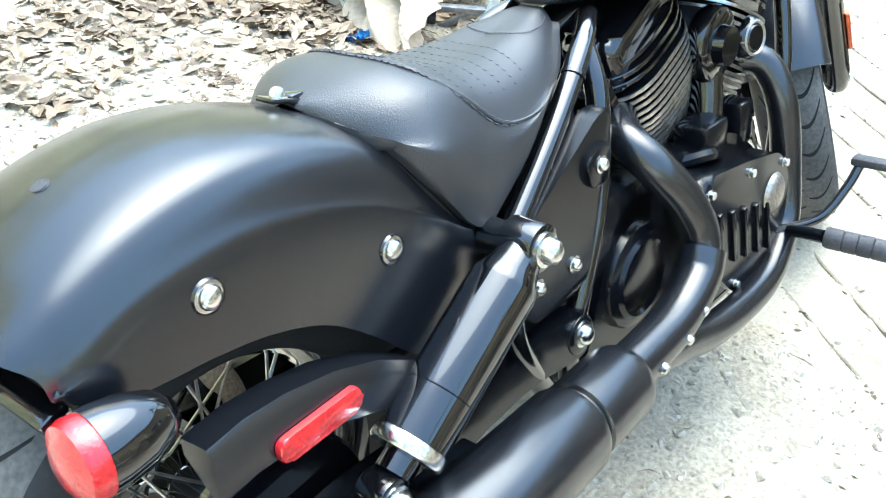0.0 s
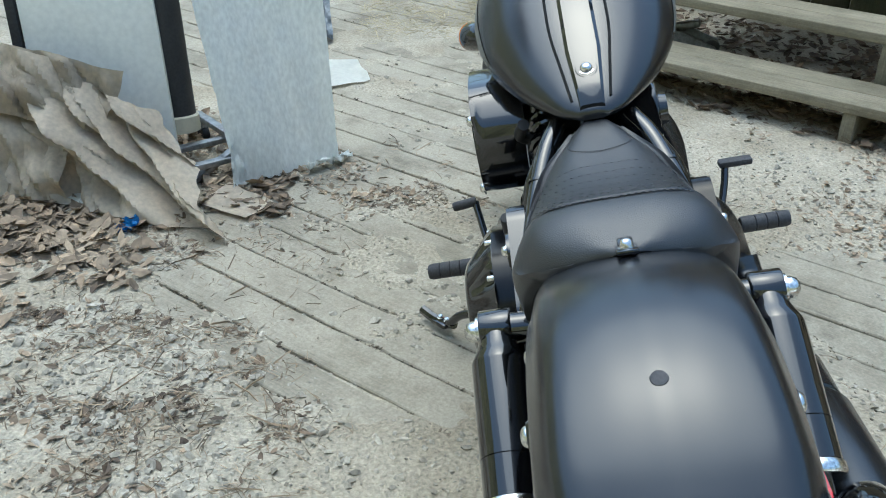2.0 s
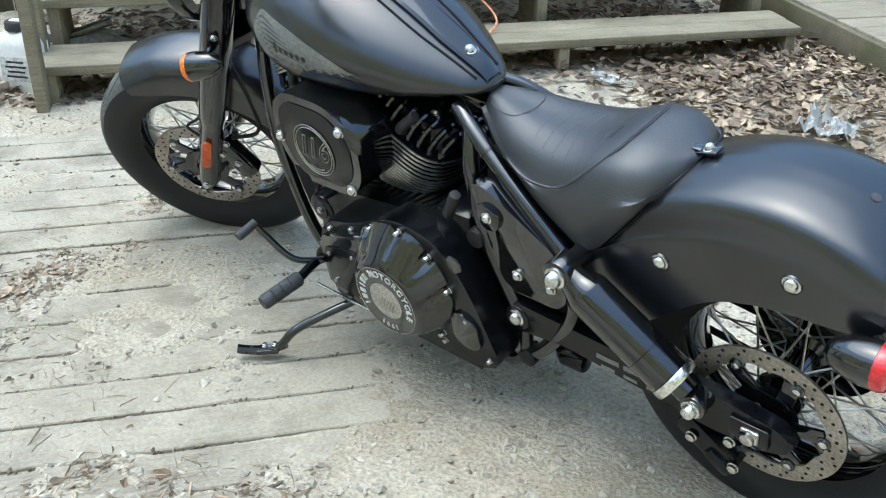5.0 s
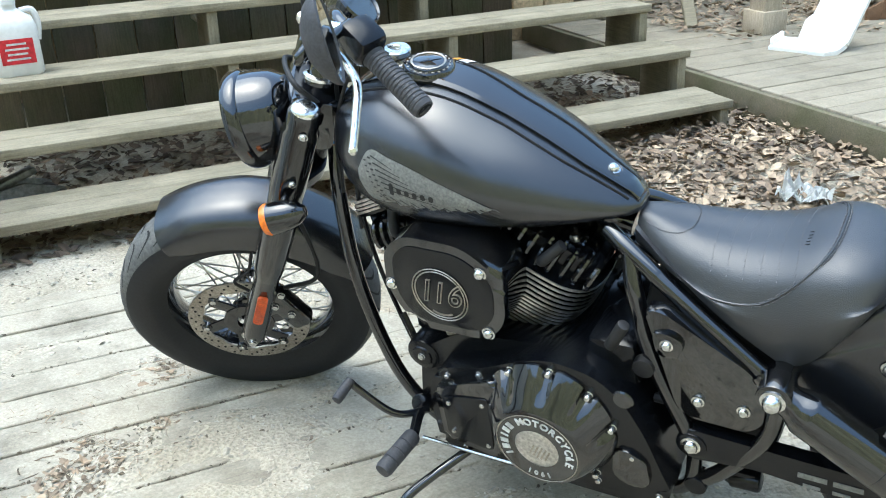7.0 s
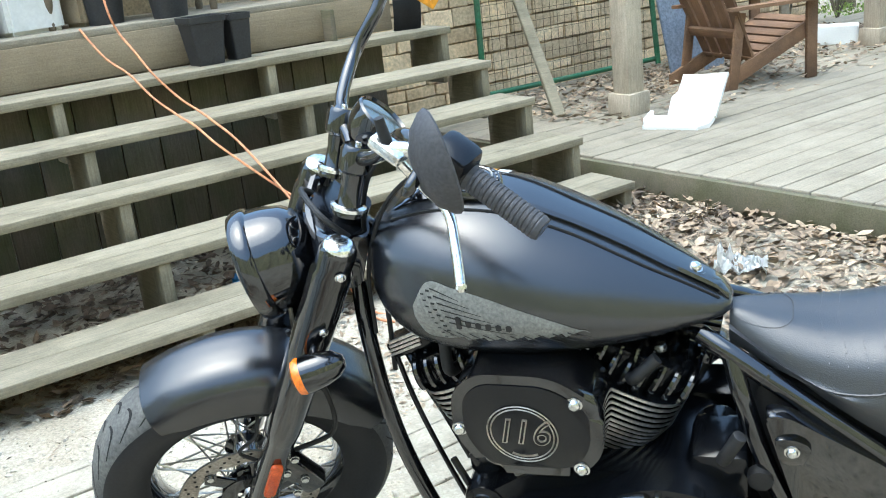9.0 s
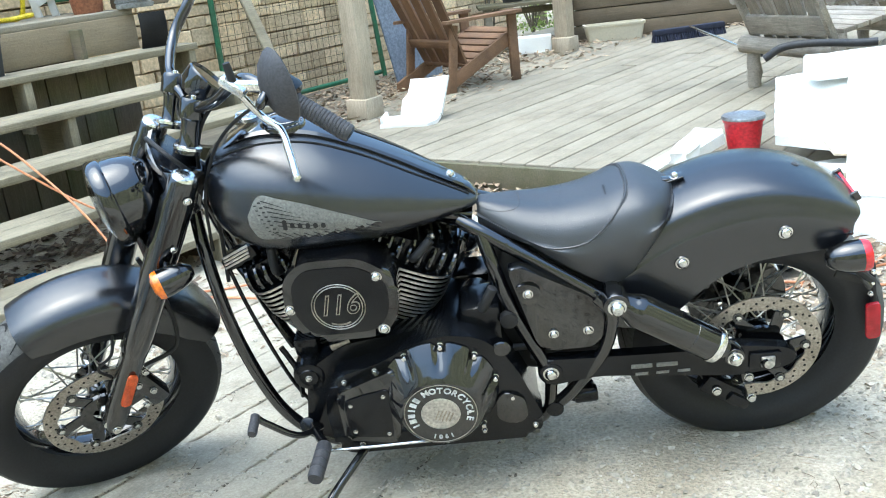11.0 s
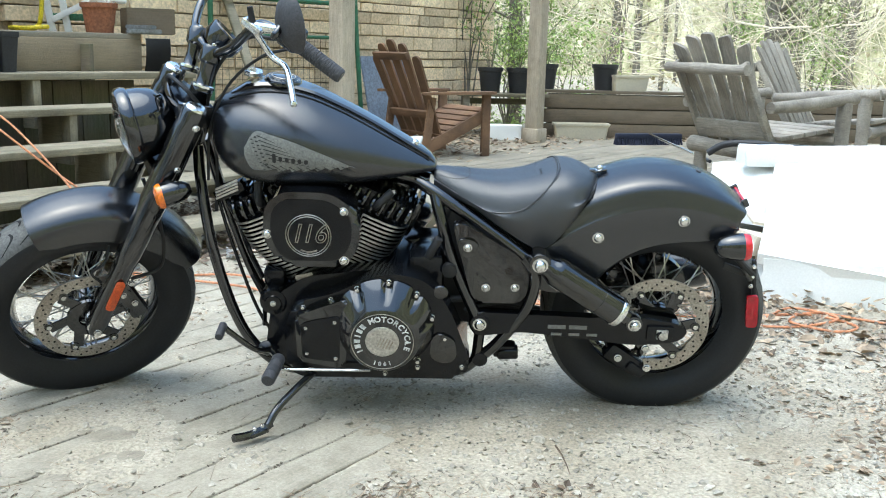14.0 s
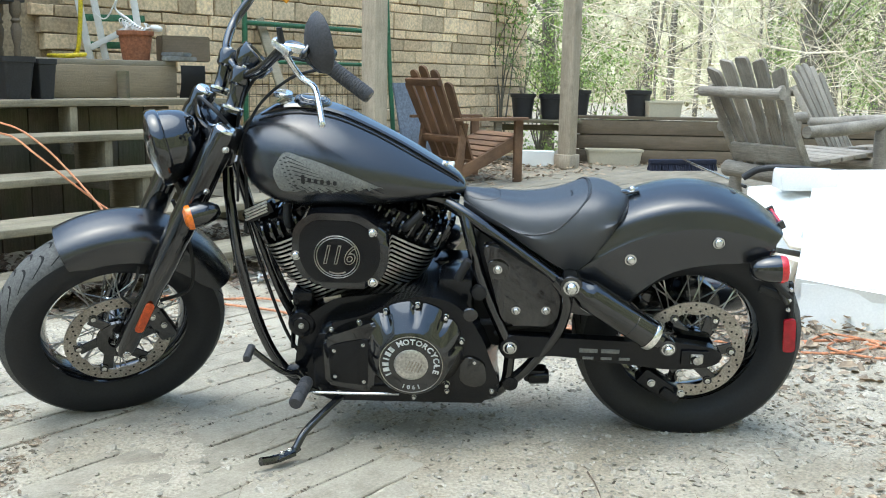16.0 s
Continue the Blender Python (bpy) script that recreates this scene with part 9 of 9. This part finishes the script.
def build_backdrop():
    m = bpy.data.materials.new("glowing_distant_woods")
    m.use_nodes = True
    n, l = m.node_tree.nodes, m.node_tree.links
    p = n["Principled BSDF"]
    p.inputs["Roughness"].default_value = 1.0
    co, mp = n.new("ShaderNodeTexCoord"), n.new("ShaderNodeMapping")
    mp.inputs["Scale"].default_value = (1.4, 1.4, 1.1)
    tex = n.new("ShaderNodeTexNoise")
    tex.inputs["Scale"].default_value, tex.inputs["Detail"].default_value, tex.inputs["Roughness"].default_value = 0.9, 14, 0.76
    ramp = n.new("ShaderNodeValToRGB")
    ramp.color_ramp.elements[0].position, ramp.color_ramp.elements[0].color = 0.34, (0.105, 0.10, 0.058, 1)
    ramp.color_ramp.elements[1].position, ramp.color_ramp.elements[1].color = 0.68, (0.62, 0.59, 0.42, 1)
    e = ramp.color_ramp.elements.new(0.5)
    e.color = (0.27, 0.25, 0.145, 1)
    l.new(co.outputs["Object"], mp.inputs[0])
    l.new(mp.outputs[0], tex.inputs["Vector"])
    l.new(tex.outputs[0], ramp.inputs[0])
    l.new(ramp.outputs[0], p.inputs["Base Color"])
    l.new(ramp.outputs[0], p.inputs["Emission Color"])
    # No lamp here: the emission paints daylight into the far woods.
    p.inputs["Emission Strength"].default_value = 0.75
    rows = []
    for i in range(61):
        a = radians(6 * i)
        r = 44 + 2 * math.sin(i * 2.1)
        # Higher to the south and +x, out of view, to darken reflections.
        h = (9 if i < 30 else 9 + 14 * math.sin(radians(6 * (i - 30)))) + 20 * max(0.0, math.cos(a)) ** 2 * (1 if i > 30 else max(0.0, 1 - i / 7)) + 2.0 * noise.noise((i * 0.7, 0, 0)) + 1.5 * noise.noise((i * 2.3, 1, 0))
        rows.append([(r * math.cos(a), r * math.sin(a), -1), (r * math.cos(a), r * math.sin(a), h * 0.5), (r * math.cos(a), r * math.sin(a), h)])
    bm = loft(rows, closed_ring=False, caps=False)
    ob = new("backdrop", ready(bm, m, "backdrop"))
    tagged(ob, "glowing backdrop sheet painted as distant hazy spring woods all round", "woods", kind="structure")


build_backdrop()

# ---- boards, last ----


def lay_boards(owner, mesh, spots):
    for m in spots:
        ob = new("plank", mesh)
        ob.parent = owner
        ob.matrix_world = m


def worn_plank(l, w, t, seed):
    """A long board with wavering, chipped edges."""
    rnd = random.Random(seed)
    rows, n = [], int(l / 0.07)
    for i in range(n + 1):
        x = -l / 2 + l * i / n
        a = -w / 2 + 0.0035 * noise.noise((x * 1.3, seed, 0)) + 0.003 * noise.noise((x * 9, seed, 2)) + max(0.0, rnd.gauss(-0.006, 0.005))
        b = w / 2 + 0.0035 * noise.noise((x * 1.3, seed, 5)) + 0.003 * noise.noise((x * 9, seed, 7)) - max(0.0, rnd.gauss(-0.006, 0.005))
        h = t / 2 + 0.0015 * noise.noise((x * 2, seed, 9))
        rows.append([(x, a, -t / 2), (x, a, h - 0.003), (x, a + 0.003, h), (x, b - 0.003, h), (x, b, h - 0.003), (x, b, -t / 2)])
    return loft(rows)


def build_ground_boards():
    owner = empty("ground_deck", aligned(-1, 0.6))
    tagged(owner, "old dusty boards lying flush with the soil", "boardwalk", kind="structure")
    rnd = random.Random(5)
    meshes = [ready(worn_plank(8.6, 0.1295, 0.03, 40 + k), WOOD_DUSTY, "plank", True, 25) for k in range(5)]
    n, k = -1.83, 0
    while n < 2.8:
        lay_boards(owner, meshes[k % 5], [aligned(-1.9 + rnd.uniform(-0.4, 0.4), n + 0.068, -0.0155 + rnd.uniform(-0.003, 0.001), rnd.uniform(-0.25, 0.25), 0, 180 * (k % 2))])
        n += 0.138
        k += 1


build_ground_boards()


def build_raised_deck():
    owner = empty("deck", aligned(5.5, 2.0))
    tagged(owner, "low weathered grey deck of long boards", "deck", kind="structure")
    rnd = random.Random(6)
    mesh = {}
    n = -0.75
    while n < 4.4:
        u0, cut = (2.36 if n > 1.5 else 2.36), rnd.uniform(4.5, 6.5)
        for a, b in ((u0, cut), (cut + 0.004, 8.3)):
            l = round(b - a, 1)
            if l not in mesh:
                mesh[l] = ready(box(l - 0.004, 0.136, 0.036, 0.005), WOOD_GREY, "plank", True, 60)
            lay_boards(owner, mesh[l], [aligned(a + l / 2, n + 0.07, 0.145 + rnd.uniform(-0.002, 0.002), rnd.uniform(-0.4, 0.4))])
        n += 0.1425
    # Added board: closes the deck's front edge with a darker strip.
    rim = part("rim_board", box(0.036, 5.15, 0.135, 0.004), WOOD_RIM, owner)
    rim.matrix_world = aligned(2.335, 1.82, 0.087)
    # One solid dark slab below the planks, in place of separate joists.
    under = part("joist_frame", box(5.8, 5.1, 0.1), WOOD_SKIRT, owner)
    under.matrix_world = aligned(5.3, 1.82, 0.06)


build_raised_deck()
